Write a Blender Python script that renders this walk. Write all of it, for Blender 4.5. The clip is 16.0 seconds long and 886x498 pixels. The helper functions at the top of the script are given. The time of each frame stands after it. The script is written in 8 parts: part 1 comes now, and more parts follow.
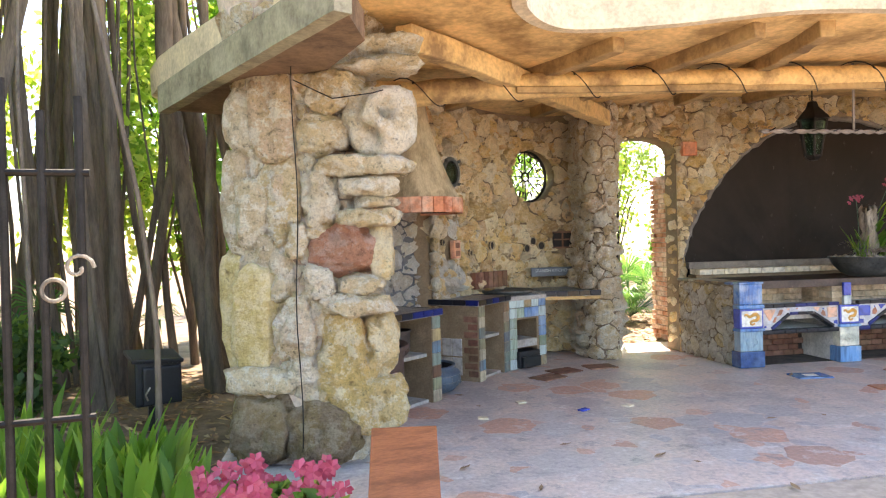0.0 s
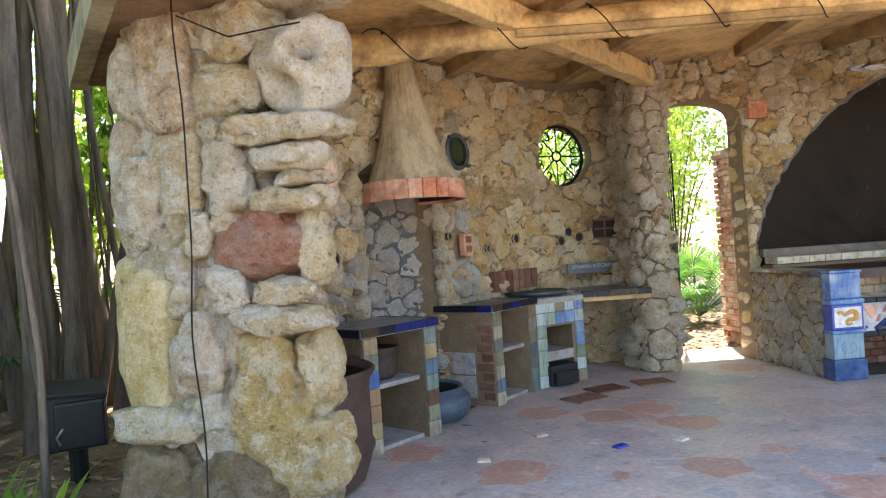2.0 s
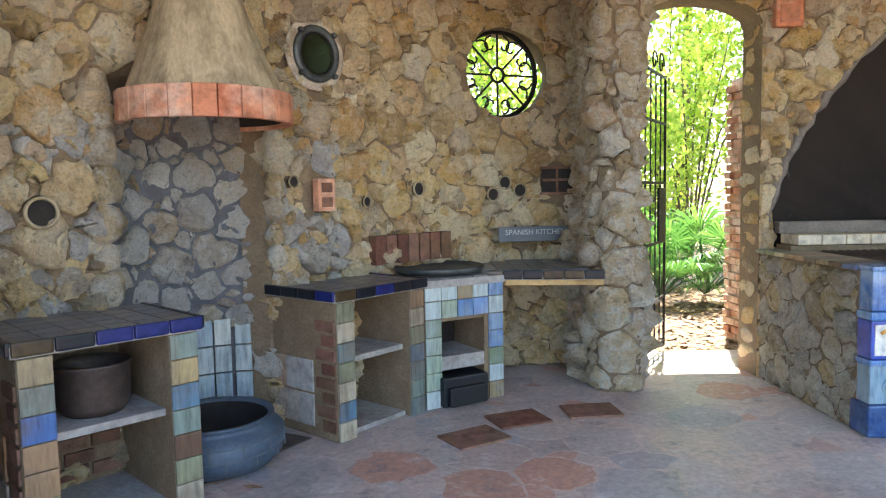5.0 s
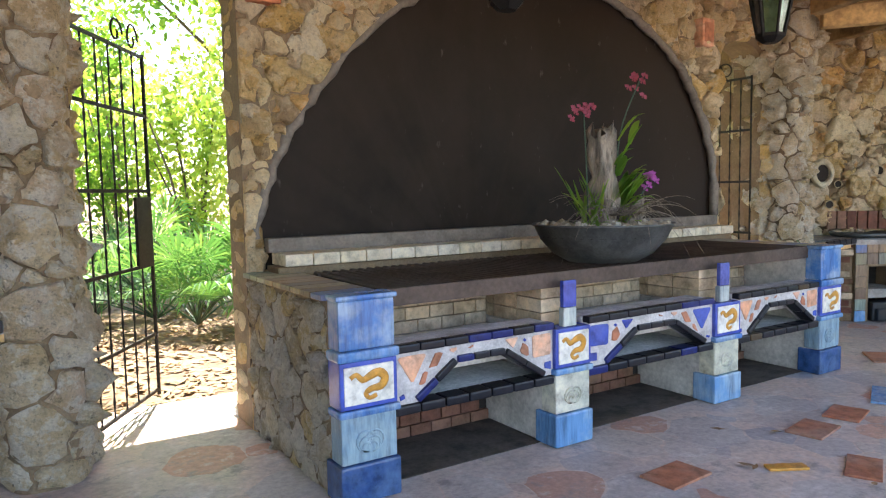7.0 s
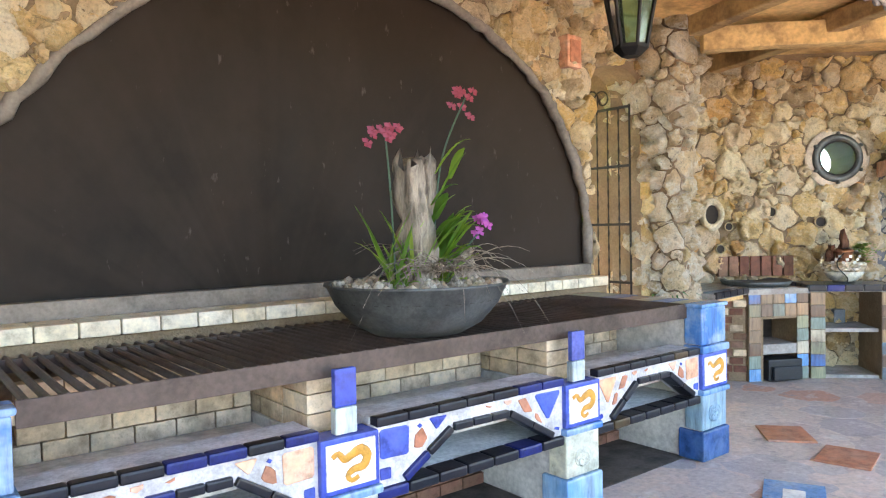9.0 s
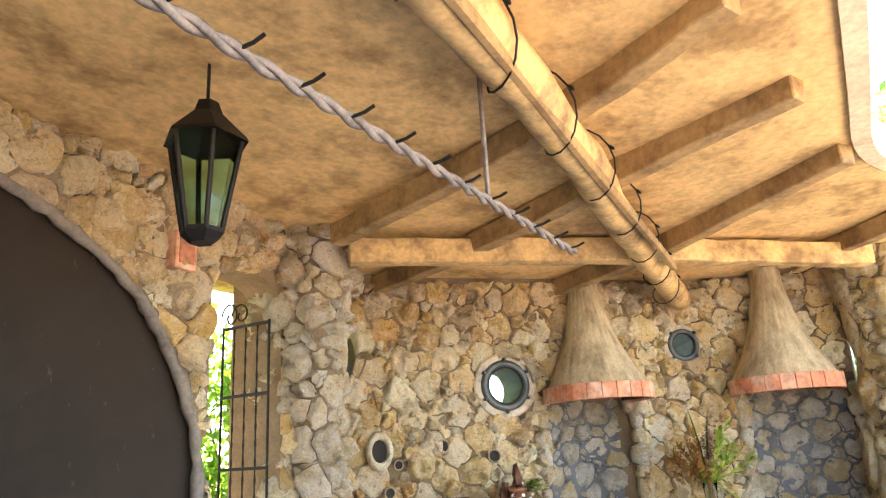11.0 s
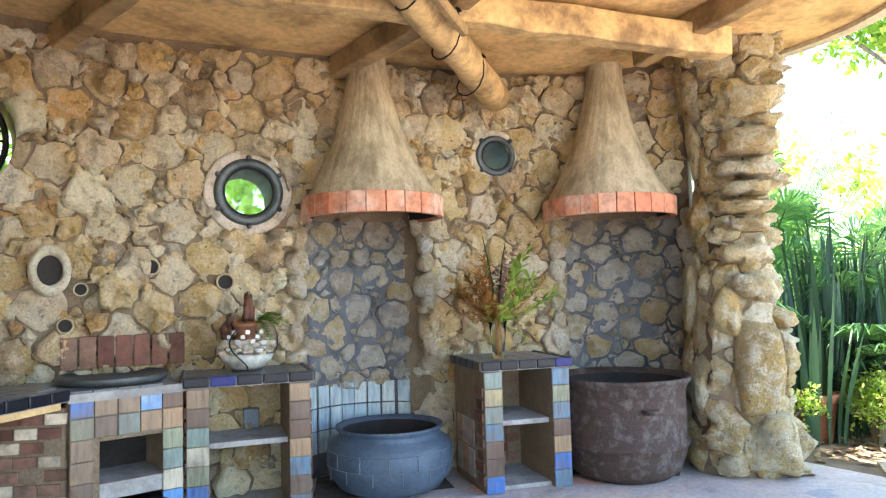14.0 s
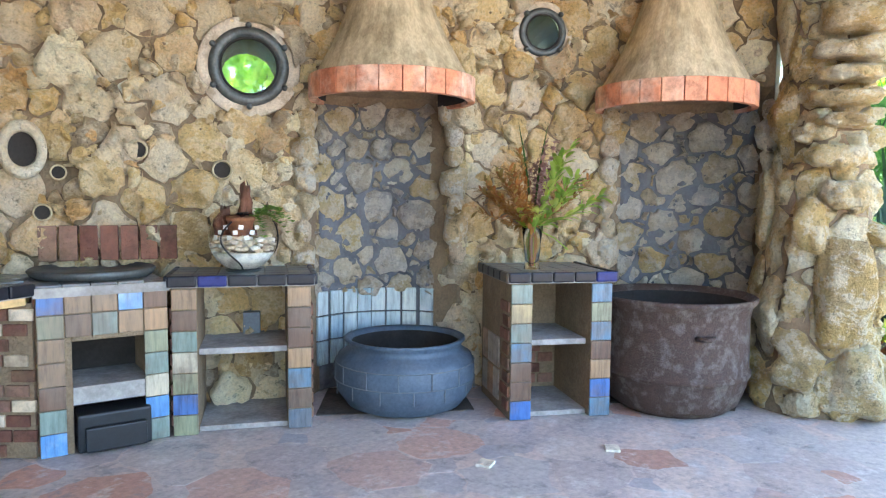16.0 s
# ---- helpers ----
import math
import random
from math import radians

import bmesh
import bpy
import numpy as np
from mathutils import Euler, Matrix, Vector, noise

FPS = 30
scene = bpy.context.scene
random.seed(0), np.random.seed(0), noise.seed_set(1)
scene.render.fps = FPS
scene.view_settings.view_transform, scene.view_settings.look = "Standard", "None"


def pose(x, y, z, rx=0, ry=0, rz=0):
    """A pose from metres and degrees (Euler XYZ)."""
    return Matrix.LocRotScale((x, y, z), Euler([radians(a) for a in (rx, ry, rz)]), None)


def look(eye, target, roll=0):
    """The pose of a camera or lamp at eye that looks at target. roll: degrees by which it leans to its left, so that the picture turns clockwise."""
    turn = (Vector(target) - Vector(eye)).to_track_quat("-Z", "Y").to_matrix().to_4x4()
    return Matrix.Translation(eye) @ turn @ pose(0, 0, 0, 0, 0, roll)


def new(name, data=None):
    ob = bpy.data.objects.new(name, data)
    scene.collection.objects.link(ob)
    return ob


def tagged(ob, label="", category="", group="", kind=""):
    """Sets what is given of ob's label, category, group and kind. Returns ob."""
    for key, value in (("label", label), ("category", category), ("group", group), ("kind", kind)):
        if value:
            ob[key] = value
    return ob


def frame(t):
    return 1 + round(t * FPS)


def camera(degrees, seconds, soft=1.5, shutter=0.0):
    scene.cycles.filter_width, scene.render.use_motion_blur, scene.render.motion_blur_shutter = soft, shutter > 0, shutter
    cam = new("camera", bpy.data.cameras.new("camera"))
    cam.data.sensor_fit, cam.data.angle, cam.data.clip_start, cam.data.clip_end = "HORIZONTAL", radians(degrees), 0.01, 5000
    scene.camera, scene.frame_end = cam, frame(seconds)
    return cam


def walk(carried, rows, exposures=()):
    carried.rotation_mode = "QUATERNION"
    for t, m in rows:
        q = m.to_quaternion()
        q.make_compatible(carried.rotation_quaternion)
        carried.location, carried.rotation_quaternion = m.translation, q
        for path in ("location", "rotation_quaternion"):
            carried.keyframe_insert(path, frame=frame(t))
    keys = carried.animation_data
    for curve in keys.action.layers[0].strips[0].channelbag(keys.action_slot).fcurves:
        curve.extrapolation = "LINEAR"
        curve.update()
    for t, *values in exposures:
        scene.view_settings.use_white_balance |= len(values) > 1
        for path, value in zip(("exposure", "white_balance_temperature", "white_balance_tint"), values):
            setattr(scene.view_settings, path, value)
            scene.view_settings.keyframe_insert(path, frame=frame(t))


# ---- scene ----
cam = camera(64.5, 16.0, soft=1.2)
PATH = [
    (0, (-0.039, 0.171, 1.461), (0.334, 2.136, 1.445), -1.4),
    (0.5, (0.192, 0.401, 1.427), (0.658, 2.346, 1.431), -1.8),
    (1, (0.463, 0.678, 1.387), (0.876, 2.635, 1.337), 0.1),
    (1.5, (0.613, 1.039, 1.371), (0.926, 3.014, 1.335), -2.7),
    (2, (0.791, 1.41, 1.343), (0.961, 3.402, 1.349), -3.8),
    (2.5, (0.971, 1.785, 1.334), (1.104, 3.781, 1.313), -2.0),
    (3, (1.153, 2.157, 1.323), (1.304, 4.149, 1.222), -2.2),
    (3.2, (1.244, 2.311, 1.318), (1.348, 4.306, 1.222), -2.1),
    (5.3, (2.311, 3.621, 1.395), (2.372, 5.614, 1.231), -1.0),
    (5.5, (2.416, 3.738, 1.392), (2.688, 5.715, 1.263), -1.1),
    (6, (2.666, 3.981, 1.384), (3.337, 5.859, 1.244), -3.3),
    (6.5, (3.023, 4.155, 1.392), (3.871, 5.957, 1.214), -1.0),
    (7, (3.36, 4.355, 1.397), (4.433, 6.035, 1.235), -1.1),
    (7.5, (3.686, 4.499, 1.397), (4.818, 6.143, 1.262), -1.9),
    (8, (4.029, 4.553, 1.418), (5.133, 6.216, 1.287), 0.0),
    (8.5, (4.309, 4.679, 1.425), (5.505, 6.278, 1.311), -0.1),
    (9, (4.61, 4.85, 1.431), (5.857, 6.413, 1.374), -1.1),
    (9.5, (4.997, 4.936, 1.427), (6.174, 6.553, 1.419), -0.3),
    (10, (5.311, 4.999, 1.458), (6.682, 6.442, 1.651), -1.5),
    (10.2, (5.437, 5.029, 1.454), (6.907, 6.34, 1.801), -2.6),
    (12.3, (6.793, 4.713, 1.42), (8.502, 5.54, 2.05), -3.4),
    (12.5, (6.938, 4.692, 1.421), (8.656, 5.552, 1.976), -1.9),
    (13, (7.284, 4.662, 1.401), (9.079, 5.482, 1.728), -0.6),
    (13.5, (7.624, 4.726, 1.381), (9.485, 5.421, 1.613), -1.0),
    (14, (7.91, 4.756, 1.347), (9.758, 5.51, 1.46), -1.5),
    (14.5, (8.174, 4.67, 1.318), (10.003, 5.478, 1.315), 0.8),
    (15, (8.361, 4.679, 1.287), (10.173, 5.518, 1.189), 0.2),
    (15.5, (8.532, 4.747, 1.311), (10.325, 5.627, 1.207), -0.2),
    (16, (8.607, 4.817, 1.294), (10.379, 5.731, 1.141), 0.5),
]
walk(cam, [(t, look(eye, target, roll)) for t, eye, target, roll in PATH],
     exposures=[(0, 2.58, 7300, 16), (0.5, 2.45, 7300, 16), (1.5, 2.34, 7000, 15), (3, 2.47, 6500, 11), (5.5, 2.55, 6500, 12), (7, 2.44, 6800, 14), (8, 2.92, 6600, 14), (9, 3.38, 6800, 12), (10, 3.58, 7300, 13), (12.5, 3.0, 6500, 10), (14.5, 3.32, 6300, 10), (16, 3.40, 6150, 10)])

# ---- world, sun ----
SUN_EL, SUN_AZ = 62.0, 20.0          # azimuth: degrees from +y towards +x
world = bpy.data.worlds.new("sky")
scene.world = world
world.use_nodes = True
wn = world.node_tree
sky = wn.nodes.new("ShaderNodeTexSky")
sky.sky_type = "NISHITA"
sky.sun_disc = False
sky.sun_elevation, sky.sun_rotation = radians(SUN_EL), radians(SUN_AZ)
wn.links.new(sky.outputs[0], wn.nodes["Background"].inputs[0])
wn.nodes["Background"].inputs[1].default_value = 0.15
sun_data = bpy.data.lights.new("sun", "SUN")
sun_data.energy, sun_data.angle, sun_data.color = 5.0, radians(0.6), (1.0, 0.94, 0.84)
sun = new("sun", sun_data)
_a, _e = radians(SUN_AZ), radians(SUN_EL)
sun.matrix_world = look((8 * math.sin(_a) * math.cos(_e), 8 * math.cos(_a) * math.cos(_e), 8 * math.sin(_e)), (0, 0, 0))
sun.location = (6, 12, 14)


# ---- materials ----
def nodes_of(name, rough=0.8, metal=0.0, spec=0.4):
    m = bpy.data.materials.new(name)
    m.use_nodes = True
    b = m.node_tree.nodes["Principled BSDF"]
    b.inputs["Roughness"].default_value = rough
    b.inputs["Metallic"].default_value = metal
    b.inputs["Specular IOR Level"].default_value = spec
    return m, m.node_tree, b


def ramp(nt, fac, stops, constant=False):
    r = nt.nodes.new("ShaderNodeValToRGB")
    if constant:
        r.color_ramp.interpolation = "CONSTANT"
    els = r.color_ramp.elements
    while len(els) < len(stops):
        els.new(0.5)
    for el, (p, c) in zip(els, stops):
        el.position, el.color = p, (*c, 1)
    nt.links.new(fac, r.inputs[0])
    return r.outputs[0]


def place_tex(nt, kind, scale, detail=4.0, rough=0.6, stretch=None):
    """Texture by the place in the world, so that alike pieces differ."""
    g = nt.nodes.new("ShaderNodeNewGeometry")
    t = nt.nodes.new("ShaderNodeTexNoise" if kind == "noise" else "ShaderNodeTexVoronoi")
    t.inputs["Scale"].default_value = scale
    if kind == "noise":
        t.inputs["Detail"].default_value, t.inputs["Roughness"].default_value = detail, rough
    src = g.outputs["Position"]
    if stretch:
        mp = nt.nodes.new("ShaderNodeMapping")
        mp.inputs["Scale"].default_value = stretch
        nt.links.new(src, mp.inputs["Vector"])
        src = mp.outputs[0]
    nt.links.new(src, t.inputs["Vector"])
    return t.outputs["Fac"] if kind == "noise" else t.outputs["Distance"]


def mixc(nt, fac, a, b, mode="MIX"):
    m = nt.nodes.new("ShaderNodeMix")
    m.data_type, m.blend_type = "RGBA", mode
    for sock, v in ((m.inputs["Factor"], fac), (m.inputs["A"], a), (m.inputs["B"], b)):
        if isinstance(v, (int, float)):
            sock.default_value = v
        elif isinstance(v, tuple):
            sock.default_value = (*v, 1)
        else:
            nt.links.new(v, sock)
    return m.outputs["Result"]


def bump(nt, b, height, strength=0.5, dist=0.02):
    n = nt.nodes.new("ShaderNodeBump")
    n.inputs["Strength"].default_value, n.inputs["Distance"].default_value = strength, dist
    nt.links.new(height, n.inputs["Height"])
    nt.links.new(n.outputs[0], b.inputs["Normal"])


def add(nt, a, b, wa=1.0, wb=1.0):
    x = nt.nodes.new("ShaderNodeMath")
    x.operation = "MULTIPLY"
    nt.links.new(a, x.inputs[0])
    x.inputs[1].default_value = wa
    y = nt.nodes.new("ShaderNodeMath")
    y.operation = "MULTIPLY_ADD"
    nt.links.new(b, y.inputs[0])
    y.inputs[1].default_value = wb
    nt.links.new(x.outputs[0], y.inputs[2])
    return y.outputs[0]


def rand_of(nt, island=False):
    if island:
        return nt.nodes.new("ShaderNodeNewGeometry").outputs["Random Per Island"]
    return nt.nodes.new("ShaderNodeObjectInfo").outputs["Random"]


def pieces_mat(name, stops, rough=0.85, grain=14.0, relief=0.6, stain=(0.16, 0.11, 0.06), stain_amt=0.5, island=False, spec=0.3, dist=0.02, pits=28.0, const=False, streak=None):
    """A material for a heap of like pieces: each its own tint, with grain, stains and pits."""
    m, nt, b = nodes_of(name, rough, spec=spec)
    base = ramp(nt, rand_of(nt, island), stops, const)
    big = place_tex(nt, "noise", 3.2, 5, 0.65)
    fine = place_tex(nt, "noise", grain, 8, 0.7, streak)
    f1 = ramp(nt, big, [(0.45, (0, 0, 0)), (0.60, (stain_amt,) * 3)])
    c = mixc(nt, f1, base, stain)
    c = mixc(nt, 0.75, c, ramp(nt, fine, [(0.34, (0.45, 0.43, 0.40)), (0.5, (0.97, 0.97, 0.97)), (0.64, (1.3, 1.27, 1.2))]), "MULTIPLY")
    nt.links.new(c, b.inputs["Base Color"])
    pit = place_tex(nt, "voronoi", pits)
    bump(nt, b, add(nt, fine, ramp(nt, pit, [(0.0, (0, 0, 0)), (0.35, (1, 1, 1))]), 1.0, 0.5), relief, dist)
    return m


def plain_mat(name, col, rough=0.7, metal=0.0, vary=0.35, scale=6.0, relief=0.25, second=None, spec=0.4, stretch=None, dist=0.01):
    m, nt, b = nodes_of(name, rough, metal, spec)
    big = place_tex(nt, "noise", scale, 6, 0.65, stretch)
    fine = place_tex(nt, "noise", scale * 9, 5, 0.6, stretch)
    dark = tuple(x * (1 - vary) for x in col)
    light = tuple(min(1, x * (1 + vary * 0.5)) for x in col)
    c = ramp(nt, big, [(0.36, second or dark), (0.52, col), (0.66, light)])
    c = mixc(nt, 0.5, c, ramp(nt, fine, [(0.36, (0.66, 0.66, 0.66)), (0.62, (1.18, 1.18, 1.18))]), "MULTIPLY")
    nt.links.new(c, b.inputs["Base Color"])
    bump(nt, b, add(nt, big, fine, 0.5, 0.5), relief, dist)
    return m


def leaf_mat(name, stops, trans=0.45):
    m, nt, b = nodes_of(name, 0.5, spec=0.35)
    c = ramp(nt, rand_of(nt, True), stops)
    nt.links.new(c, b.inputs["Base Color"])
    t = nt.nodes.new("ShaderNodeBsdfTranslucent")
    nt.links.new(mixc(nt, 1.0, c, (1.9, 1.9, 0.9), "MULTIPLY"), t.inputs[0])
    mx = nt.nodes.new("ShaderNodeMixShader")
    mx.inputs[0].default_value = trans
    nt.links.new(b.outputs[0], mx.inputs[1])
    nt.links.new(t.outputs[0], mx.inputs[2])
    nt.links.new(mx.outputs[0], nt.nodes["Material Output"].inputs[0])
    return m


def coral_mat(name, stops, ochre=(0.66, 0.41, 0.11), cream=(0.92, 0.80, 0.57), dark=(0.06, 0.042, 0.028), island=False, relief=0.9, a=0.85, b=0.85, dots=0.6):
    """Weathered coral rock: mottled ochre and cream, with pits and crannies whose shade is put into the colour."""
    m, nt, bs = nodes_of(name, 0.88, spec=0.25)
    base = ramp(nt, rand_of(nt, island), stops)
    n1 = place_tex(nt, "noise", 4.2, 6, 0.68)
    n2 = place_tex(nt, "noise", 9.0, 8, 0.74, (1.0, 1.0, 1.15))
    n3 = place_tex(nt, "noise", 24.0, 7, 0.75)
    pit = place_tex(nt, "voronoi", 38.0)
    c = mixc(nt, ramp(nt, n1, [(0.45, (0, 0, 0)), (0.57, (a, a, a))]), base, ochre)
    c = mixc(nt, ramp(nt, n2, [(0.495, (0, 0, 0)), (0.555, (b, b, b))]), c, cream)
    n4 = place_tex(nt, "noise", 58.0, 5, 0.7)
    c = mixc(nt, 0.5, c, ramp(nt, n4, [(0.36, (0.62, 0.58, 0.52)), (0.5, (1.0, 1.0, 1.0)), (0.64, (1.2, 1.18, 1.14))]), "MULTIPLY")
    # low spots of the bump noise darkened, as cranny shade in the colour
    c = mixc(nt, ramp(nt, n3, [(0.33, (dots, dots, dots)), (0.41, (0, 0, 0))]), c, dark)
    c = mixc(nt, ramp(nt, n2, [(0.34, (0.6, 0.6, 0.6)), (0.42, (0, 0, 0))]), c, dark)
    nt.links.new(c, bs.inputs["Base Color"])
    h = add(nt, n3, ramp(nt, pit, [(0.0, (0, 0, 0)), (0.3, (1, 1, 1))]), 1.0, 0.35)
    bump(nt, bs, add(nt, h, n2, 1.0, 2.0), relief, 0.08)
    return m


STONES = [(0.0, (0.90, 0.79, 0.56)), (0.12, (0.72, 0.48, 0.18)), (0.25, (0.92, 0.85, 0.68)), (0.36, (0.42, 0.27, 0.13)), (0.48, (0.84, 0.66, 0.34)),
          (0.60, (0.76, 0.66, 0.51)), (0.70, (0.68, 0.40, 0.16)), (0.80, (0.92, 0.82, 0.58)), (0.90, (0.36, 0.28, 0.20)), (1.0, (0.82, 0.60, 0.29))]
M_STONE = coral_mat("coral_stone", STONES, ochre=(0.74, 0.48, 0.15), a=0.3, b=0.4, relief=0.75)
M_STONE_J = coral_mat("coral_stone_joined", STONES, ochre=(0.74, 0.48, 0.15), island=True, a=0.3, b=0.4, relief=0.75)
# limewash, with the pale skylight on the low west wall put into the colour
M_LIMESKY = coral_mat("skylit_lime_stone", [(0.0, (0.82, 0.78, 0.71)), (0.3, (0.64, 0.61, 0.58)), (0.5, (0.88, 0.84, 0.75)), (0.7, (0.66, 0.50, 0.30)), (1.0, (0.60, 0.58, 0.58))], ochre=(0.62, 0.48, 0.27), cream=(0.90, 0.88, 0.84), a=0.3, b=0.55)
M_COL = coral_mat("pale_coral_stone", [(0.0, (0.86, 0.75, 0.55)), (0.3, (0.74, 0.57, 0.33)), (0.5, (0.92, 0.85, 0.70)), (0.7, (0.64, 0.50, 0.34)), (0.85, (0.90, 0.82, 0.65)), (1.0, (0.70, 0.50, 0.34))],
                  ochre=(0.62, 0.44, 0.18), cream=(0.93, 0.88, 0.78), dark=(0.07, 0.05, 0.038), a=0.45, b=0.75, dots=0.65)
M_REDSTONE = coral_mat("rusty_red_stone", [(0.0, (0.46, 0.20, 0.12)), (1.0, (0.52, 0.26, 0.17))], ochre=(0.42, 0.16, 0.09), cream=(0.66, 0.50, 0.44), a=0.6, b=0.5)
M_DAMP = coral_mat("damp_brown_stone", [(0.0, (0.34, 0.24, 0.15)), (0.5, (0.26, 0.19, 0.13)), (1.0, (0.42, 0.31, 0.20))], ochre=(0.30, 0.22, 0.09), cream=(0.52, 0.44, 0.33), a=0.6, b=0.5)
M_MOSSY = coral_mat("mossy_slab", [(0.0, (0.50, 0.40, 0.19)), (1.0, (0.58, 0.48, 0.28))], ochre=(0.40, 0.30, 0.10), cream=(0.66, 0.58, 0.42), a=0.6, b=0.4, dots=0.3, relief=0.5)
M_COLE = coral_mat("golden_coral_stone", [(0.0, (0.82, 0.66, 0.38)), (0.3, (0.70, 0.51, 0.22)), (0.55, (0.88, 0.77, 0.53)), (0.8, (0.58, 0.42, 0.20)), (1.0, (0.74, 0.63, 0.45))],
                   ochre=(0.72, 0.49, 0.17), cream=(0.94, 0.86, 0.66), dark=(0.07, 0.05, 0.03), a=0.6, b=0.6, dots=0.6)
M_NICHE = coral_mat("grey_field_stone", [(0.0, (0.62, 0.55, 0.45)), (0.3, (0.44, 0.41, 0.38)), (0.5, (0.66, 0.50, 0.25)), (0.7, (0.34, 0.32, 0.31)), (0.85, (0.60, 0.55, 0.49)), (1.0, (0.72, 0.65, 0.53))], ochre=(0.48, 0.34, 0.14), cream=(0.78, 0.72, 0.61), dark=(0.07, 0.06, 0.055), a=0.4, b=0.55, dots=0.5, relief=0.8)
M_PIERMORTAR = plain_mat("pale_pier_mortar", (0.52, 0.44, 0.37), 0.92, vary=0.4, scale=4, relief=0.8, second=(0.30, 0.23, 0.17), dist=0.03)
M_MORTAR = plain_mat("mortar", (0.24, 0.175, 0.11), 0.92, vary=0.45, scale=7, relief=0.8, second=(0.22, 0.15, 0.09), dist=0.03)
M_GREYMORTAR = plain_mat("grey_mortar", (0.13, 0.13, 0.14), 0.9, vary=0.35, scale=6, relief=0.5, dist=0.02)
M_RENDER = plain_mat("stained_render", (0.56, 0.48, 0.38), 0.9, vary=0.35, scale=9, relief=0.7, second=(0.34, 0.27, 0.19), dist=0.02)
# floor brown with the shade of bays and pot pits put into it
M_SHADEFLOOR = plain_mat("shade_brown_floor", (0.085, 0.068, 0.056), 0.95, vary=0.5, scale=6, relief=0.5, second=(0.04, 0.033, 0.028))
M_SHELFWHITE = plain_mat("pale_shelf_plaster", (0.76, 0.74, 0.71), 0.8, vary=0.2, scale=5, relief=0.3)
# darker than grey_concrete: the shade inside the open counters is in the colour
M_SHELF = plain_mat("shade_grey_concrete", (0.36, 0.335, 0.31), 0.85, vary=0.35, scale=4, relief=0.3)
M_CONC = plain_mat("grey_concrete", (0.58, 0.55, 0.51), 0.85, vary=0.3, scale=4, relief=0.3)
M_PLASTER = plain_mat("ochre_plaster", (0.70, 0.47, 0.21), 0.85, vary=0.3, scale=2.2, relief=0.3, second=(0.36, 0.22, 0.09))
M_RAFTER = plain_mat("brown_rafter", (0.38, 0.25, 0.115), 0.8, vary=0.35, scale=3.0, relief=0.4, second=(0.20, 0.125, 0.06))
M_TWIST = plain_mat("twisted_iron", (0.24, 0.205, 0.185), 0.7, 0.1, vary=0.4, scale=12, relief=0.4)
M_BEAM = plain_mat("ochre_beam", (0.64, 0.44, 0.20), 0.8, vary=0.35, scale=3.0, relief=0.4, stretch=(1, 1, 1), second=(0.28, 0.175, 0.085))
M_HOOD = plain_mat("carved_concrete", (0.48, 0.39, 0.25), 0.85, vary=0.35, scale=3.2, relief=0.5, second=(0.29, 0.23, 0.14), stretch=(2.5, 2.5, 0.5))
M_BRICKRED = pieces_mat("red_brick", [(0.0, (0.50, 0.17, 0.09)), (0.5, (0.60, 0.26, 0.15)), (1.0, (0.66, 0.36, 0.24))], stain=(0.72, 0.56, 0.45), stain_amt=0.6, relief=0.3, pits=60)
# whitened blotches: limewash with bounced daylight put into the same colour
M_BLOTCHBRICK = pieces_mat("pale_blotched_brick", [(0.0, (0.40, 0.17, 0.10)), (0.4, (0.48, 0.24, 0.15)), (0.7, (0.62, 0.42, 0.32)), (1.0, (0.36, 0.14, 0.08))], stain=(0.80, 0.72, 0.64), stain_amt=0.5, relief=0.4, pits=60)
M_BRICKDARK = pieces_mat("brown_brick", [(0.0, (0.13, 0.055, 0.04)), (0.5, (0.22, 0.10, 0.07)), (1.0, (0.27, 0.15, 0.11))], relief=0.4, pits=60)
M_FIREBRICK = pieces_mat("fire_brick", [(0.0, (0.66, 0.50, 0.33)), (0.5, (0.70, 0.58, 0.43)), (1.0, (0.54, 0.41, 0.28))], relief=0.3, stain=(0.18, 0.14, 0.10), pits=60)
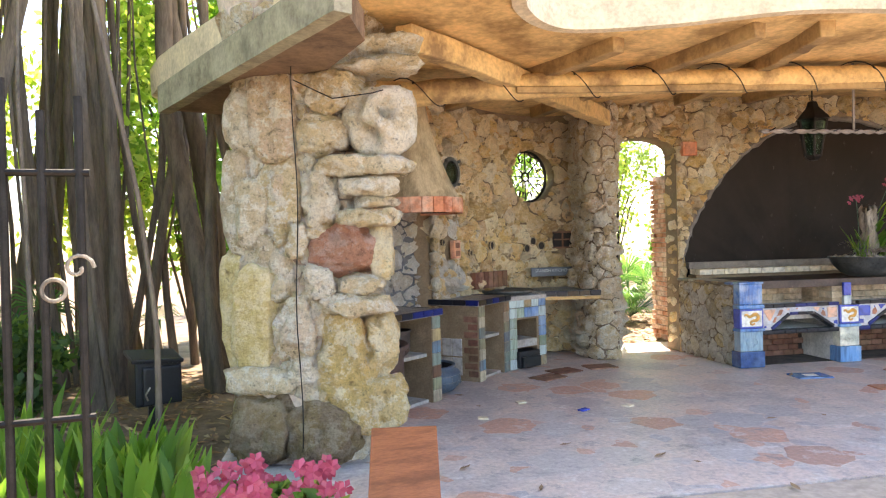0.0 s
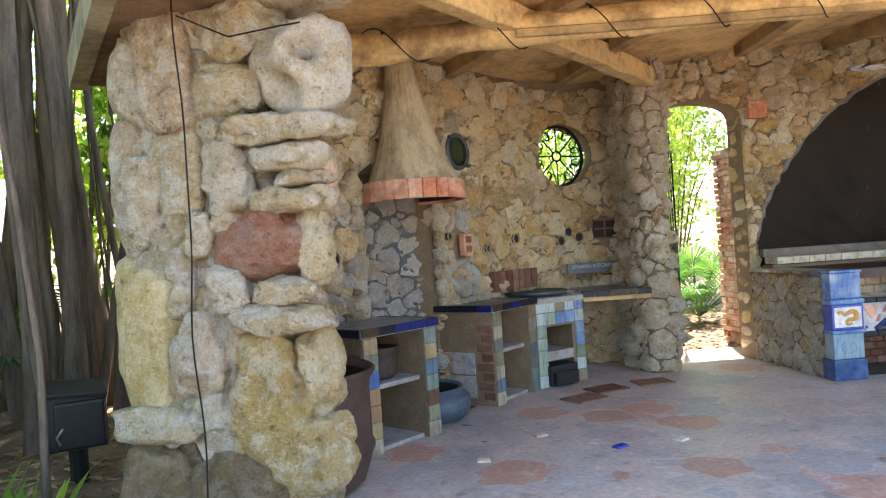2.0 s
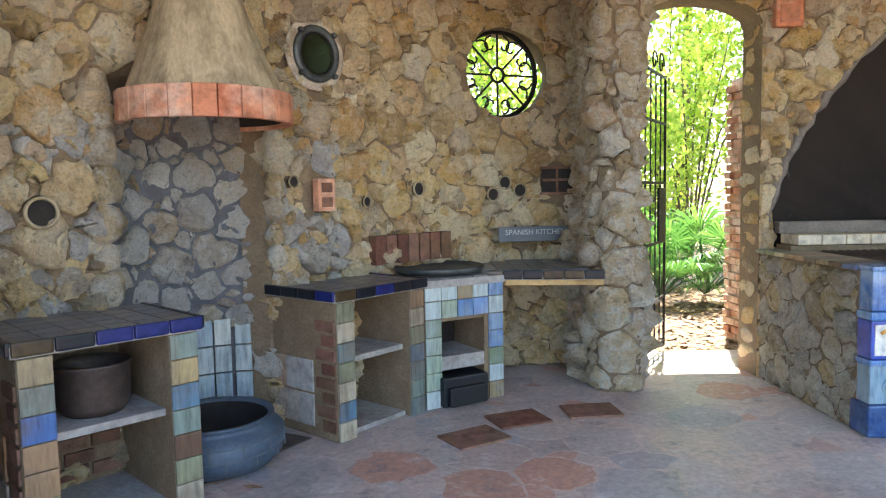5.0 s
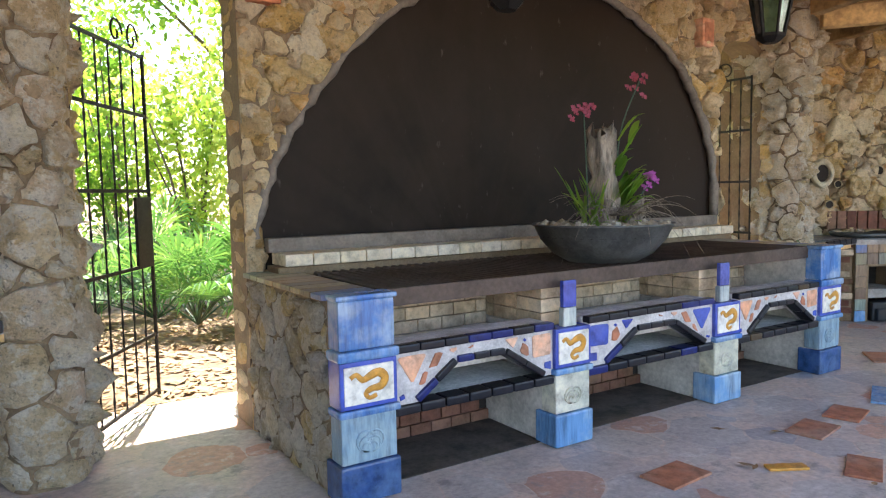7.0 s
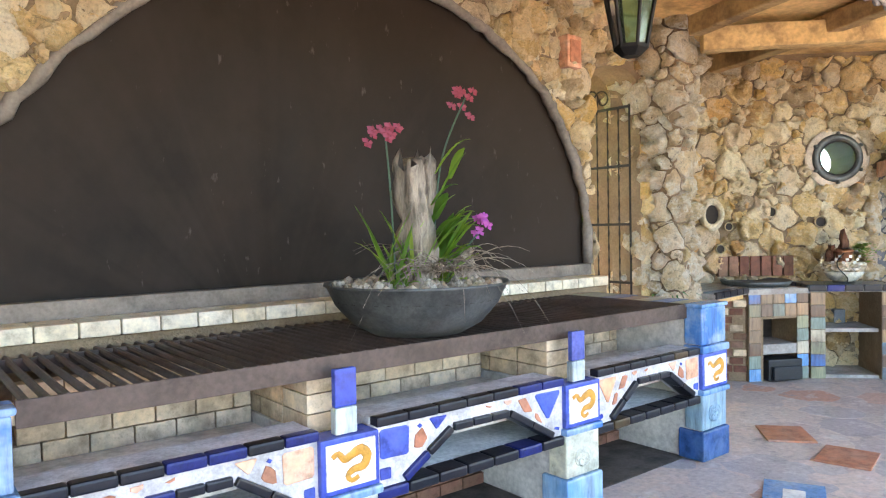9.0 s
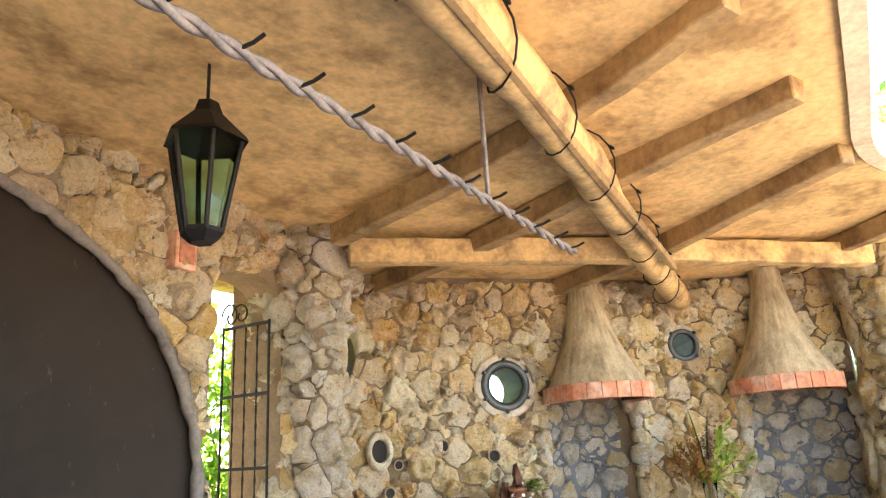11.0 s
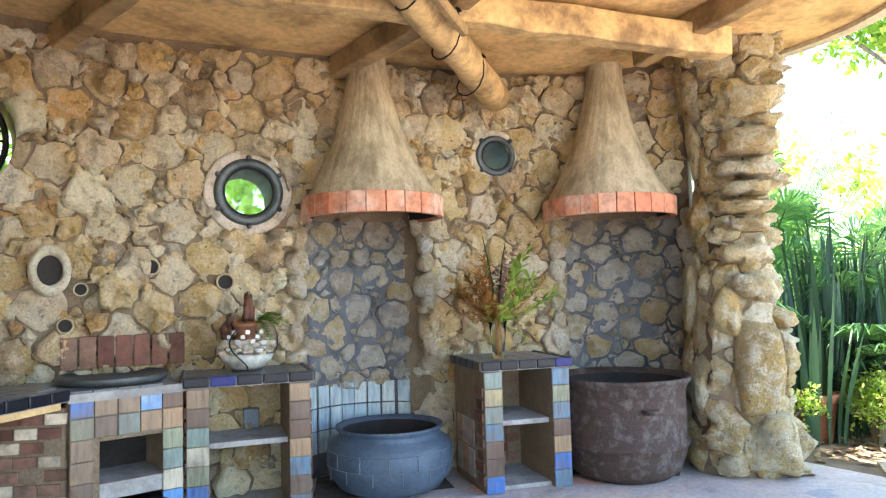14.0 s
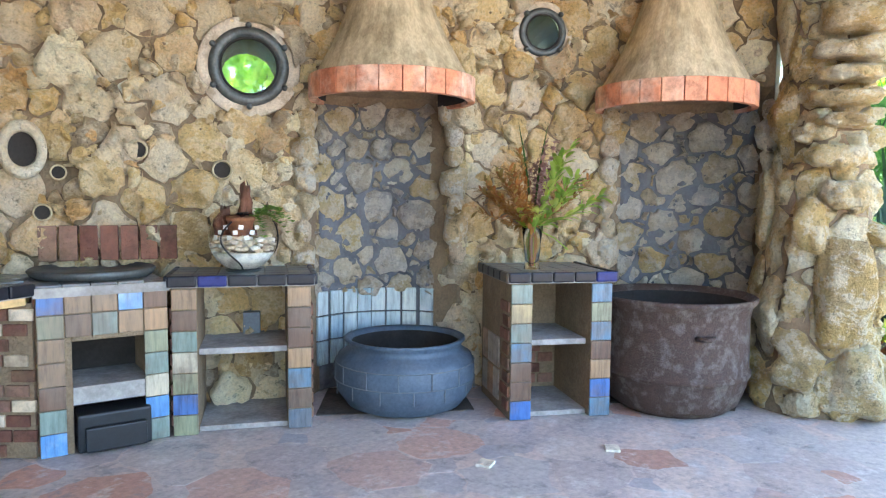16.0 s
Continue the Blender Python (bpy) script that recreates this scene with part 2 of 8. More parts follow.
def floor_mat(name, island=False, pieces=True):
    """Worn mauve-grey concrete with scuffs; the flags are tinted, some of them terracotta."""
    m, nt, b = nodes_of(name, 0.5, spec=0.4)
    n1 = place_tex(nt, "noise", 1.1, 6, 0.7)
    n2 = place_tex(nt, "noise", 5.0, 8, 0.75)
    n3 = place_tex(nt, "noise", 26.0, 6, 0.7)
    c = ramp(nt, n1, [(0.38, (0.40, 0.355, 0.345)), (0.48, (0.53, 0.445, 0.41)), (0.56, (0.61, 0.485, 0.42)), (0.66, (0.46, 0.425, 0.42))])
    if pieces:
        tint = ramp(nt, rand_of(nt, island), [(0.0, (0.46, 0.43, 0.42)), (0.3, (0.54, 0.46, 0.41)), (0.5, (0.38, 0.37, 0.39)), (0.62, (0.50, 0.39, 0.34)), (0.74, (0.34, 0.34, 0.38)), (0.82, (0.56, 0.35, 0.27)), (0.92, (0.55, 0.28, 0.19)), (1.0, (0.44, 0.25, 0.19))])
        c = mixc(nt, 0.85, c, tint)
    c = mixc(nt, ramp(nt, n2, [(0.54, (0, 0, 0)), (0.63, (0.55, 0.55, 0.55))]), c, (0.68, 0.64, 0.62))
    c = mixc(nt, ramp(nt, n2, [(0.35, (0.8, 0.8, 0.8)), (0.455, (0, 0, 0))]), c, (0.22, 0.20, 0.205))
    c = mixc(nt, 0.6, c, ramp(nt, n3, [(0.36, (0.7, 0.7, 0.7)), (0.62, (1.2, 1.2, 1.2))]), "MULTIPLY")
    nt.links.new(c, b.inputs["Base Color"])
    nt.links.new(ramp(nt, n2, [(0.38, (0.36, 0.36, 0.36)), (0.6, (0.62, 0.62, 0.62))]), b.inputs["Roughness"])
    bump(nt, b, add(nt, n2, n3, 1.0, 0.4), 0.22, 0.012)
    return m


M_FLOOR = floor_mat("flagstone")
M_FLOOR_J = floor_mat("flagstone_joined", True)
M_JOINT = floor_mat("floor_joint", pieces=False)
TILES = [(0.0, (0.19, 0.25, 0.22)), (0.16, (0.13, 0.075, 0.05)), (0.28, (0.40, 0.31, 0.16)), (0.40, (0.10, 0.19, 0.28)), (0.54, (0.24, 0.25, 0.16)), (0.66, (0.32, 0.20, 0.11)), (0.76, (0.06, 0.14, 0.36)), (0.85, (0.46, 0.41, 0.31)), (0.94, (0.15, 0.19, 0.19))]
M_TILE = pieces_mat("glazed_tile", TILES, const=True, rough=0.3, grain=16, relief=0.12, stain=(0.16, 0.12, 0.09), stain_amt=0.6, spec=0.5, dist=0.006, streak=(2.6, 2.6, 0.35))
M_NAVY = pieces_mat("navy_tile", [(0.0, (0.012, 0.013, 0.02)), (0.62, (0.012, 0.02, 0.13)), (0.76, (0.014, 0.014, 0.02)), (0.9, (0.06, 0.04, 0.02)), (0.94, (0.012, 0.014, 0.022))], const=True, rough=0.3, grain=20, relief=0.06, stain_amt=0.0, spec=0.3)
M_BLUE = pieces_mat("blue_tile", [(0.0, (0.035, 0.12, 0.40)), (0.5, (0.07, 0.21, 0.50)), (1.0, (0.16, 0.33, 0.56))], rough=0.25, grain=9, relief=0.1, stain=(0.36, 0.48, 0.58), stain_amt=0.6, spec=0.5, streak=(2.6, 2.6, 0.35))
M_COBALT = pieces_mat("cobalt_tile", [(0.0, (0.03, 0.06, 0.40)), (1.0, (0.06, 0.11, 0.48))], rough=0.25, relief=0.08, stain_amt=0.15, spec=0.5)
M_PALE = pieces_mat("pale_blue_tile", [(0.0, (0.34, 0.44, 0.50)), (1.0, (0.54, 0.58, 0.54))], rough=0.35, relief=0.2, stain=(0.16, 0.26, 0.36), stain_amt=0.5, streak=(2.6, 2.6, 0.35))
M_SLATE = pieces_mat("slate_blue_tile", [(0.0, (0.14, 0.26, 0.40)), (1.0, (0.22, 0.34, 0.44))], rough=0.3, relief=0.2, stain=(0.35, 0.44, 0.46), stain_amt=0.5, streak=(2.6, 2.6, 0.35))
M_WHITE = pieces_mat("white_tile", [(0.0, (0.72, 0.71, 0.66)), (1.0, (0.78, 0.77, 0.73))], rough=0.3, relief=0.06, stain=(0.55, 0.52, 0.45), stain_amt=0.3)
M_OCHRE = plain_mat("ochre_glaze", (0.62, 0.30, 0.05), 0.3, vary=0.35, scale=20, relief=0.05)
M_GROUT = plain_mat("pale_grout", (0.54, 0.52, 0.53), 0.8, vary=0.3, scale=9, relief=0.3)
M_BASEBLUE = pieces_mat("deep_blue_tile", [(0.0, (0.02, 0.06, 0.20)), (1.0, (0.035, 0.10, 0.28))], rough=0.25, relief=0.1, stain=(0.10, 0.18, 0.30), stain_amt=0.4, spec=0.5)
M_CREAMREL = pieces_mat("cream_relief_tile", [(0.0, (0.58, 0.56, 0.44)), (1.0, (0.64, 0.63, 0.55))], rough=0.35, relief=0.3, stain=(0.34, 0.38, 0.34), stain_amt=0.5)
M_LEDGE = pieces_mat("pale_fire_brick", [(0.0, (0.70, 0.62, 0.46)), (0.5, (0.76, 0.71, 0.60)), (1.0, (0.64, 0.55, 0.40))], rough=0.6, relief=0.2, stain=(0.5, 0.4, 0.28), stain_amt=0.4)
M_RAIL = plain_mat("smoked_rail", (0.20, 0.175, 0.15), 0.8, vary=0.4, scale=5, relief=0.4)
M_PEACH = pieces_mat("peach_tile", [(0.0, (0.70, 0.34, 0.20)), (0.5, (0.74, 0.42, 0.28)), (1.0, (0.55, 0.22, 0.14))], rough=0.5, relief=0.1, stain=(0.70, 0.55, 0.45), stain_amt=0.4)
M_RUSTTILE = pieces_mat("rust_tile", [(0.0, (0.42, 0.16, 0.09)), (1.0, (0.50, 0.22, 0.14))], rough=0.5, relief=0.1, stain_amt=0.2)
M_TERRA = pieces_mat("terracotta_floor", [(0.0, (0.36, 0.13, 0.08)), (1.0, (0.44, 0.19, 0.11))], rough=0.5, relief=0.12, stain=(0.32, 0.24, 0.20))
M_IRON = plain_mat("black_iron", (0.022, 0.020, 0.019), 0.55, 0.6, vary=0.4, scale=14)
M_STEEL = plain_mat("brown_steel", (0.10, 0.075, 0.065), 0.6, 0.5, vary=0.35, scale=5, relief=0.2)
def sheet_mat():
    m, nt, b = nodes_of("sooty_sheen_sheet", 0.6, 0.0, 0.12)
    near_black = place_tex(nt, "noise", 0.9, 5, 0.6)
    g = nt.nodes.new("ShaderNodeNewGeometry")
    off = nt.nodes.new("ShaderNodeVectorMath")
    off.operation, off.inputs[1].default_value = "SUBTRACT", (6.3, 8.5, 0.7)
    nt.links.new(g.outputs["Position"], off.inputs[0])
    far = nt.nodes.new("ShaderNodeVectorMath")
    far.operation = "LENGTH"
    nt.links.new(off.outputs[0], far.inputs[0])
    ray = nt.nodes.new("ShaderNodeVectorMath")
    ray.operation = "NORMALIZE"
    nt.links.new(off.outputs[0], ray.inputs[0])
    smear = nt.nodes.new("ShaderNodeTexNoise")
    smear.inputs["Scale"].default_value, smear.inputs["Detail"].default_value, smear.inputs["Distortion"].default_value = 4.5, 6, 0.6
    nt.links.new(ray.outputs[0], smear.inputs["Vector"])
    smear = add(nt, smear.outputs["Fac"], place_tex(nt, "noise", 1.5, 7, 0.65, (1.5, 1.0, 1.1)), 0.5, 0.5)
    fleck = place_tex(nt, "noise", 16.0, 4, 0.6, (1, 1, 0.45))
    c = ramp(nt, near_black, [(0.36, (0.006, 0.0055, 0.006)), (0.5, (0.012, 0.0095, 0.008)), (0.64, (0.021, 0.0155, 0.0125))])
    # browner away from the middle: the sheet's sheen put into its colour
    c = mixc(nt, ramp(nt, add(nt, far.outputs["Value"], near_black, 0.35, 0.3), [(0.45, (0, 0, 0)), (1.0, (1, 1, 1))]), c, (0.027, 0.020, 0.0155))
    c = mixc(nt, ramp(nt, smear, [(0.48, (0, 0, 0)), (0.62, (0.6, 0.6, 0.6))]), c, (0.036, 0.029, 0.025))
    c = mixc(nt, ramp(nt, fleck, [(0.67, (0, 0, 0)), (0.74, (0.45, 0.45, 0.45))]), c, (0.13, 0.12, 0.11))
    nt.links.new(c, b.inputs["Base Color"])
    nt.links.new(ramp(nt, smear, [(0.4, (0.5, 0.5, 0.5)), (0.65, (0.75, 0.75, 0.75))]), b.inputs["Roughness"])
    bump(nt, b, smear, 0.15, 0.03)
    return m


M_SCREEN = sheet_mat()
M_BOWL = plain_mat("dark_bronze", (0.11, 0.12, 0.12), 0.5, 0.5, vary=0.4, scale=7)
M_BLUEPOT = plain_mat("blue_paint", (0.075, 0.105, 0.145), 0.55, vary=0.35, scale=6, relief=0.3, second=(0.05, 0.075, 0.11))
M_RUST = plain_mat("rusty_iron", (0.075, 0.046, 0.036), 0.75, 0.1, vary=0.6, scale=13, relief=0.9, second=(0.16, 0.13, 0.11), dist=0.02)
M_BROWNPOT = plain_mat("brown_iron", (0.085, 0.052, 0.043), 0.6, 0.1, vary=0.35, scale=5, relief=0.3)
# near-black for hollows, their shade put into the colour; also the bowl's soil
M_DARK = plain_mat("near_black", (0.03, 0.025, 0.022), 0.9, vary=0.3)
M_WOODRED = plain_mat("red_brown_wood", (0.30, 0.10, 0.04), 0.5, vary=0.35, scale=3, relief=0.2, stretch=(1, 6, 6))
M_GREYWOOD = plain_mat("weathered_wood", (0.30, 0.26, 0.21), 0.85, vary=0.6, scale=9, relief=1.0, stretch=(3, 3, 0.5))
M_BARK = plain_mat("root_bark", (0.16, 0.125, 0.094), 0.9, vary=0.45, scale=4, relief=0.7, stretch=(3, 3, 0.4))
M_BARKRED = plain_mat("red_bark", (0.17, 0.07, 0.04), 0.8, vary=0.45, scale=14, relief=0.6, stretch=(3, 3, 0.5))
M_SIGN = plain_mat("grey_plaque", (0.12, 0.14, 0.16), 0.5, vary=0.15, scale=8)
M_LETTER = plain_mat("plaque_letters", (0.55, 0.57, 0.58), 0.5, vary=0.1)
M_BLACKBOX = plain_mat("black_plastic", (0.012, 0.014, 0.018), 0.45, vary=0.2)
M_PEBBLE = pieces_mat("pebble", [(0.0, (0.70, 0.66, 0.58)), (0.5, (0.45, 0.36, 0.26)), (1.0, (0.62, 0.58, 0.52))], island=True, rough=0.6, relief=0.1)
M_SHELL = pieces_mat("shell", [(0.0, (0.82, 0.78, 0.68)), (0.5, (0.70, 0.56, 0.38)), (0.8, (0.86, 0.83, 0.78)), (1.0, (0.60, 0.45, 0.30))], island=True, rough=0.5, relief=0.1, stain_amt=0.1)
M_CLAY = plain_mat("clay", (0.40, 0.17, 0.09), 0.8, vary=0.25)
M_RIM = plain_mat("pale_rim", (0.66, 0.56, 0.40), 0.85, vary=0.25, scale=3, relief=0.3)
M_FASCIA = plain_mat("mossy_fascia", (0.30, 0.28, 0.20), 0.9, vary=0.4, scale=4, relief=0.5)
M_SOFFIT = plain_mat("brown_soffit", (0.20, 0.13, 0.085), 0.9, vary=0.4, scale=4, relief=0.4)
M_GROUND = plain_mat("forest_soil", (0.20, 0.14, 0.09), 0.95, vary=0.45, scale=2.5, relief=0.8, second=(0.12, 0.08, 0.05))
M_PATH = plain_mat("worn_paving", (0.44, 0.36, 0.29), 0.85, vary=0.2, scale=2.0, relief=0.2)
M_LITTER = pieces_mat("fallen_leaf", [(0.0, (0.36, 0.19, 0.08)), (0.4, (0.44, 0.30, 0.16)), (0.7, (0.22, 0.13, 0.08)), (1.0, (0.52, 0.40, 0.22))], island=True, rough=0.7, relief=0.1)
M_LEAF = leaf_mat("leaf", [(0.0, (0.07, 0.16, 0.03)), (0.5, (0.13, 0.25, 0.05)), (1.0, (0.24, 0.34, 0.08))], 0.55)
M_DEEP = leaf_mat("deep_green_leaf", [(0.0, (0.03, 0.07, 0.02)), (0.6, (0.06, 0.12, 0.03)), (1.0, (0.14, 0.22, 0.05))], 0.4)
M_LEAFY = leaf_mat("yellow_green_leaf", [(0.0, (0.15, 0.25, 0.06)), (0.5, (0.32, 0.42, 0.13)), (1.0, (0.52, 0.54, 0.24))], 0.65)
M_PALM = leaf_mat("palm_leaf", [(0.0, (0.045, 0.13, 0.05)), (0.5, (0.08, 0.19, 0.075)), (1.0, (0.15, 0.27, 0.10))], 0.3)
M_SNAKE = leaf_mat("sword_leaf", [(0.0, (0.03, 0.07, 0.045)), (1.0, (0.06, 0.115, 0.065))], 0.08)
M_PINK = leaf_mat("pink_petal", [(0.0, (0.50, 0.07, 0.14)), (1.0, (0.66, 0.16, 0.24))], 0.3)
M_ORCHID = leaf_mat("orchid_petal", [(0.0, (0.20, 0.03, 0.06)), (0.6, (0.30, 0.06, 0.10)), (1.0, (0.24, 0.05, 0.12))], 0.3)
M_VIOLET = leaf_mat("violet_petal", [(0.0, (0.30, 0.05, 0.34)), (1.0, (0.46, 0.12, 0.46))], 0.3)
M_RUSTLEAF = leaf_mat("rust_leaf", [(0.0, (0.30, 0.11, 0.03)), (0.5, (0.42, 0.22, 0.07)), (1.0, (0.24, 0.17, 0.05))], 0.25)
M_MAUVE = leaf_mat("mauve_dried_bloom", [(0.0, (0.30, 0.15, 0.14)), (0.6, (0.38, 0.24, 0.24)), (1.0, (0.22, 0.10, 0.08))], 0.2)


def glass_mat(name, col, rough=0.05):
    m, nt, b = nodes_of(name, rough)
    b.inputs["Base Color"].default_value = (*col, 1)
    b.inputs["Transmission Weight"].default_value = 1.0
    b.inputs["IOR"].default_value = 1.15
    return m


M_GREENGLASS = glass_mat("green_glass", (0.62, 0.88, 0.76), 0.12)
M_GLASS = glass_mat("clear_glass", (0.95, 0.97, 0.95), 0.02)


# ---- building helpers ----
def thing(name, label, category, at=None, group="", kind=""):
    ob = new(name)
    ob.empty_display_size = 0.2
    if at is not None:
        ob.matrix_world = at
    return tagged(ob, label, category, group, kind)


def mesh_of(name, verts, faces, mat, smooth=True):
    me = bpy.data.meshes.new(name)
    me.from_pydata([tuple(v) for v in verts], [], faces)
    me.materials.append(mat)
    if smooth:
        me.polygons.foreach_set("use_smooth", [True] * len(me.polygons))
    me.update()
    return me


def child(name, me, parent, m=None, label=""):
    ob = new(name, me)
    ob.parent = parent
    if m is not None:
        ob.matrix_local = m
    if label:
        ob["label"] = label
    return ob


def part(name, bm, mat, parent, label="", smooth=False, m=None):
    me = bpy.data.meshes.new(name)
    bm.normal_update()
    bm.to_mesh(me)
    bm.free()
    me.materials.append(mat)
    if smooth:
        me.polygons.foreach_set("use_smooth", [True] * len(me.polygons))
    return child(name, me, parent, m, label)


def solo(name, bm, mat, label, category, m=None, smooth=False, group="", kind=""):
    ob = part(name, bm, mat, None, smooth=smooth)
    if m is not None:
        ob.matrix_world = m
    return tagged(ob, label, category, group, kind)


def box_bm(sx, sy, sz, bevel=0.006, at=(0, 0, 0), bm=None):
    """A box with its base's middle at the given place."""
    own = bm is None
    bm = bm or bmesh.new()
    r = bmesh.ops.create_cube(bm, size=1)
    bmesh.ops.transform(bm, matrix=Matrix.Translation((at[0], at[1], at[2] + sz / 2)) @ Matrix.Diagonal((sx, sy, sz, 1)), verts=r["verts"])
    if bevel:
        es = list({e for v in r["verts"] for e in v.link_edges})
        bmesh.ops.bevel(bm, geom=es, offset=bevel, segments=2, affect="EDGES", profile=0.6)
    return bm


def tube_bm(pts, radii, n=8, bm=None, cap=True):
    bm = bm or bmesh.new()
    pts = [Vector(p) for p in pts]
    if isinstance(radii, (int, float)):
        radii = [radii] * len(pts)
    rings, up = [], None
    for i, p in enumerate(pts):
        d = (pts[min(i + 1, len(pts) - 1)] - pts[max(i - 1, 0)]).normalized()
        if up is None:
            up = Vector((0, 0, 1)) if abs(d.z) < 0.9 else Vector((1, 0, 0))
        x = d.cross(up).normalized()
        up = x.cross(d).normalized()
        rings.append([bm.verts.new(p + radii[i] * (math.cos(2 * math.pi * k / n) * x + math.sin(2 * math.pi * k / n) * up)) for k in range(n)])
    for a, b in zip(rings, rings[1:]):
        for k in range(n):
            bm.faces.new((a[k], a[(k + 1) % n], b[(k + 1) % n], b[k]))
    if cap:
        bm.faces.new(rings[0][::-1])
        bm.faces.new(rings[-1])
    return bm


def lathe_bm(profile, n=40, bm=None, squash=1.0, wob=0.0):
    """A turned body from (radius, height) pairs."""
    bm = bm or bmesh.new()
    rings = []
    for r, z in profile:
        if r < 1e-5:
            rings.append([bm.verts.new((0, 0, z))])
        else:
            rings.append([bm.verts.new((r * math.cos(a) * (1 + wob * noise.noise((3 * math.cos(a), 3 * math.sin(a), z * 5))), squash * r * math.sin(a) * (1 + wob * noise.noise((3 * math.cos(a), 3 * math.sin(a), z * 5))), z)) for a in (2 * math.pi * k / n for k in range(n))])
    for a, b in zip(rings, rings[1:]):
        if len(a) == 1 and len(b) == 1:
            continue
        for k in range(n):
            j = (k + 1) % n
            if len(a) == 1:
                bm.faces.new((a[0], b[j], b[k]))
            elif len(b) == 1:
                bm.faces.new((a[k], a[j], b[0]))
            else:
                bm.faces.new((a[k], a[j], b[j], b[k]))
    return bm


def slab_bm(poly, z0, z1, bevel=0.0):
    bm = bmesh.new()
    lo = [bm.verts.new((x, y, z0)) for x, y in poly]
    hi = [bm.verts.new((x, y, z1)) for x, y in poly]
    n = len(poly)
    bm.faces.new(lo[::-1])
    bm.faces.new(hi)
    for i in range(n):
        bm.faces.new((lo[i], lo[(i + 1) % n], hi[(i + 1) % n], hi[i]))
    bmesh.ops.recalc_face_normals(bm, faces=bm.faces)
    if bevel:
        bmesh.ops.bevel(bm, geom=list(bm.edges), offset=bevel, segments=2, affect="EDGES", profile=0.6)
    return bm


def in_poly(u, v, poly):
    c = False
    n = len(poly)
    for i in range(n):
        (x1, y1), (x2, y2) = poly[i], poly[i - 1]
        if (y1 > v) != (y2 > v) and u < (x2 - x1) * (v - y1) / (y2 - y1) + x1:
            c = not c
    return c


def snap(u, v, poly):
    best = None
    for i in range(len(poly)):
        (x1, y1), (x2, y2) = poly[i - 1], poly[i]
        dx, dy = x2 - x1, y2 - y1
        k = max(0, min(1, ((u - x1) * dx + (v - y1) * dy) / (dx * dx + dy * dy + 1e-12)))
        px, py = x1 + k * dx, y1 + k * dy
        d = (px - u) ** 2 + (py - v) ** 2
        if best is None or d < best[0]:
            best = (d, px, py)
    return best[1], best[2]


def circle(u, v, r, n=28):
    return [(u + r * math.cos(2 * math.pi * k / n), v + r * math.sin(2 * math.pi * k / n)) for k in range(n)]


def arch(u0, u1, spring, top, foot=-0.2, n=14):
    c, a = (u0 + u1) / 2, (u1 - u0) / 2
    return [(u0, foot), (u1, foot)] + [(c + a * math.cos(math.pi * k / n), spring + (top - spring) * math.sin(math.pi * k / n)) for k in range(n + 1)]


def surface_bm(F, U, V, step, holes=(), thick=lambda u, v: 0.35):
    """A wall with thickness and openings on the curved sheet F(u, v, d); U and V are its ranges."""
    nu, nv = max(2, round((U[1] - U[0]) / step)), max(2, round((V[1] - V[0]) / step))
    us = [U[0] + (U[1] - U[0]) * i / nu for i in range(nu + 1)]
    vs = [V[0] + (V[1] - V[0]) * j / nv for j in range(nv + 1)]
    keep = {(i, j) for i in range(nu) for j in range(nv)
            if not any(in_poly((us[i] + us[i + 1]) / 2, (vs[j] + vs[j + 1]) / 2, h) for h in holes)}
    uv = {}
    for i in range(nu + 1):
        for j in range(nv + 1):
            near = [(i - a, j - b) for a in (0, 1) for b in (0, 1)]
            inside = [c for c in near if 0 <= c[0] < nu and 0 <= c[1] < nv]
            k = sum(c in keep for c in inside)
            if k == 0:
                continue
            u, v = us[i], vs[j]
            if k < len(inside) and holes:
                u, v = min((snap(u, v, h) for h in holes), key=lambda p: (p[0] - u) ** 2 + (p[1] - v) ** 2)
                u, v = min(max(u, U[0]), U[1]), min(max(v, V[0]), V[1])
            uv[i, j] = (u, v)
    verts, ids = [], {}
    for key, (u, v) in uv.items():
        ids[key] = len(verts)
        verts.append(F(u, v, 0.0))
        verts.append(F(u, v, -thick(u, v)))
    faces, edges = [], {}
    for i, j in keep:
        q = [ids[i, j], ids[i + 1, j], ids[i + 1, j + 1], ids[i, j + 1]]
        faces.append(q)
        faces.append([k + 1 for k in q[::-1]])
        for a, b in zip(q, q[1:] + q[:1]):
            edges[a, b] = True
    for a, b in list(edges):
        if (b, a) not in edges:
            faces.append([b, a, a + 1, b + 1])
    return verts, faces


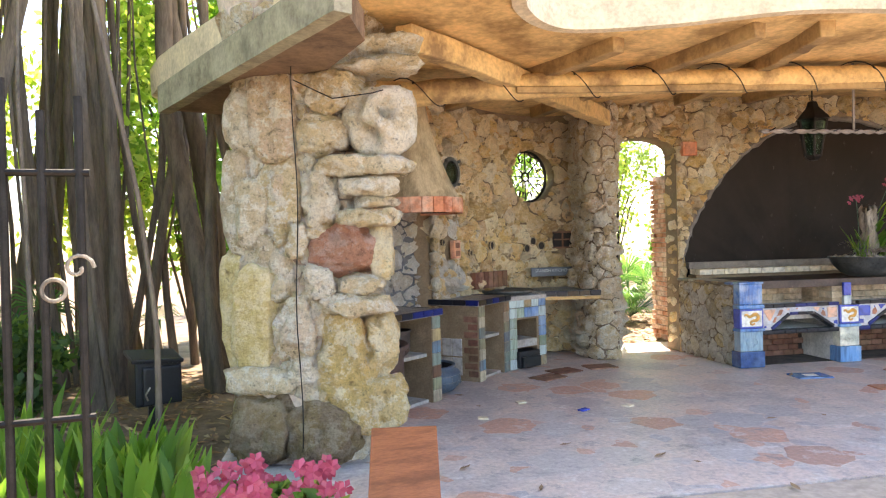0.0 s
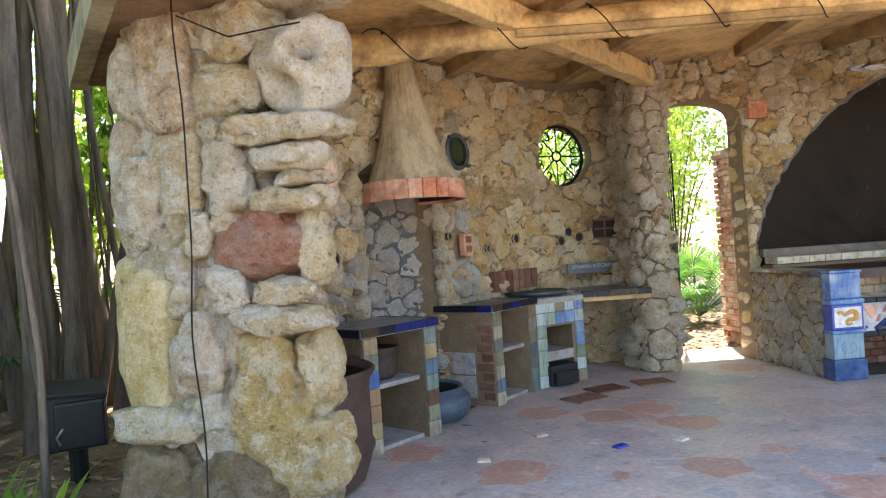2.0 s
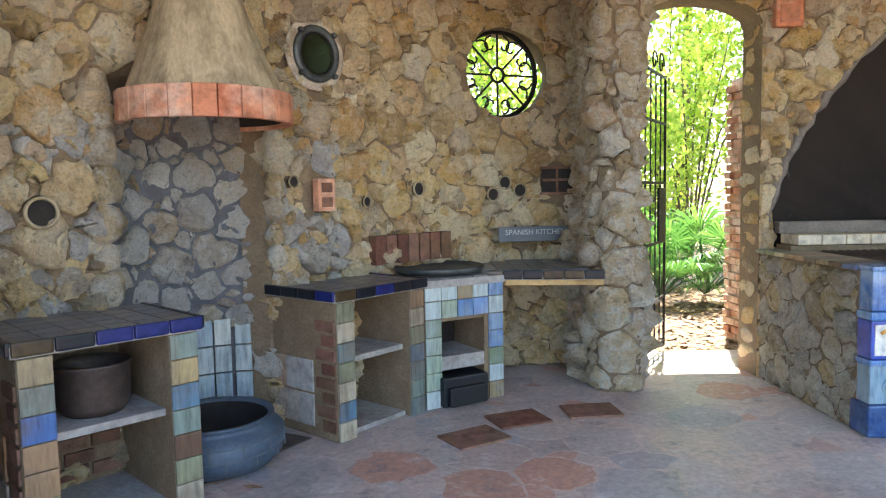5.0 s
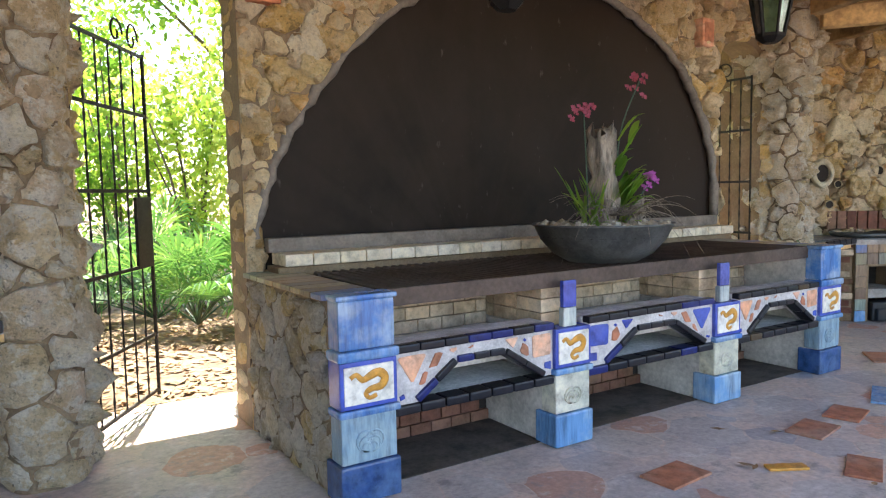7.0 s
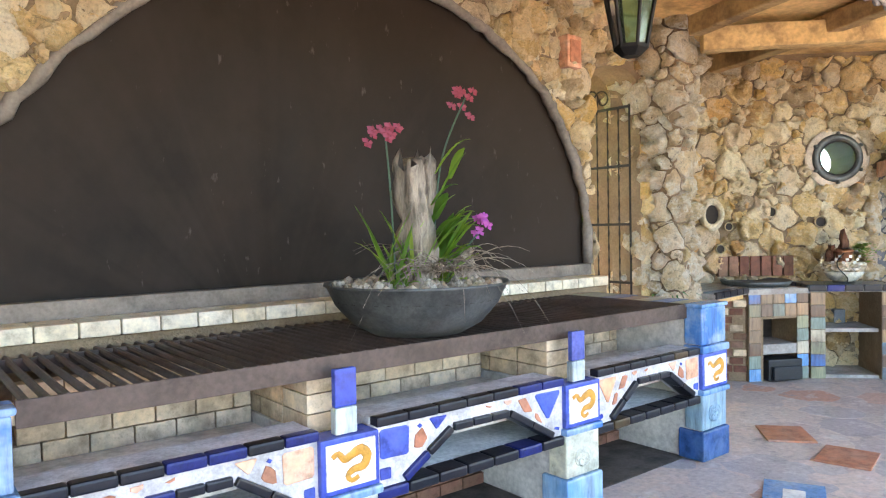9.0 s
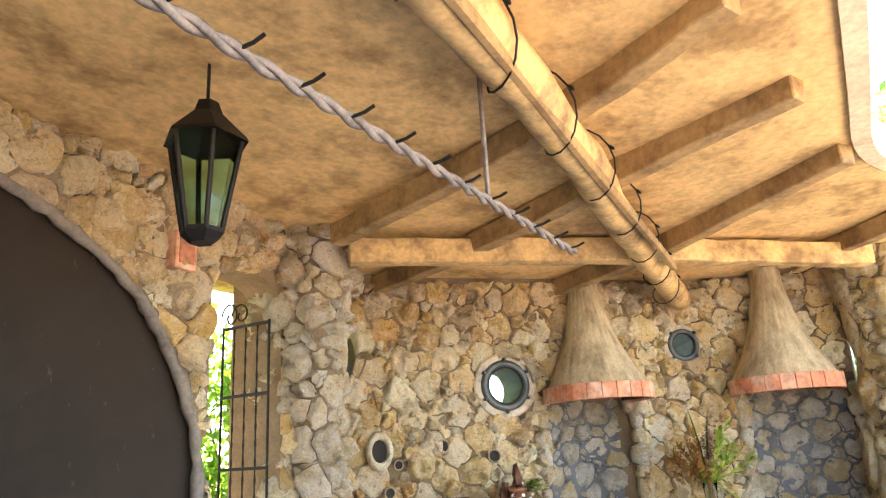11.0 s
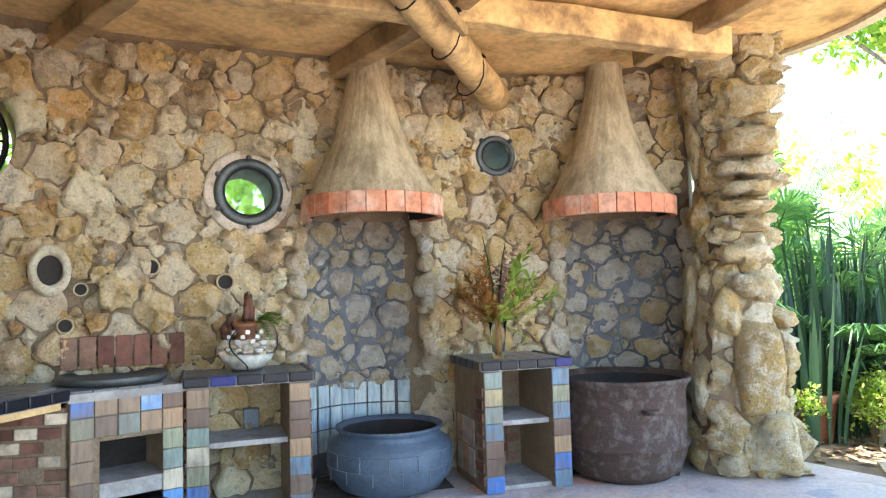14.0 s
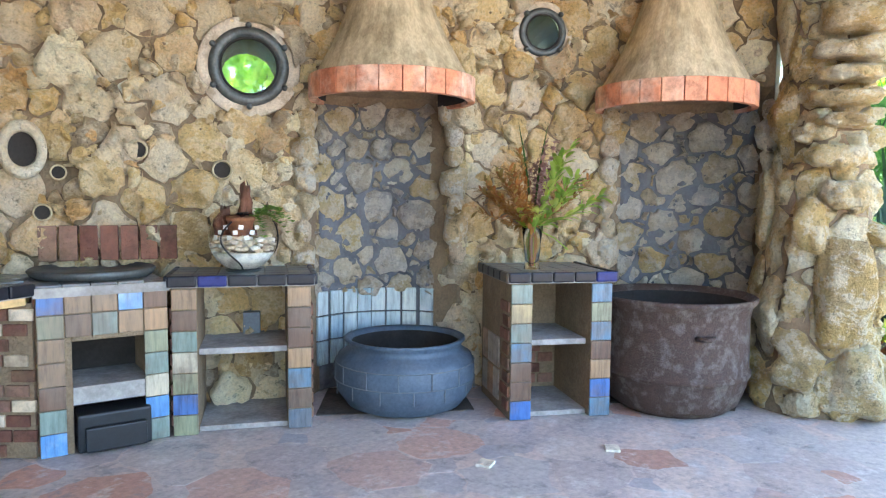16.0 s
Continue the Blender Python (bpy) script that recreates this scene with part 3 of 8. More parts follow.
def cells(U, V, rmin, rmax, seed, aspect=1.0, zone=None):
    """Cells of a power diagram over U x V: stones of mixed size, packed tight. Yields polygons."""
    rng = random.Random(seed)
    W, Hh = U[1] - U[0], (V[1] - V[0]) * aspect
    pts, grid, g = [], {}, rmax * 2
    tries = int(W * Hh / (rmin * rmin) * 5)
    for k in range(tries):
        r = rmax - (rmax - rmin) * min(1.0, k / tries * 1.6 + 0.25 * rng.random())
        x, y = rng.uniform(0, W), rng.uniform(0, Hh)
        gx, gy = int(x / g), int(y / g)
        if all((x - q[0]) ** 2 + (y - q[1]) ** 2 > (0.86 * (r + q[2])) ** 2 for a in (-1, 0, 1) for b in (-1, 0, 1) for q in grid.get((gx + a, gy + b), ())):
            grid.setdefault((gx, gy), []).append((x, y, r))
            pts.append((x, y, r))
    out = []
    for x, y, r in pts:
        poly = [(max(0, x - 2.2 * r), max(0, y - 2.2 * r)), (min(W, x + 2.2 * r), max(0, y - 2.2 * r)), (min(W, x + 2.2 * r), min(Hh, y + 2.2 * r)), (max(0, x - 2.2 * r), min(Hh, y + 2.2 * r))]
        gx, gy = int(x / g), int(y / g)
        for a in (-2, -1, 0, 1, 2):
            for b in (-2, -1, 0, 1, 2):
                for q in grid.get((gx + a, gy + b), ()):
                    if q[0] == x and q[1] == y:
                        continue
                    nx, ny = q[0] - x, q[1] - y
                    lim = (nx * nx + ny * ny + r * r - q[2] * q[2]) / 2
                    cut = []
                    for i in range(len(poly)):
                        p, p2 = poly[i - 1], poly[i]
                        d1 = (p[0] - x) * nx + (p[1] - y) * ny - lim
                        d2 = (p2[0] - x) * nx + (p2[1] - y) * ny - lim
                        if (d1 < 0) != (d2 < 0):
                            k = d1 / (d1 - d2)
                            cut.append((p[0] + k * (p2[0] - p[0]), p[1] + k * (p2[1] - p[1])))
                        if d2 < 0:
                            cut.append(p2)
                    poly = cut
                    if len(poly) < 3:
                        break
                if len(poly) < 3:
                    break
            if len(poly) < 3:
                break
        if len(poly) >= 3:
            out.append([(U[0] + px, V[0] + py / aspect) for px, py in poly])
    return out


def stone_geo(F, poly, gap, depth, rough, rng, holes=(), flat=False, lift=0.0, warp=0.0):
    """One stone over a cell of the sheet F: a domed, uneven lump with a rounded outline."""
    cx, cy = sum(p[0] for p in poly) / len(poly), sum(p[1] for p in poly) / len(poly)
    ring = []
    for i in range(len(poly)):
        a, b = poly[i - 1], poly[i]
        ln = math.hypot(b[0] - a[0], b[1] - a[1])
        if ln < 0.012:
            continue
        e = 0.08 if flat else 0.13
        for k in (e, 0.5, 1 - e) if ln > 0.11 else (e, 1 - e) if ln > 0.05 else (0.5,):
            j = ln * 0.22 * (rng.random() - 0.62) * rough if k == 0.5 else 0.0
            ring.append((a[0] + k * (b[0] - a[0]) + j * (b[1] - a[1]) / ln, a[1] + k * (b[1] - a[1]) - j * (b[0] - a[0]) / ln))
    if len(ring) < 4:
        return None
    rad = sum(math.hypot(p[0] - cx, p[1] - cy) for p in ring) / len(ring)
    if rad < gap * 2.2:
        return None
    s = 1 - gap / rad
    ring = [(cx + (u - cx) * s * (1 + rough * 0.5 * (rng.random() - 0.5)), cy + (v - cy) * s * (1 + rough * 0.5 * (rng.random() - 0.5))) for u, v in ring]
    if warp:
        ring = [(u + warp * noise.noise((u * 8, v * 8, 1.0)) + 0.4 * warp * noise.noise((u * 21, v * 21, 6.0)), v + warp * noise.noise((u * 8, v * 8, 9.0)) + 0.4 * warp * noise.noise((u * 21, v * 21, 3.0))) for u, v in ring]
        cx, cy = sum(p[0] for p in ring) / len(ring), sum(p[1] for p in ring) / len(ring)
    if holes:
        if any(in_poly(cx, cy, h) for h in holes):
            return None
        for h in holes:
            if any(in_poly(u, v, h) for u, v in ring):
                ring = [snap(u, v, h) if in_poly(u, v, h) else (u, v) for u, v in ring]
    n = len(ring)
    levels = ((1.0, -0.03), (0.985, 0.6), (0.9, 0.93), (0.5, 1.0)) if flat else ((1.0, -0.03), (0.975, 0.5), (0.85, 0.9), (0.48, 1.0))
    tilt = (rng.uniform(-1, 1) * rough, rng.uniform(-1, 1) * rough)
    verts = []
    for sc, dd in levels:
        for u, v in ring:
            uu, vv = cx + (u - cx) * sc, cy + (v - cy) * sc
            if dd > 0:
                t = 1 + tilt[0] * (uu - cx) / rad + tilt[1] * (vv - cy) / rad
                d = depth * dd * t * (1 + rough * 1.3 * noise.noise((uu * 8, vv * 8, cx * 3)) + rough * 1.2 * noise.noise((uu * 23, vv * 23, cy * 3))) + lift
            else:
                d = dd
            verts.append(F(uu, vv, d))
    verts.append(F(cx, cy, depth * (1 + rough * 0.4 * (rng.random() - 0.5)) + lift))
    faces = []
    for lv in range(3):
        for k in range(n):
            j = (k + 1) % n
            faces.append((lv * n + k, lv * n + j, lv * n + n + j, lv * n + n + k))
    for k in range(n):
        faces.append((3 * n + k, 3 * n + (k + 1) % n, 4 * n))
    return verts, faces


def rubble_geo(F, poly, gap, depth, rng, holes=(), n=20, warp=0.05):
    """One rubble stone over a cell of the sheet F: broken facets, knobs and hollows inside an uneven rounded outline."""
    poly = [p for a, b in zip(poly, poly[1:] + poly[:1]) for p in ((0.86 * a[0] + 0.14 * b[0], 0.86 * a[1] + 0.14 * b[1]), (0.14 * a[0] + 0.86 * b[0], 0.14 * a[1] + 0.86 * b[1]))]
    cx, cy = sum(p[0] for p in poly) / len(poly), sum(p[1] for p in poly) / len(poly)
    acc = [0.0]
    for a, b in zip(poly, poly[1:] + poly[:1]):
        acc.append(acc[-1] + math.hypot(b[0] - a[0], b[1] - a[1]))
    ring, i = [], 0
    for k in range(n):
        d = acc[-1] * k / n
        while acc[i + 1] < d:
            i += 1
        q = (d - acc[i]) / max(1e-9, acc[i + 1] - acc[i])
        a, b = poly[i], poly[(i + 1) % len(poly)]
        ring.append((a[0] + q * (b[0] - a[0]), a[1] + q * (b[1] - a[1])))
    rad = sum(math.hypot(u - cx, v - cy) for u, v in ring) / n
    if rad < gap * 2.2:
        return None
    s = 1 - gap / rad
    ring = [(cx + (u - cx) * s + warp * (noise.noise((u * 9, v * 9, 1.0)) + 0.5 * noise.noise((u * 24, v * 24, 6.0))), cy + (v - cy) * s + warp * (noise.noise((u * 9, v * 9, 9.0)) + 0.5 * noise.noise((u * 24, v * 24, 3.0)))) for u, v in ring]
    if any(in_poly(cx, cy, h) for h in holes):
        return None
    for h in holes:
        if any(in_poly(u, v, h) for u, v in ring):
            ring = [snap(u, v, h) if in_poly(u, v, h) else (u, v) for u, v in ring]
    planes = []
    for k in range(6):
        a, m = rng.uniform(0, 6.28), rng.uniform(0.2, 1.0)
        planes.append((m * math.cos(a), m * math.sin(a), rng.uniform(0.65, 1.2)))
    ox, amp = rng.uniform(0, 60), rng.uniform(0.24, 0.55)

    def high(u, v, r):
        x, y = (u - cx) / rad, (v - cy) / rad
        h = min([(1 - r ** 8) ** 0.5 * 1.1] + [c + a * x + b * y for a, b, c in planes])
        w = 1 - r ** 6
        h += w * (amp * noise.noise((u * 12 + ox, v * 12, ox)) + 0.6 * amp * noise.noise((u * 34, v * 34 + ox, 3.0)))
        return depth * (max(0.02, h) - 1.1 * w * max(0.0, noise.noise((u * 17, v * 17, ox)) - 0.22))
    verts = []
    rings = (1.0, 0.985, 0.93, 0.80, 0.62, 0.40, 0.2)
    for k, r in enumerate(rings):
        for u, v in ring:
            uu, vv = cx + (u - cx) * r, cy + (v - cy) * r
            verts.append(F(uu, vv, -0.03 if k == 0 else high(uu, vv, r)))
    verts.append(F(cx, cy, high(cx, cy, 0.0)))
    faces = []
    for lv in range(len(rings) - 1):
        for k in range(n):
            j = (k + 1) % n
            faces.append((lv * n + k, lv * n + j, lv * n + n + j, lv * n + n + k))
    last = (len(rings) - 1) * n
    for k in range(n):
        faces.append((last + k, last + (k + 1) % n, last + n))
    return verts, faces


def lay_stones(parent, F, U, V, rmin, rmax, seed, mat, mat_joined, depth=0.05, rough=0.35, gap=0.012, holes=(), aspect=1.0,
               name="stone", limit=280, want=None, flip=False, prefer=None, pick=None, flat=False, n=20):
    rng = random.Random(seed + 7)
    made = []
    for poly in cells(U, V, rmin, rmax, seed, aspect):
        cx, cy = sum(p[0] for p in poly) / len(poly), sum(p[1] for p in poly) / len(poly)
        if want and not want(cx, cy):
            continue
        d = depth(cx, cy) if callable(depth) else depth
        if flat:
            g = stone_geo(F, poly, gap, d * rng.uniform(0.8, 1.2), rough, rng, holes, flat, warp=0.055)
        else:
            g = rubble_geo(F, poly, gap, d * rng.choice((0.45, 0.7, 1.0, 1.35, 1.8)), rng, holes, n)
        if g:
            made.append((prefer(cx, cy) if prefer else 0, len(made), g, pick(cx, cy, rng) if pick else mat))
    made.sort(key=lambda r: r[:2])
    for _, _, (vs, fs), mt in made[:limit]:
        if flip:
            fs = [f[::-1] for f in fs]
        child(name, mesh_of(name, vs, fs, mt, not flat), parent)
    av, af = [], []
    for _, _, (vs, fs), mt in made[limit:]:
        o = len(av)
        av += vs
        af += [tuple(o + k for k in (f[::-1] if flip else f)) for f in fs]
    if av:
        tagged(child(name + "_field", mesh_of(name + "_field", av, af, mat_joined, not flat), parent), kind="stuff")


# ---- the plan ----
def wing_pt(side, x, y):
    """Places are given for the east wing; the west wing is its mirror image."""
    return (x, y) if side > 0 else (13.35 - x, y + 0.08)


WING = [(9.75, 8.84), (10.2, 8.93), (10.6, 8.86), (11.02, 8.6), (11.42, 8.25), (11.85, 7.8), (12.3, 7.33), (12.75, 6.9), (13.18, 6.45), (13.45, 5.95), (13.58, 5.4), (13.58, 4.85), (13.5, 4.4)]


def spline(pts, n=12):
    out = []
    for i in range(len(pts) - 1):
        p0, p1, p2, p3 = (Vector(pts[min(max(k, 0), len(pts) - 1)]) for k in (i - 1, i, i + 1, i + 2))
        for k in range(n):
            t = k / n
            out.append(0.5 * ((2 * p1) + (p2 - p0) * t + (2 * p0 - 5 * p1 + 4 * p2 - p3) * t * t + (3 * p1 - p0 - 3 * p2 + p3) * t ** 3))
    out.append(Vector(pts[-1]))
    return out


WLINE = spline(WING)
WLEN = [0.0]
for _p, _q in zip(WLINE, WLINE[1:]):
    WLEN.append(WLEN[-1] + (_q - _p).length)
WTOTAL = WLEN[-1]


def wing_at(u):
    u = min(max(u, 0.0), WTOTAL)
    i = min(np.searchsorted(WLEN, u, side="right") - 1, len(WLINE) - 2)
    k = (u - WLEN[i]) / max(1e-6, WLEN[i + 1] - WLEN[i])
    p = WLINE[i].lerp(WLINE[i + 1], k)
    a, b = WLINE[max(i - 2, 0)], WLINE[min(i + 3, len(WLINE) - 1)]
    t = (b - a).normalized()
    return p, Vector((t.y, -t.x)), t      # place, the way out of the room's wall into the room, along


def u_of(x, y):
    return min(zip(WLEN, WLINE), key=lambda r: (r[1].x - x) ** 2 + (r[1].y - y) ** 2)[0]


_p, _n, _t = wing_at(u_of(12.3, 7.3))
INWARD = -1.0 if _n.dot(Vector((6.7, 5.0)) - _p) < 0 else 1.0
NICHES = [(u_of(12.42, 7.22), 0.47, 0.33), (u_of(13.58, 5.55), 0.50, 0.28)]
NICHE_TOP = 1.92
WEND, UTHICK, ULIME = u_of(13.58, 5.02), u_of(11.5, 8.2), u_of(11.75, 7.9)


def niche_in(u, v):
    d = 0.0
    for uc, half, deep in NICHES:
        k = (u - uc) / half
        if abs(k) < 1:
            d = max(d, deep * math.sqrt(1 - k * k) * min(1.0, max(0.0, (NICHE_TOP + 0.12 - v) / 0.12)))
    return d


def wing_sheet(side):
    def F(u, v, d):
        p, n, t = wing_at(u)
        q = p + n * INWARD * (d - niche_in(u, v))
        return Vector((*wing_pt(side, q.x, q.y), v))
    return F


def wing_thick(u, v):
    k = min(1.0, max(0.0, (u - UTHICK) / 0.9)) * min(1.0, max(0.0, (WEND - u) / 0.5))
    return 0.34 + 0.32 * k - niche_in(u, v)


def ceil_z(x, y):
    return 3.05 + 0.27 * math.exp(-((x - 6.7) / 2.8) ** 2) * min(1, max(0, (y - 5.3) / 2.6)) + 0.05 * min(1, max(0, (6.0 - y) / 2))


# back edge at y 10.2 is an unseen overhang added to stop sun at the gateways
FRONT_HALF = [(6.7, 4.72), (9.6, 4.70), (10.5, 4.69), (11.02, 4.55), (11.42, 4.3), (11.7, 4.05), (12.15, 3.72), (12.6, 3.62), (13.2, 3.75), (13.75, 4.2), (14.5, 5.4), (14.95, 7.2), (14.3, 8.3), (12.9, 9.35), (11.2, 10.0), (10.0, 10.2), (6.7, 10.2)]
WEST_HALF = [(5.4, 4.6), (4.2, 4.55), (3.4, 4.66), (2.7, 5.0), (2.05, 5.2), (1.7, 5.12), (1.4, 4.75), (1.25, 4.2), (0.95, 3.75), (0.5, 3.72), (0.15, 4.3), (-0.35, 5.35), (-1.52, 7.7), (-0.9, 8.4), (0.5, 9.4), (2.2, 10.0), (3.4, 10.2)]
ROOF = FRONT_HALF + WEST_HALF[::-1]

# ---- ground and floor ----
bm = bmesh.new()
bmesh.ops.create_grid(bm, x_segments=60, y_segments=60, size=400)
for v in bm.verts:
    v.co.z = -0.03
ground = solo("ground", bm, M_GROUND, "dark forest soil under the trees", "ground", kind="structure")
FLOOR = [(-0.1, 3.85), (13.5, 3.85), (14.0, 4.6), (14.1, 6.6), (13.0, 8.0), (11.6, 9.1), (10.1, 9.25), (3.3, 9.35), (1.8, 9.2), (0.5, 8.1), (-0.6, 6.6), (-0.7, 4.8)]
floor = solo("floor", slab_bm(FLOOR, -0.12, -0.004), M_JOINT, "grey concrete floor set with irregular flagstones", "floor", kind="structure")
pavement = solo("pavement", slab_bm([(0.55, -3), (14, -3), (14, 3.82), (0.1, 3.82)], -0.12, -0.006), M_PATH, "pale worn paving of the front court", "pavement", kind="structure")

# ---- walls ----
def wall(name, F, U, V, step, holes, thick, label):
    vs, fs = surface_bm(F, U, V, step, holes, thick)
    return tagged(new(name, mesh_of(name, vs, fs, M_MORTAR, smooth=False)), label, "wall", kind="structure")


def line_niche(side, k):
    """A skim of grey mortar over the hollow of a niche."""
    uc, half, deep = NICHES[k]
    F = wing_sheet(side)
    vs, fs = surface_bm(lambda u, v, d: F(u, v, d + 0.006), (uc - half + 0.09, uc + half - 0.09), (0.0, NICHE_TOP), 0.05, (), lambda u, v: 0.01)
    return tagged(new("niche_lining", mesh_of("niche_lining", vs, fs, M_GREYMORTAR)), "hollow fire niche lined with flat stones in grey mortar", "niche", kind="structure")


UROSE, UPORT, UPORT2 = u_of(10.53, 8.9), u_of(11.83, 7.78), u_of(13.2, 6.45)
UHA, UHB = u_of(11.43, 8.27), u_of(11.76, 7.93)
WING_HOLES = {
    1: [circle(UROSE, 2.33, 0.345), circle(UPORT, 2.04, 0.18), circle(UPORT2, 2.38, 0.12),
        ],
    -1: [circle(UROSE, 2.31, 0.345), circle(UPORT, 2.25, 0.14), circle(UPORT2, 2.42, 0.17),
         ],
}
PIPES = {1: [(UHA, 1.535, 0.048), (UHB, 1.43, 0.048), (u_of(10.98, 8.62), 1.52, 0.10), (u_of(11.12, 8.52), 1.40, 0.035), (u_of(11.05, 8.56), 1.18, 0.04)],
         -1: [(u_of(10.65, 8.75), 1.37, 0.047), (u_of(10.55, 8.86), 1.46, 0.047), (u_of(10.42, 8.9), 1.40, 0.047), (u_of(11.23, 8.39), 1.42, 0.045), (u_of(11.60, 8.05), 1.34, 0.032), (u_of(11.98, 7.6), 1.47, 0.032), (u_of(12.95, 6.68), 1.33, 0.062)]}
wings = {}
for side, nm in ((1, "east"), (-1, "west")):
    F = wing_sheet(side)
    wings[side] = wall("wall_" + nm, F, (0.22, WEND if side > 0 else WEND - 0.42), (-0.1, 3.2), 0.07, WING_HOLES[side], wing_thick if side > 0 else lambda u, v: min(wing_thick(u, v), max(0.34, 0.34 + (WEND - 1.1 - u)) - niche_in(u, v)), "curved wall of golden coral rubble stones in mortar")


def back_sheet(u, v, d):
    return Vector((u, 8.46 - d, v))


DOOR_W, DOOR_E = arch(3.72, 4.60, 2.56, 2.74), arch(9.0, 9.64, 2.56, 2.74)
def arch_edge(a, shrink=0.0):
    """The lopsided line of the great arch: steeper to the east, drawn out to the west."""
    c, q = math.cos(a), max(0.0, math.sin(a))
    half, p = (2.12, 0.85) if c > 0 else (2.21, 1.37)
    return 6.86 + (half - shrink) * c, 1.13 + (1.90 - shrink) * q ** p


SCREEN = [(4.65, 0.95), (8.98, 0.95)] + [arch_edge(math.pi * k / 40) for k in range(41)]
wall_back = wall("wall_north", back_sheet, (3.45, 9.95), (-0.1, 3.45), 0.07, [DOOR_W, DOOR_E, SCREEN], lambda u, v: 0.30, "rubble stone wall round the great grill arch")


def loop_sheet(cx, cy, a, b, turn, p=3.0, swell=lambda v, k: 0.0, n=120):
    """A closed upright sheet round a rounded-box plan; returns the sheet and its girth."""
    ring = []
    for i in range(n):
        t = 2 * math.pi * i / n
        c, s = math.cos(t), math.sin(t)
        r = (abs(c) ** p + abs(s) ** p) ** (-1 / p)
        x, y = a * r * c, b * r * s
        ring.append(Vector((cx + x * math.cos(turn) - y * math.sin(turn), cy + x * math.sin(turn) + y * math.cos(turn))))
    acc = [0.0]
    for i in range(n):
        acc.append(acc[-1] + (ring[(i + 1) % n] - ring[i]).length)
    girth = acc[-1]

    def F(u, v, d):
        u = u % girth
        i = min(max(int(np.searchsorted(acc, u, side="right")) - 1, 0), n - 1)
        k = (u - acc[i]) / max(1e-6, acc[i + 1] - acc[i])
        q = ring[i].lerp(ring[(i + 1) % n], k)
        tg = (ring[(i + 2) % n] - ring[i - 1]).normalized()
        nrm = Vector((tg.y, -tg.x))
        q = q + nrm * (d + swell(v, u / girth))
        return Vector((q.x, q.y, v))
    return F, girth


def loop_core(name, F, girth, V, label, mat):
    nu, nv = 60, 30
    vs, fs = [], []
    for j in range(nv + 1):
        for i in range(nu):
            vs.append(F(girth * i / nu, V[0] + (V[1] - V[0]) * j / nv, 0.0))
    for j in range(nv):
        for i in range(nu):
            k = (i + 1) % nu
            fs.append((j * nu + i, j * nu + k, j * nu + nu + k, j * nu + nu + i))
    fs.append(tuple(range(nu))[::-1])
    fs.append(tuple(range(nv * nu, nv * nu + nu)))
    return tagged(new(name, mesh_of(name, vs, fs, mat)), label, "column", kind="structure")


COLS = {}
for side, nm, turn in ((-1, "west", -0.32), (1, "east", 0.32)):
    cx, cy, ha, hb = (-0.06, 5.42, 0.46, 0.37) if side < 0 else (13.54, 4.75, 0.25, 0.27)
    F, girth = loop_sheet(cx, cy, ha, hb, turn, 2.8, lambda v, k: 0.05 * math.sin(v * 2.1 + 0.6) + 0.10 * max(0, v - 2.55) + 0.08 * max(0.0, 0.5 - v))
    COLS[side] = (loop_core("column_" + nm, F, girth, (-0.1, 3.25), "massive end pier of pale weathered coral boulders", M_PIERMORTAR if side < 0 else M_MORTAR), F, girth)
PIL = {}
for side, nm in ((-1, "west"), (1, "east")):
    F, girth = loop_sheet(3.51 if side < 0 else 9.88, 8.55 if side < 0 else 8.49, 0.18, 0.40 if side < 0 else 0.34, 0, 3.2, lambda v, k: 0.03 * math.sin(v * 3.0))
    PIL[side] = (loop_core("pilaster_" + nm, F, girth, (-0.1, 3.3), "rough stone pilaster beside the gateway", M_MORTAR), F, girth)

# ---- roof and ceiling ----
def roof_mesh():
    def F(u, v, d):
        return Vector((u, v, ceil_z(u, v) - d))
    step = 0.16
    xs, ys = [p[0] for p in ROOF], [p[1] for p in ROOF]
    outline = []
    for i in range(len(ROOF)):
        a, b = ROOF[i - 1], ROOF[i]
        outline += [(a[0] + (b[0] - a[0]) * k / 3, a[1] + (b[1] - a[1]) * k / 3) for k in range(3)]
    nu, nv = int((max(xs) - min(xs)) / step) + 2, int((max(ys) - min(ys)) / step) + 2
    gx = [min(xs) - step / 2 + i * step for i in range(nu + 1)]
    gy = [min(ys) - step / 2 + j * step for j in range(nv + 1)]
    keep = {(i, j) for i in range(nu) for j in range(nv) if in_poly(gx[i] + step / 2, gy[j] + step / 2, ROOF)}
    ids, verts = {}, []
    for i in range(nu + 1):
        for j in range(nv + 1):
            near = [c in keep for c in ((i, j), (i - 1, j), (i, j - 1), (i - 1, j - 1))]
            if not any(near):
                continue
            u, v = gx[i], gy[j]
            if not all(near):
                u, v = snap(u, v, ROOF)
            ids[i, j] = len(verts)
            verts += [F(u, v, 0), F(u, v, -0.2)]
    faces, edges = [], set()
    for i, j in keep:
        q = [ids[i, j], ids[i, j + 1], ids[i + 1, j + 1], ids[i + 1, j]]
        faces += [q, [k + 1 for k in q[::-1]]]
        edges |= set(zip(q, q[1:] + q[:1]))
    for a, b in edges:
        if (b, a) not in edges:
            faces.append([b, a, a + 1, b + 1])
    me = mesh_of("ceiling", verts, faces, M_PLASTER)
    return me


ceiling = tagged(new("ceiling", roof_mesh()), "ochre plastered ceiling with dark stains and a curved front edge", "ceiling", kind="structure")
EAVE = [(0.15, 3.62), (-0.04, 4.0), (-0.53, 5.0), (-1.2, 6.36)]
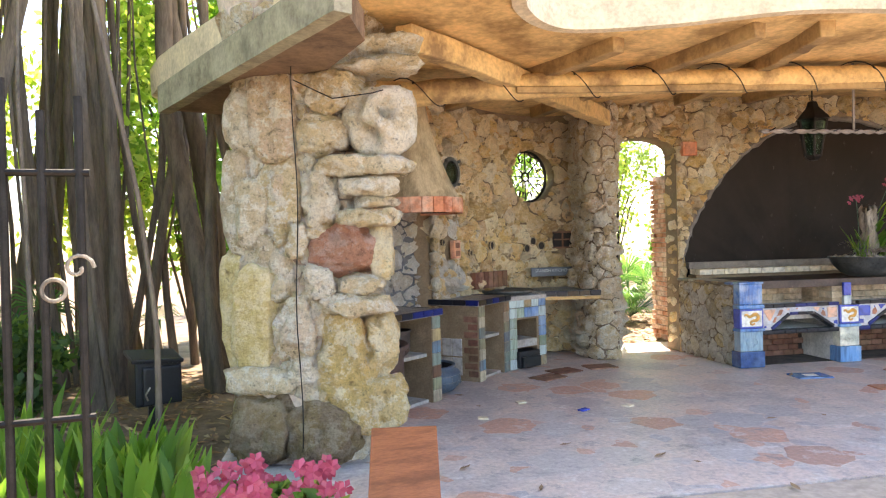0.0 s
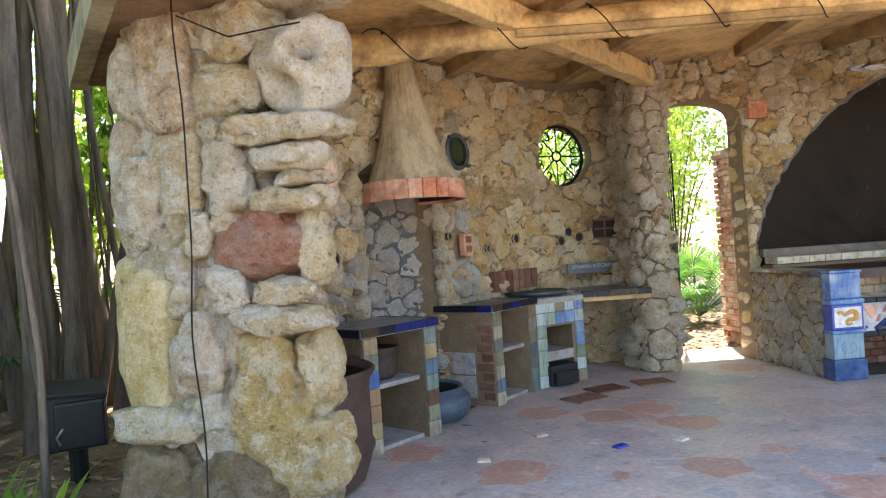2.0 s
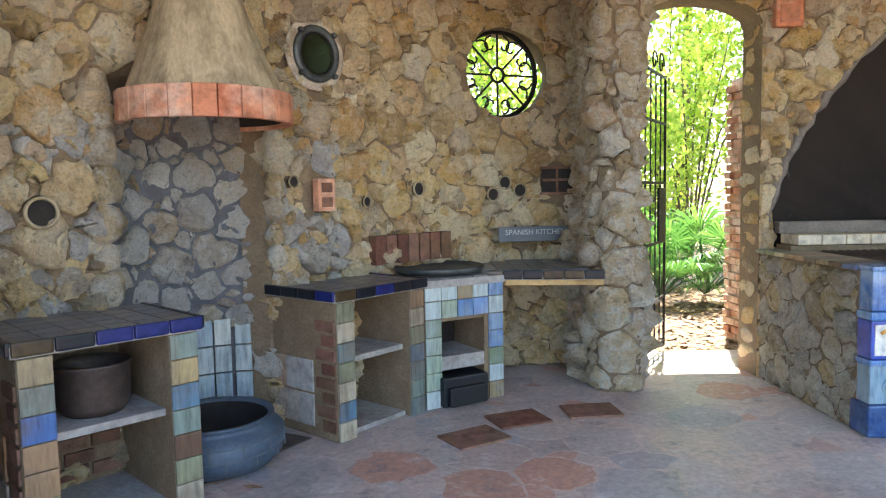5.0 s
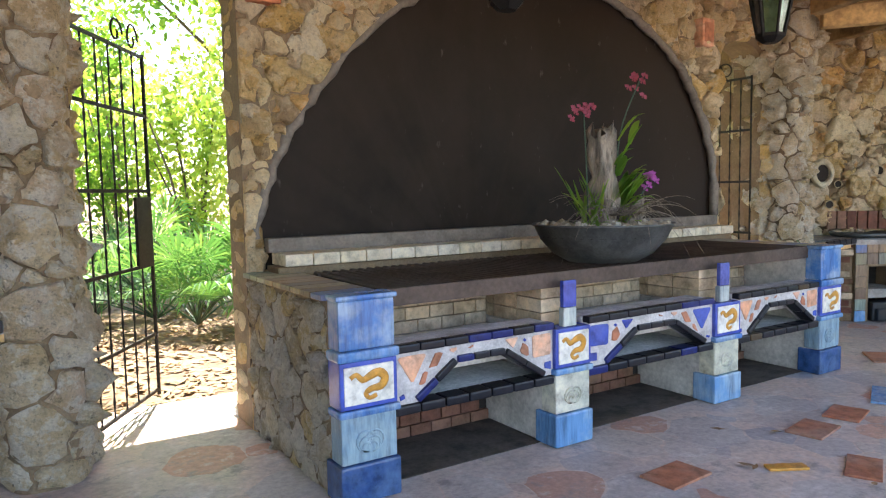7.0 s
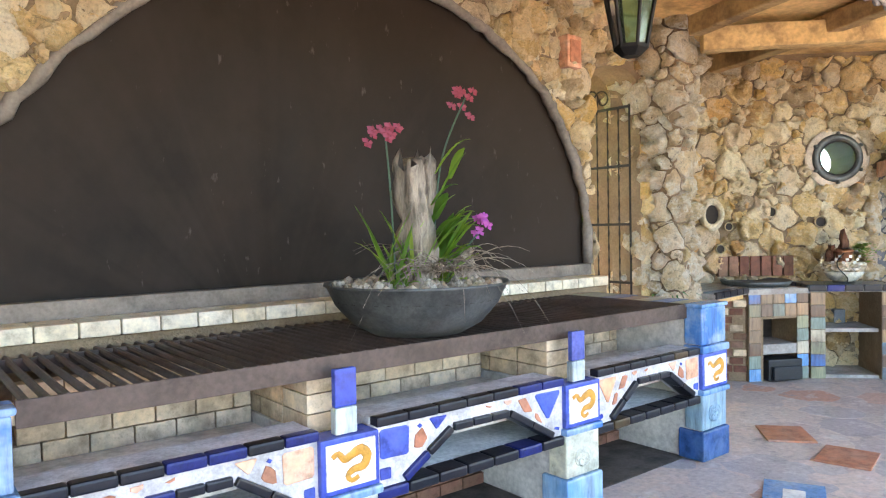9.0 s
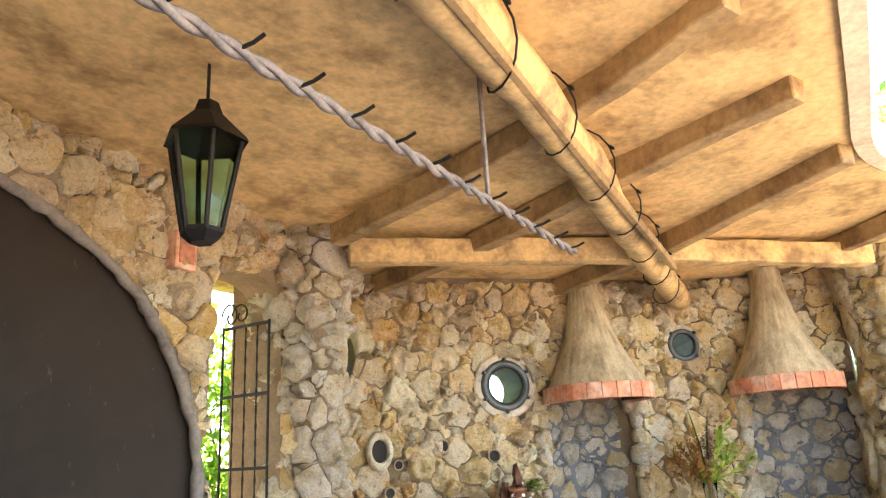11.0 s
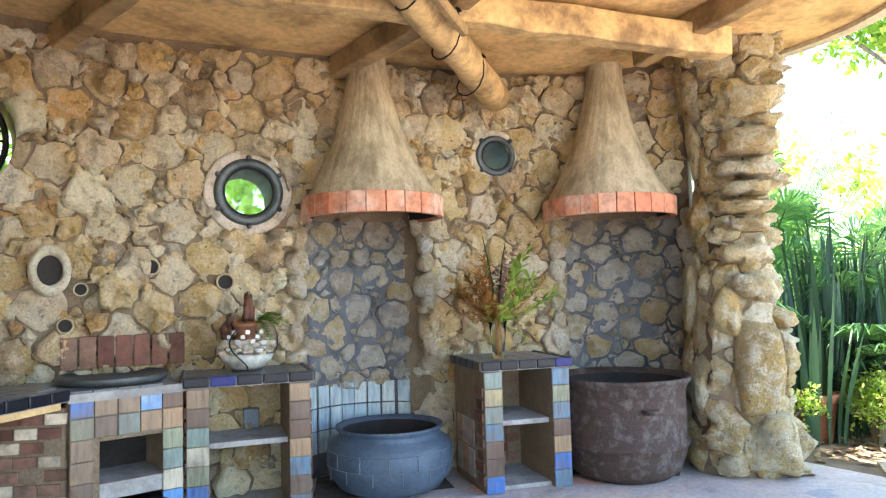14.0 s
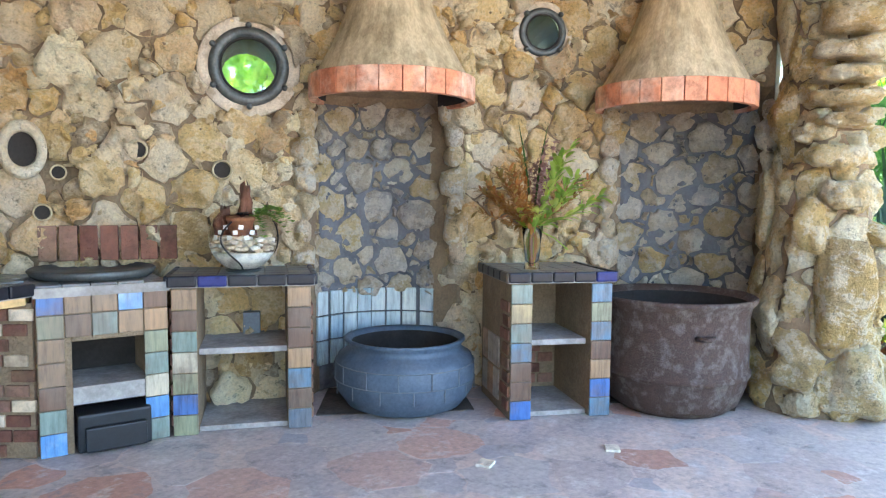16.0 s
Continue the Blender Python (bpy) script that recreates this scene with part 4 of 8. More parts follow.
solo("eaves_soffit", slab_bm(EAVE + [(-0.62, 6.6), (0.05, 5.1), (0.3, 4.2)], 2.63, 2.80), M_SOFFIT, "low mossy concrete eave slab over the end pier", "eaves", kind="structure")
eave = bmesh.new()
for a, b in zip(EAVE, EAVE[1:]):
    n = Vector((b[1] - a[1], a[0] - b[0])).normalized() * 0.05
    for k in range(6):
        p, q = Vector(a).lerp(Vector(b), k / 6), Vector(a).lerp(Vector(b), (k + 1) / 6)
        w = [0.006 * noise.noise((p.x * 6, p.y * 6, 0)), 0.006 * noise.noise((q.x * 6, q.y * 6, 0))]
        lo = [eave.verts.new((c.x + m * n.x, c.y + m * n.y, z + d)) for c, d in ((p, w[0]), (q, w[1])) for m in (-1, 1) for z in (2.60, 2.82)]
        for f in ((0, 1, 5, 4), (2, 6, 7, 3), (0, 4, 6, 2), (1, 3, 7, 5), (0, 2, 3, 1), (4, 5, 7, 6)):
            eave.faces.new([lo[v] for v in f])
bmesh.ops.remove_doubles(eave, verts=eave.verts, dist=0.002)
solo("eaves_trim", eave, M_FASCIA, "thick mossy grey concrete edge of the eave", "trim", kind="structure")
rim_pts = spline(FRONT_HALF[:13], 4)
rim_pts = spline([FRONT_HALF[0]] + WEST_HALF[:14], 4)[:0:-1] + rim_pts
rim = bmesh.new()
rows = []
for i, p in enumerate(rim_pts):
    t = (rim_pts[min(i + 1, len(rim_pts) - 1)] - rim_pts[max(i - 1, 0)]).normalized()
    n = Vector((t.y, -t.x))
    z = ceil_z(p.x, p.y)
    rows.append([rim.verts.new((p.x + n.x * o, p.y + n.y * o, z + h)) for o, h in ((-0.05, -0.03), (0.05, -0.03), (0.06, 0.23), (-0.05, 0.23))])
for a, b in zip(rows, rows[1:]):
    for k in range(4):
        rim.faces.new((a[k], a[(k + 1) % 4], b[(k + 1) % 4], b[k]))
rim.faces.new(rows[0])
rim.faces.new(rows[-1][::-1])
bmesh.ops.recalc_face_normals(rim, faces=rim.faces)
solo("fascia", rim, M_RIM, "pale weathered concrete rim along the roof edge", "trim", kind="structure")


def pole(pts, r0, r1, label, name="roof_beam", wob=0.012, n=12, seed=1):
    rng = random.Random(seed)
    full = []
    for a, b in zip(pts, pts[1:]):
        for k in range(8):
            full.append(Vector(a).lerp(Vector(b), k / 8))
    full.append(Vector(pts[-1]))
    full = [p + Vector((rng.uniform(-wob, wob), rng.uniform(-wob, wob), rng.uniform(-wob, wob))) for p in full]
    m = len(full)
    if name != "roof_beam":
        d = (full[-1] - full[0]).normalized()
        x = d.cross(Vector((0, 0, 1))).normalized()
        bm = bmesh.new()
        rows = [[bm.verts.new(p + x * a * r0 * rng.uniform(0.9, 1.1) + Vector((0, 0, b * r0))) for a, b in ((-0.8, -1), (0.8, -1), (0.9, 1.1), (-0.9, 1.1))] for p in full]
        for a, b in zip(rows, rows[1:]):
            for k in range(4):
                bm.faces.new((a[k], a[(k + 1) % 4], b[(k + 1) % 4], b[k]))
        bm.faces.new(rows[0][::-1])
        bm.faces.new(rows[-1])
        bmesh.ops.bevel(bm, geom=list(bm.edges), offset=0.008, segments=1, affect="EDGES")
        return solo(name, bm, M_BEAM if name == "cross_beam" else M_RAFTER, label, "beam", group="roof beams")
    bm = tube_bm(full, [(r0 + (r1 - r0) * i / m) * rng.uniform(0.93, 1.07) for i in range(m)], n)
    return solo(name, bm, M_BEAM, label, "beam", smooth=True, group="roof beams")


WEST_RAFTERS = [[(x, y, ceil_z(x, y) - 0.05) for x, y in row] for row in (((5.5, 8.3), (5.54, 6.82), (5.55, 4.95)), ((4.45, 8.1), (4.04, 5.69), (3.86, 4.85)), ((2.7, 8.4), (3.05, 6.38), (3.36, 4.95)), ((1.45, 8.0), (1.84, 6.95), (2.42, 5.4)))]
for side in (1, -1):
    def P(x, y, z):
        return (*wing_pt(side, x, y), z)
    pole([P(9.88, 8.03, 2.92), P(11.3, 6.44, 2.93), P(12.84, 4.72, 2.91) if side > 0 else P(12.7, 5.0, 2.91)], 0.088, 0.088, "long squared ochre-stained timber across the wing", "cross_beam", seed=3 + side)
    for k, row in enumerate([[(9.66, 7.95, 2.98), (9.09, 6.2, 3.02), (8.45, 5.1, 3.04)], [(11.03, 8.62, 2.97), (10.45, 7.17, 2.98), (9.97, 6.24, 3.0), (9.40, 4.95, 3.04)],
                             [(12.54, 7.77, 2.95), (11.5, 6.07, 2.98), (10.47, 4.78, 3.04)], [(13.1, 5.3, 2.98), (11.99, 4.33, 3.0), (11.73, 4.14, 3.03)]]):
        if side < 0:
            row = WEST_RAFTERS[k]
        pole([P(*p) if side > 0 else p for p in row], 0.072, 0.072, "squared brown rafter under the plastered ceiling", "rafter", wob=0.006, seed=11 + 7 * k + side)
pole([(0.25, 6.45, 2.76), (2.0, 6.28, 2.88), (4.6, 6.0, 2.93), (6.7, 5.9, 2.95), (8.7, 5.95, 2.93), (11.3, 6.24, 2.89), (13.05, 6.37, 2.81)], 0.115, 0.11, "great ochre pole spanning the hall, wound with a cable", wob=0.014, seed=5)
for side in (1, -1):
    x0, x1 = (6.9, 11.6) if side > 0 else (1.8, 6.5)
    a, b = (x0, 5.80, 2.86), (x1, 6.09, 2.80)
    if side < 0:
        a, b = (x0, 6.17, 2.80), (x1, 5.80, 2.86)
    pole([a, b], 0.028, 0.028, "narrow brown batten fixed along the great pole", "batten", wob=0.004, seed=90 + side)
cable = thing("light_cable", "dark light cable wound loosely round the roof pole", "cable", pose(6.7, 5.9, 2.98))
pts = []
for k in range(260):
    x = 0.6 + 12.2 * k / 259
    q = abs(x - 6.7)
    y = 5.9 + 0.014 * q * q
    z = 2.95 - 0.0042 * q * q
    a = k * 0.42
    pts.append((x - 6.7, y - 5.9 + 0.135 * math.cos(a), z - 2.98 + 0.135 * math.sin(a)))
part("wire", tube_bm(pts, 0.005, 5), M_IRON, cable)
for k in range(6, 260, 15):
    part("bulb", lathe_bm([(0, 0), (0.008, 0.004), (0.01, 0.03), (0, 0.045)], 8), M_IRON, cable, "small dark bulb", True, Matrix.Translation(pts[k]) @ Matrix.Rotation(2.4, 4, "X"))

# ---- the grill ----
GY = 7.16                                  # face of the tiled piers
PIERS = [(4.60, 0.28), (5.855, 0.25), (7.205, 0.25), (8.42, 0.27)]
grill = thing("grill", "long masonry barbecue faced with painted tiles", "barbecue", pose(6.64, 7.75, 0))
inv = grill.matrix_world.inverted()


def gpart(name, bm, mat, label="", parent=None, smooth=False):
    bm.transform(inv)
    return part(name, bm, mat, parent or grill, label, smooth)


def gbox(name, x0, x1, y0, y1, z0, z1, mat, bevel=0.006, label="", parent=None):
    return gpart(name, box_bm(x1 - x0, y1 - y0, z1 - z0, bevel, ((x0 + x1) / 2, (y0 + y1) / 2, z0)), mat, label, parent)


def squiggle(cx, y, cz, w, h, seed):
    rng = random.Random(seed)
    pts, rad = [], []
    path = spline([(-0.44, 0.20), (-0.30, 0.27), (-0.16, 0.12), (0.02, 0.20), (0.22, 0.26), (0.36, 0.10), (0.26, -0.10), (0.04, -0.13), (-0.10, -0.24), (0.0, -0.36), (0.16, -0.30)], 3)
    m = len(path)
    for i, p in enumerate(path):
        t = i / (m - 1)
        pts.append((cx + w * 0.92 * p.x, y, cz + h * 0.95 * p.y))
        rad.append(h * (0.05 + 0.055 * math.sin(math.pi * min(1, t * 1.1)) ** 2 + rng.uniform(0, 0.01)))
    bm = tube_bm(pts, rad, 8)
    bmesh.ops.transform(bm, matrix=Matrix.Translation((0, y, 0)) @ Matrix.Diagonal((1, 0.12, 1, 1)) @ Matrix.Translation((0, -y, 0)), verts=bm.verts)
    return bm


def relief_swirl(cx, y, z0, z1, w):
    bm = bmesh.new()
    for s in (-1, 1):
        for q in range(3):
            pts = []
            for k in range(10):
                a = k / 9 * math.pi * 1.25
                r = w * (0.14 + 0.09 * q) * (1 - 0.04 * k)
                pts.append((cx + s * (w * 0.04 + r * 0.8 * math.sin(a) * 0.9), y, (z0 + z1) / 2 - (z1 - z0) * 0.3 + r * (1 - math.cos(a)) * 0.75))
            tube_bm(pts, 0.006, 5, bm)
    return bm


for k, (x0, w) in enumerate(PIERS):
    end = k in (0, 3)
    x1, cx = x0 + w, x0 + w / 2
    core = gbox("pier", x0 + 0.01, x1 - 0.01, GY + 0.02, 8.28, 0, 0.90 if end else 0.64, M_CONC, label="plastered masonry pier")
    gbox("base_tile", x0 - 0.012, x1 + 0.012, GY - 0.015, GY + 0.16, 0, 0.18, M_BASEBLUE if end else M_BLUE, 0.012, "deep blue glazed base tile")
    gbox("relief_tile", x0, x1, GY, GY + 0.12, 0.183, 0.40, M_CREAMREL if not end else M_SLATE, 0.01, "pale tile with a moulded scroll")
    gpart("scroll", relief_swirl(cx, GY - 0.001, 0.19, 0.39, w), M_CREAMREL if not end else M_SLATE)
    gbox("moulding", x0 - 0.015, x1 + 0.015, GY - 0.02, GY + 0.12, 0.40, 0.435, M_BLUE, 0.012, "blue glazed moulding")
    gbox("picture_frame_tile", x0 - 0.004, x1 + 0.004, GY - 0.006, GY + 0.12, 0.437, 0.650, M_COBALT, 0.006, "cobalt border tile")
    gbox("picture_tile", x0 + 0.016, x1 - 0.016, GY - 0.012, GY + 0.1, 0.457, 0.630, M_WHITE, 0.004, "white glazed tile painted with an ochre creature")
    gpart("painted_creature", squiggle(cx, GY - 0.012, 0.545, w * 0.84, 0.19, k), M_OCHRE, smooth=True)
    if end:
        gbox("moulding", x0 - 0.015, x1 + 0.015, GY - 0.02, GY + 0.12, 0.652, 0.70, M_BLUE, 0.014)
        gbox("cap_tile", x0, x1, GY, GY + 0.12, 0.702, 0.925, M_BLUE, 0.01, "mottled sky-blue glazed tile")
        gbox("cap", x0 - 0.012, x1 + 0.012, GY - 0.012, GY + 0.12, 0.925, 0.95, M_BLUE, 0.01)
    else:
        gbox("white_tile", cx - 0.048, cx + 0.048, GY + 0.02, GY + 0.06, 0.652, 0.755, M_PALE, 0.006)
        gbox("post_tile", cx - 0.048, cx + 0.048, GY + 0.02, GY + 0.05, 0.757, 0.905, M_COBALT, 0.006, "cobalt blue post tile")

# cut tiles of the apron: colour and corners, as shares of a bay's width and the apron's height
MOSAIC = [("peach", (0.01, 0.92), (0.19, 0.93), (0.10, 0.34)), ("rust", (0.19, 0.60), (0.235, 0.92), (0.285, 0.9), (0.245, 0.62)), ("rust", (0.13, 0.30), (0.165, 0.58), (0.195, 0.58), (0.17, 0.3)),
          ("blue", (0.01, 0.10), (0.05, 0.04), (0.075, 0.18), (0.035, 0.25)), ("blue", (0.085, 0.0), (0.12, -0.02), (0.13, 0.12), (0.10, 0.15)),
          ("peach", (0.31, 0.93), (0.37, 0.95), (0.36, 0.84), (0.32, 0.82)), ("rust", (0.42, 0.88), (0.47, 0.95), (0.46, 0.85)), ("blue", (0.50, 0.87), (0.525, 0.95), (0.545, 0.88)),
          ("peach", (0.66, 0.94), (0.76, 0.95), (0.72, 0.70)), ("rust", (0.76, 0.62), (0.785, 0.84), (0.825, 0.72), (0.83, 0.48), (0.79, 0.46)), ("blue", (0.78, 0.90), (0.815, 0.91), (0.815, 0.80), (0.785, 0.80)),
          ("peach", (0.85, 0.42), (0.985, 0.44), (0.985, 0.94), (0.845, 0.93)), ("blue", (0.93, 0.10), (0.985, 0.11), (0.985, 0.32), (0.93, 0.31))]
# bays between the piers: mosaic apron with a flattened arch, shelf, tiled edges
for k in range(3):
    a, b = PIERS[k][0] + PIERS[k][1], PIERS[k + 1][0]
    w = b - a
    y0 = GY + 0.02
    lo, hi, top = 0.405, 0.565, 0.655
    xa, xb, xc, xd = a + 0.13 * w, a + 0.36 * w, b - 0.34 * w, b - 0.08 * w
    prof = [(a, lo), (xa, lo), (xb, hi), (xc, hi), (xd, lo), (b, lo), (b, top), (a, top)]
    bm = bmesh.new()
    f = [bm.verts.new((x, y0, z)) for x, z in prof]
    g = [bm.verts.new((x, y0 + 0.1, z)) for x, z in prof]
    for i in range(len(prof)):
        j = (i + 1) % len(prof)
        bm.faces.new((f[i], g[i], g[j], f[j]))
    for quad in ((0, 1, 2, 7), (2, 3, 6, 7), (3, 4, 5, 6)):
        bm.faces.new([f[i] for i in quad])
        bm.faces.new([g[i] for i in quad[::-1]])
    bmesh.ops.recalc_face_normals(bm, faces=bm.faces)
    gpart("apron", bm, M_GROUT, "pale grouted mosaic apron")
    gbox("ledge", a, b, y0 + 0.042, y0 + 0.2, top - 0.05, top + 0.03, M_GROUT, 0.004, "pale grouted ledge")
    n = 7
    for i in range(n):
        gbox("edge_tile", a + w * i / n + 0.002, a + w * (i + 1) / n - 0.002, y0 - 0.018, y0 + 0.04, top - 0.004, top + 0.036, M_NAVY, 0.009)
    for i in range(n):
        gbox("shelf_tile", a + w * i / n + 0.003, a + w * (i + 1) / n - 0.003, y0 - 0.015, y0 + 0.1, lo - 0.05, lo - 0.004, M_NAVY, 0.01)
    gbox("shelf", a, b, y0 + 0.06, 8.25, lo - 0.06, lo - 0.012, M_SHELFWHITE, 0.004, "pale concrete shelf")

    def strip(p, q, cnt):
        for i in range(cnt):
            s, e = Vector(p).lerp(Vector(q), i / cnt), Vector(p).lerp(Vector(q), (i + 1) / cnt)
            d = e - s
            m = Matrix.Translation(((s.x + e.x) / 2, y0 + 0.03, (s.y + e.y) / 2)) @ Matrix.Rotation(-math.atan2(d.y, d.x), 4, "Y")
            bm = box_bm(d.length - 0.004, 0.10, 0.035, 0.008, (0, 0, -0.002))
            bm.transform(m)
            gpart("arch_tile", bm, M_NAVY)
    strip((xa, lo), (xb, hi), 2)
    strip((xb, hi), (xc, hi), 3)
    strip((xc, hi), (xd, lo), 2)
    rng = random.Random(50 + k)

    def floor_of(x):
        if x < xb:
            return lo + (x - xa) / (xb - xa) * (hi - lo) + 0.048
        if x > xc:
            return hi - (x - xc) / (xd - xc) * (hi - lo) + 0.048
        return hi + 0.042
    for q, (kind, *poly) in enumerate(MOSAIC):
        if k == 1:
            kind = {"peach": "blue", "blue": "peach"}.get(kind, kind) if q in (0, 8, 11) else kind
        mat = {"peach": M_PEACH, "rust": M_RUSTTILE, "blue": M_COBALT, "white": M_WHITE}[kind]
        poly = [(a + w * ((1 - x) if k == 1 else x), lo + (top - lo) * z) for x, z in poly]
        poly = [(x, max(z, floor_of(x))) for x, z in poly][::-1 if k == 1 else 1]
        got = stone_geo(lambda u, v, d: Vector((u, y0 - d, v)), poly, 0.004, 0.006, 0.05, rng, flat=True)
        if got:
            child("mosaic_piece", mesh_of("mosaic_piece", [inv @ v for v in got[0]], got[1], mat, False), grill)
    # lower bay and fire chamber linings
    # back and floor coloured dark in place of the bay's shade
    gbox("bay_back", a, b, 7.80, 7.9, 0, lo - 0.06, M_DARK, 0, "back of the bay with its shade in the colour")
    gbox("bay_floor", a, b, y0 + 0.10, 7.8, 0.0, 0.005, M_SHADEFLOOR, 0, "bay floor with its shade in the colour")
    for row in range(5):
        for i in range(7):
            x = a + w * (i + (row % 2) * 0.5) / 7
            if x + w / 7 <= b + 0.001:
                gbox("bay_brick", x + 0.004, x + w / 7 - 0.004, 7.77, 7.81, 0.005 + row * 0.068, 0.066 + row * 0.068, M_BRICKDARK, 0.003)
    gbox("chamber_floor", a, b, y0 + 0.12, 8.28, 0.50, 0.60, M_CONC, 0.004, "ash-stained hearth")
    for row in range(4):
        for i in range(6):
            x = a + w * (i + (row % 2) * 0.5) / 6
            x1 = min(x + w / 6, b)
            if x1 - x > 0.05:
                gbox("fire_brick", x + 0.003, x1 - 0.003, 7.78, 7.86, 0.602 + row * 0.075, 0.672 + row * 0.075, M_FIREBRICK, 0.004)
for k in (1, 2):
    x0, w = PIERS[k]
    for row in range(3):
        for i in range(3):
            gbox("fire_brick", x0 + 0.02, x0 + w - 0.02, GY + 0.14 + i * 0.22, GY + 0.352 + i * 0.22, 0.642 + row * 0.078, 0.716 + row * 0.078, M_FIREBRICK, 0.004)
# side walls, back ledge
side_w = gbox("side_wall", 4.605, 4.70, GY + 0.13, 8.44, 0, 0.915, M_MORTAR, 0.01, "end wall clad with mossy field stones")
gbox("side_wall", 8.58, 8.685, GY + 0.13, 8.44, 0, 0.915, M_MORTAR, 0.01)
for i in range(9):
    gbox("coping_tile", 4.575, 4.86, GY + 0.125 + i * 0.13, GY + 0.25 + i * 0.13, 0.917, 0.945, M_TILE, 0.006)
    gbox("coping_tile", 8.44, 8.70, GY + 0.125 + i * 0.13, GY + 0.25 + i * 0.13, 0.917, 0.945, M_TILE, 0.006)
gbox("back_ledge", 4.72, 8.9, 8.24, 8.44, 0.0, 0.98, M_MORTAR, 0.004)
for i in range(24):
    x = 4.75 + i * 0.172
    gbox("ledge_brick", x, x + 0.166, 8.20, 8.44, 0.985, 1.055, M_LEDGE, 0.008)
# the grate
gbox("front_bar", 4.9, 8.43, GY + 0.10, GY + 0.115, 0.86, 0.945, M_STEEL, 0.003, "brown steel front bar of the grate")
gbox("rear_bar", 4.9, 8.43, 8.10, 8.12, 0.89, 0.945, M_STEEL, 0.003)
bar = bmesh.new()
tube_bm([(0, -0.47, 0), (0, 0.47, 0)], 0.0135, 8, bar)
bar_mesh = bpy.data.meshes.new("grate_bar")
bar.to_mesh(bar_mesh)
bar.free()
bar_mesh.materials.append(M_STEEL)
for i in range(62):
    child("grate_bar", bar_mesh, grill, inv @ pose(4.93 + i * 0.0568, GY + 0.575, 0.935, 0, 0, 0.3 * math.sin(i * 2.7)))
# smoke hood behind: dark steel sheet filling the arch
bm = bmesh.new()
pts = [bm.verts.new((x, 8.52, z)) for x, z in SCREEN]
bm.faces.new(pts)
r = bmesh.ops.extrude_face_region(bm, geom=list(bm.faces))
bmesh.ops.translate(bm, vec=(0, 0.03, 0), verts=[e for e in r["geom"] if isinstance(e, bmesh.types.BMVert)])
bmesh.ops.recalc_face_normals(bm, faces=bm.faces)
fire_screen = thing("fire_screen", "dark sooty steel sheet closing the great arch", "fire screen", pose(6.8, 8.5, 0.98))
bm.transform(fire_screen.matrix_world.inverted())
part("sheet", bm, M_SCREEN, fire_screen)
bm = box_bm(4.2, 0.08, 0.085, 0.006, (0.02, -0.06, 0.075))
part("sill_rail", bm, M_RAIL, fire_screen, "grey weathered rail")
rg = random.Random(61)
edge = [(x + rg.uniform(-0.012, 0.012), 8.475 + rg.uniform(-0.01, 0.01), z + rg.uniform(-0.012, 0.012)) for x, z in (arch_edge(math.pi * k / 90, 0.01) for k in range(91))]
bm = tube_bm(edge, [rg.uniform(0.028, 0.048) for k in edge], 8)
bm.transform(fire_screen.matrix_world.inverted())
part("arch_rim", bm, M_RAIL, fire_screen, "smoked grey plaster edge of the arch", smooth=True)


# ---- the wings: counters, hoods, pots ----
def unit_frame(side, p, q):
    """A frame for a counter: x along its face as one stands before it, y into the wall."""
    P, Q = Vector(wing_pt(side, *p)), Vector(wing_pt(side, *q))
    if side < 0:
        P, Q = Q, P
    d = Q - P
    return Matrix.Translation((P.x, P.y, 0)) @ Matrix.Rotation(math.atan2(d.y, d.x), 4, "Z"), d.length


def tile_mesh(w, h, t=0.014, mat=None, cache={}):
    key = (round(w, 3), round(h, 3), mat.name)
    if key not in cache:
        bm = box_bm(w - 0.005, t, h - 0.005, 0.004, (0, 0, -h / 2 + 0.0025))
        me = bpy.data.meshes.new("tile")
        bm.to_mesh(me)
        bm.free()
        me.materials.append(mat)
        cache[key] = me
    return cache[key]


def tile_post(parent, x0, x1, h, y=0.0, mat=None, rows=7):
    mat = mat or M_TILE
    for r in range(rows):
        child("tile", tile_mesh(x1 - x0, h / rows, mat=mat), parent, pose((x0 + x1) / 2, y - 0.006, h * (r + 0.5) / rows, 0, 0, 0.4 * math.sin(r * 3 + x0 * 9)))


def countertop(parent, poly, z, edges):
    part("countertop", slab_bm(poly, z - 0.06, z - 0.012), M_SHELF, parent, "tiled countertop slab")
    xs, ys = [p[0] for p in poly], [p[1] for p in poly]
    s = 0.125
    i = 0
    x = min(xs) + s / 2
    while x < max(xs):
        y = min(ys) + s / 2 + 0.01
        while y < max(ys):
            if all(in_poly(x + a, y + b, poly) for a in (-0.06, 0.06) for b in (-0.06, 0.06)):
                bm_me = flat_tile(s)
                child("top_tile", bm_me, parent, pose(x, y, z - 0.012))
            y += s
        x += s
    for a, b in edges:
        a, b = Vector(a), Vector(b)
        n = max(2, round((b - a).length / 0.14))
        ang = math.degrees(math.atan2((b - a).y, (b - a).x))
        for k in range(n):
            c = a.lerp(b, (k + 0.5) / n)
            child("edge_tile", nosing((b - a).length / n), parent, pose(c.x, c.y, z - 0.055, 0, 0, ang))


def flat_tile(s, cache={}):
    if s not in cache:
        bm = box_bm(s - 0.005, s - 0.005, 0.012, 0.003)
        me = bpy.data.meshes.new("top_tile")
        bm.to_mesh(me)
        bm.free()
        me.materials.append(M_TOPTILE)
        cache[s] = me
    return cache[s]


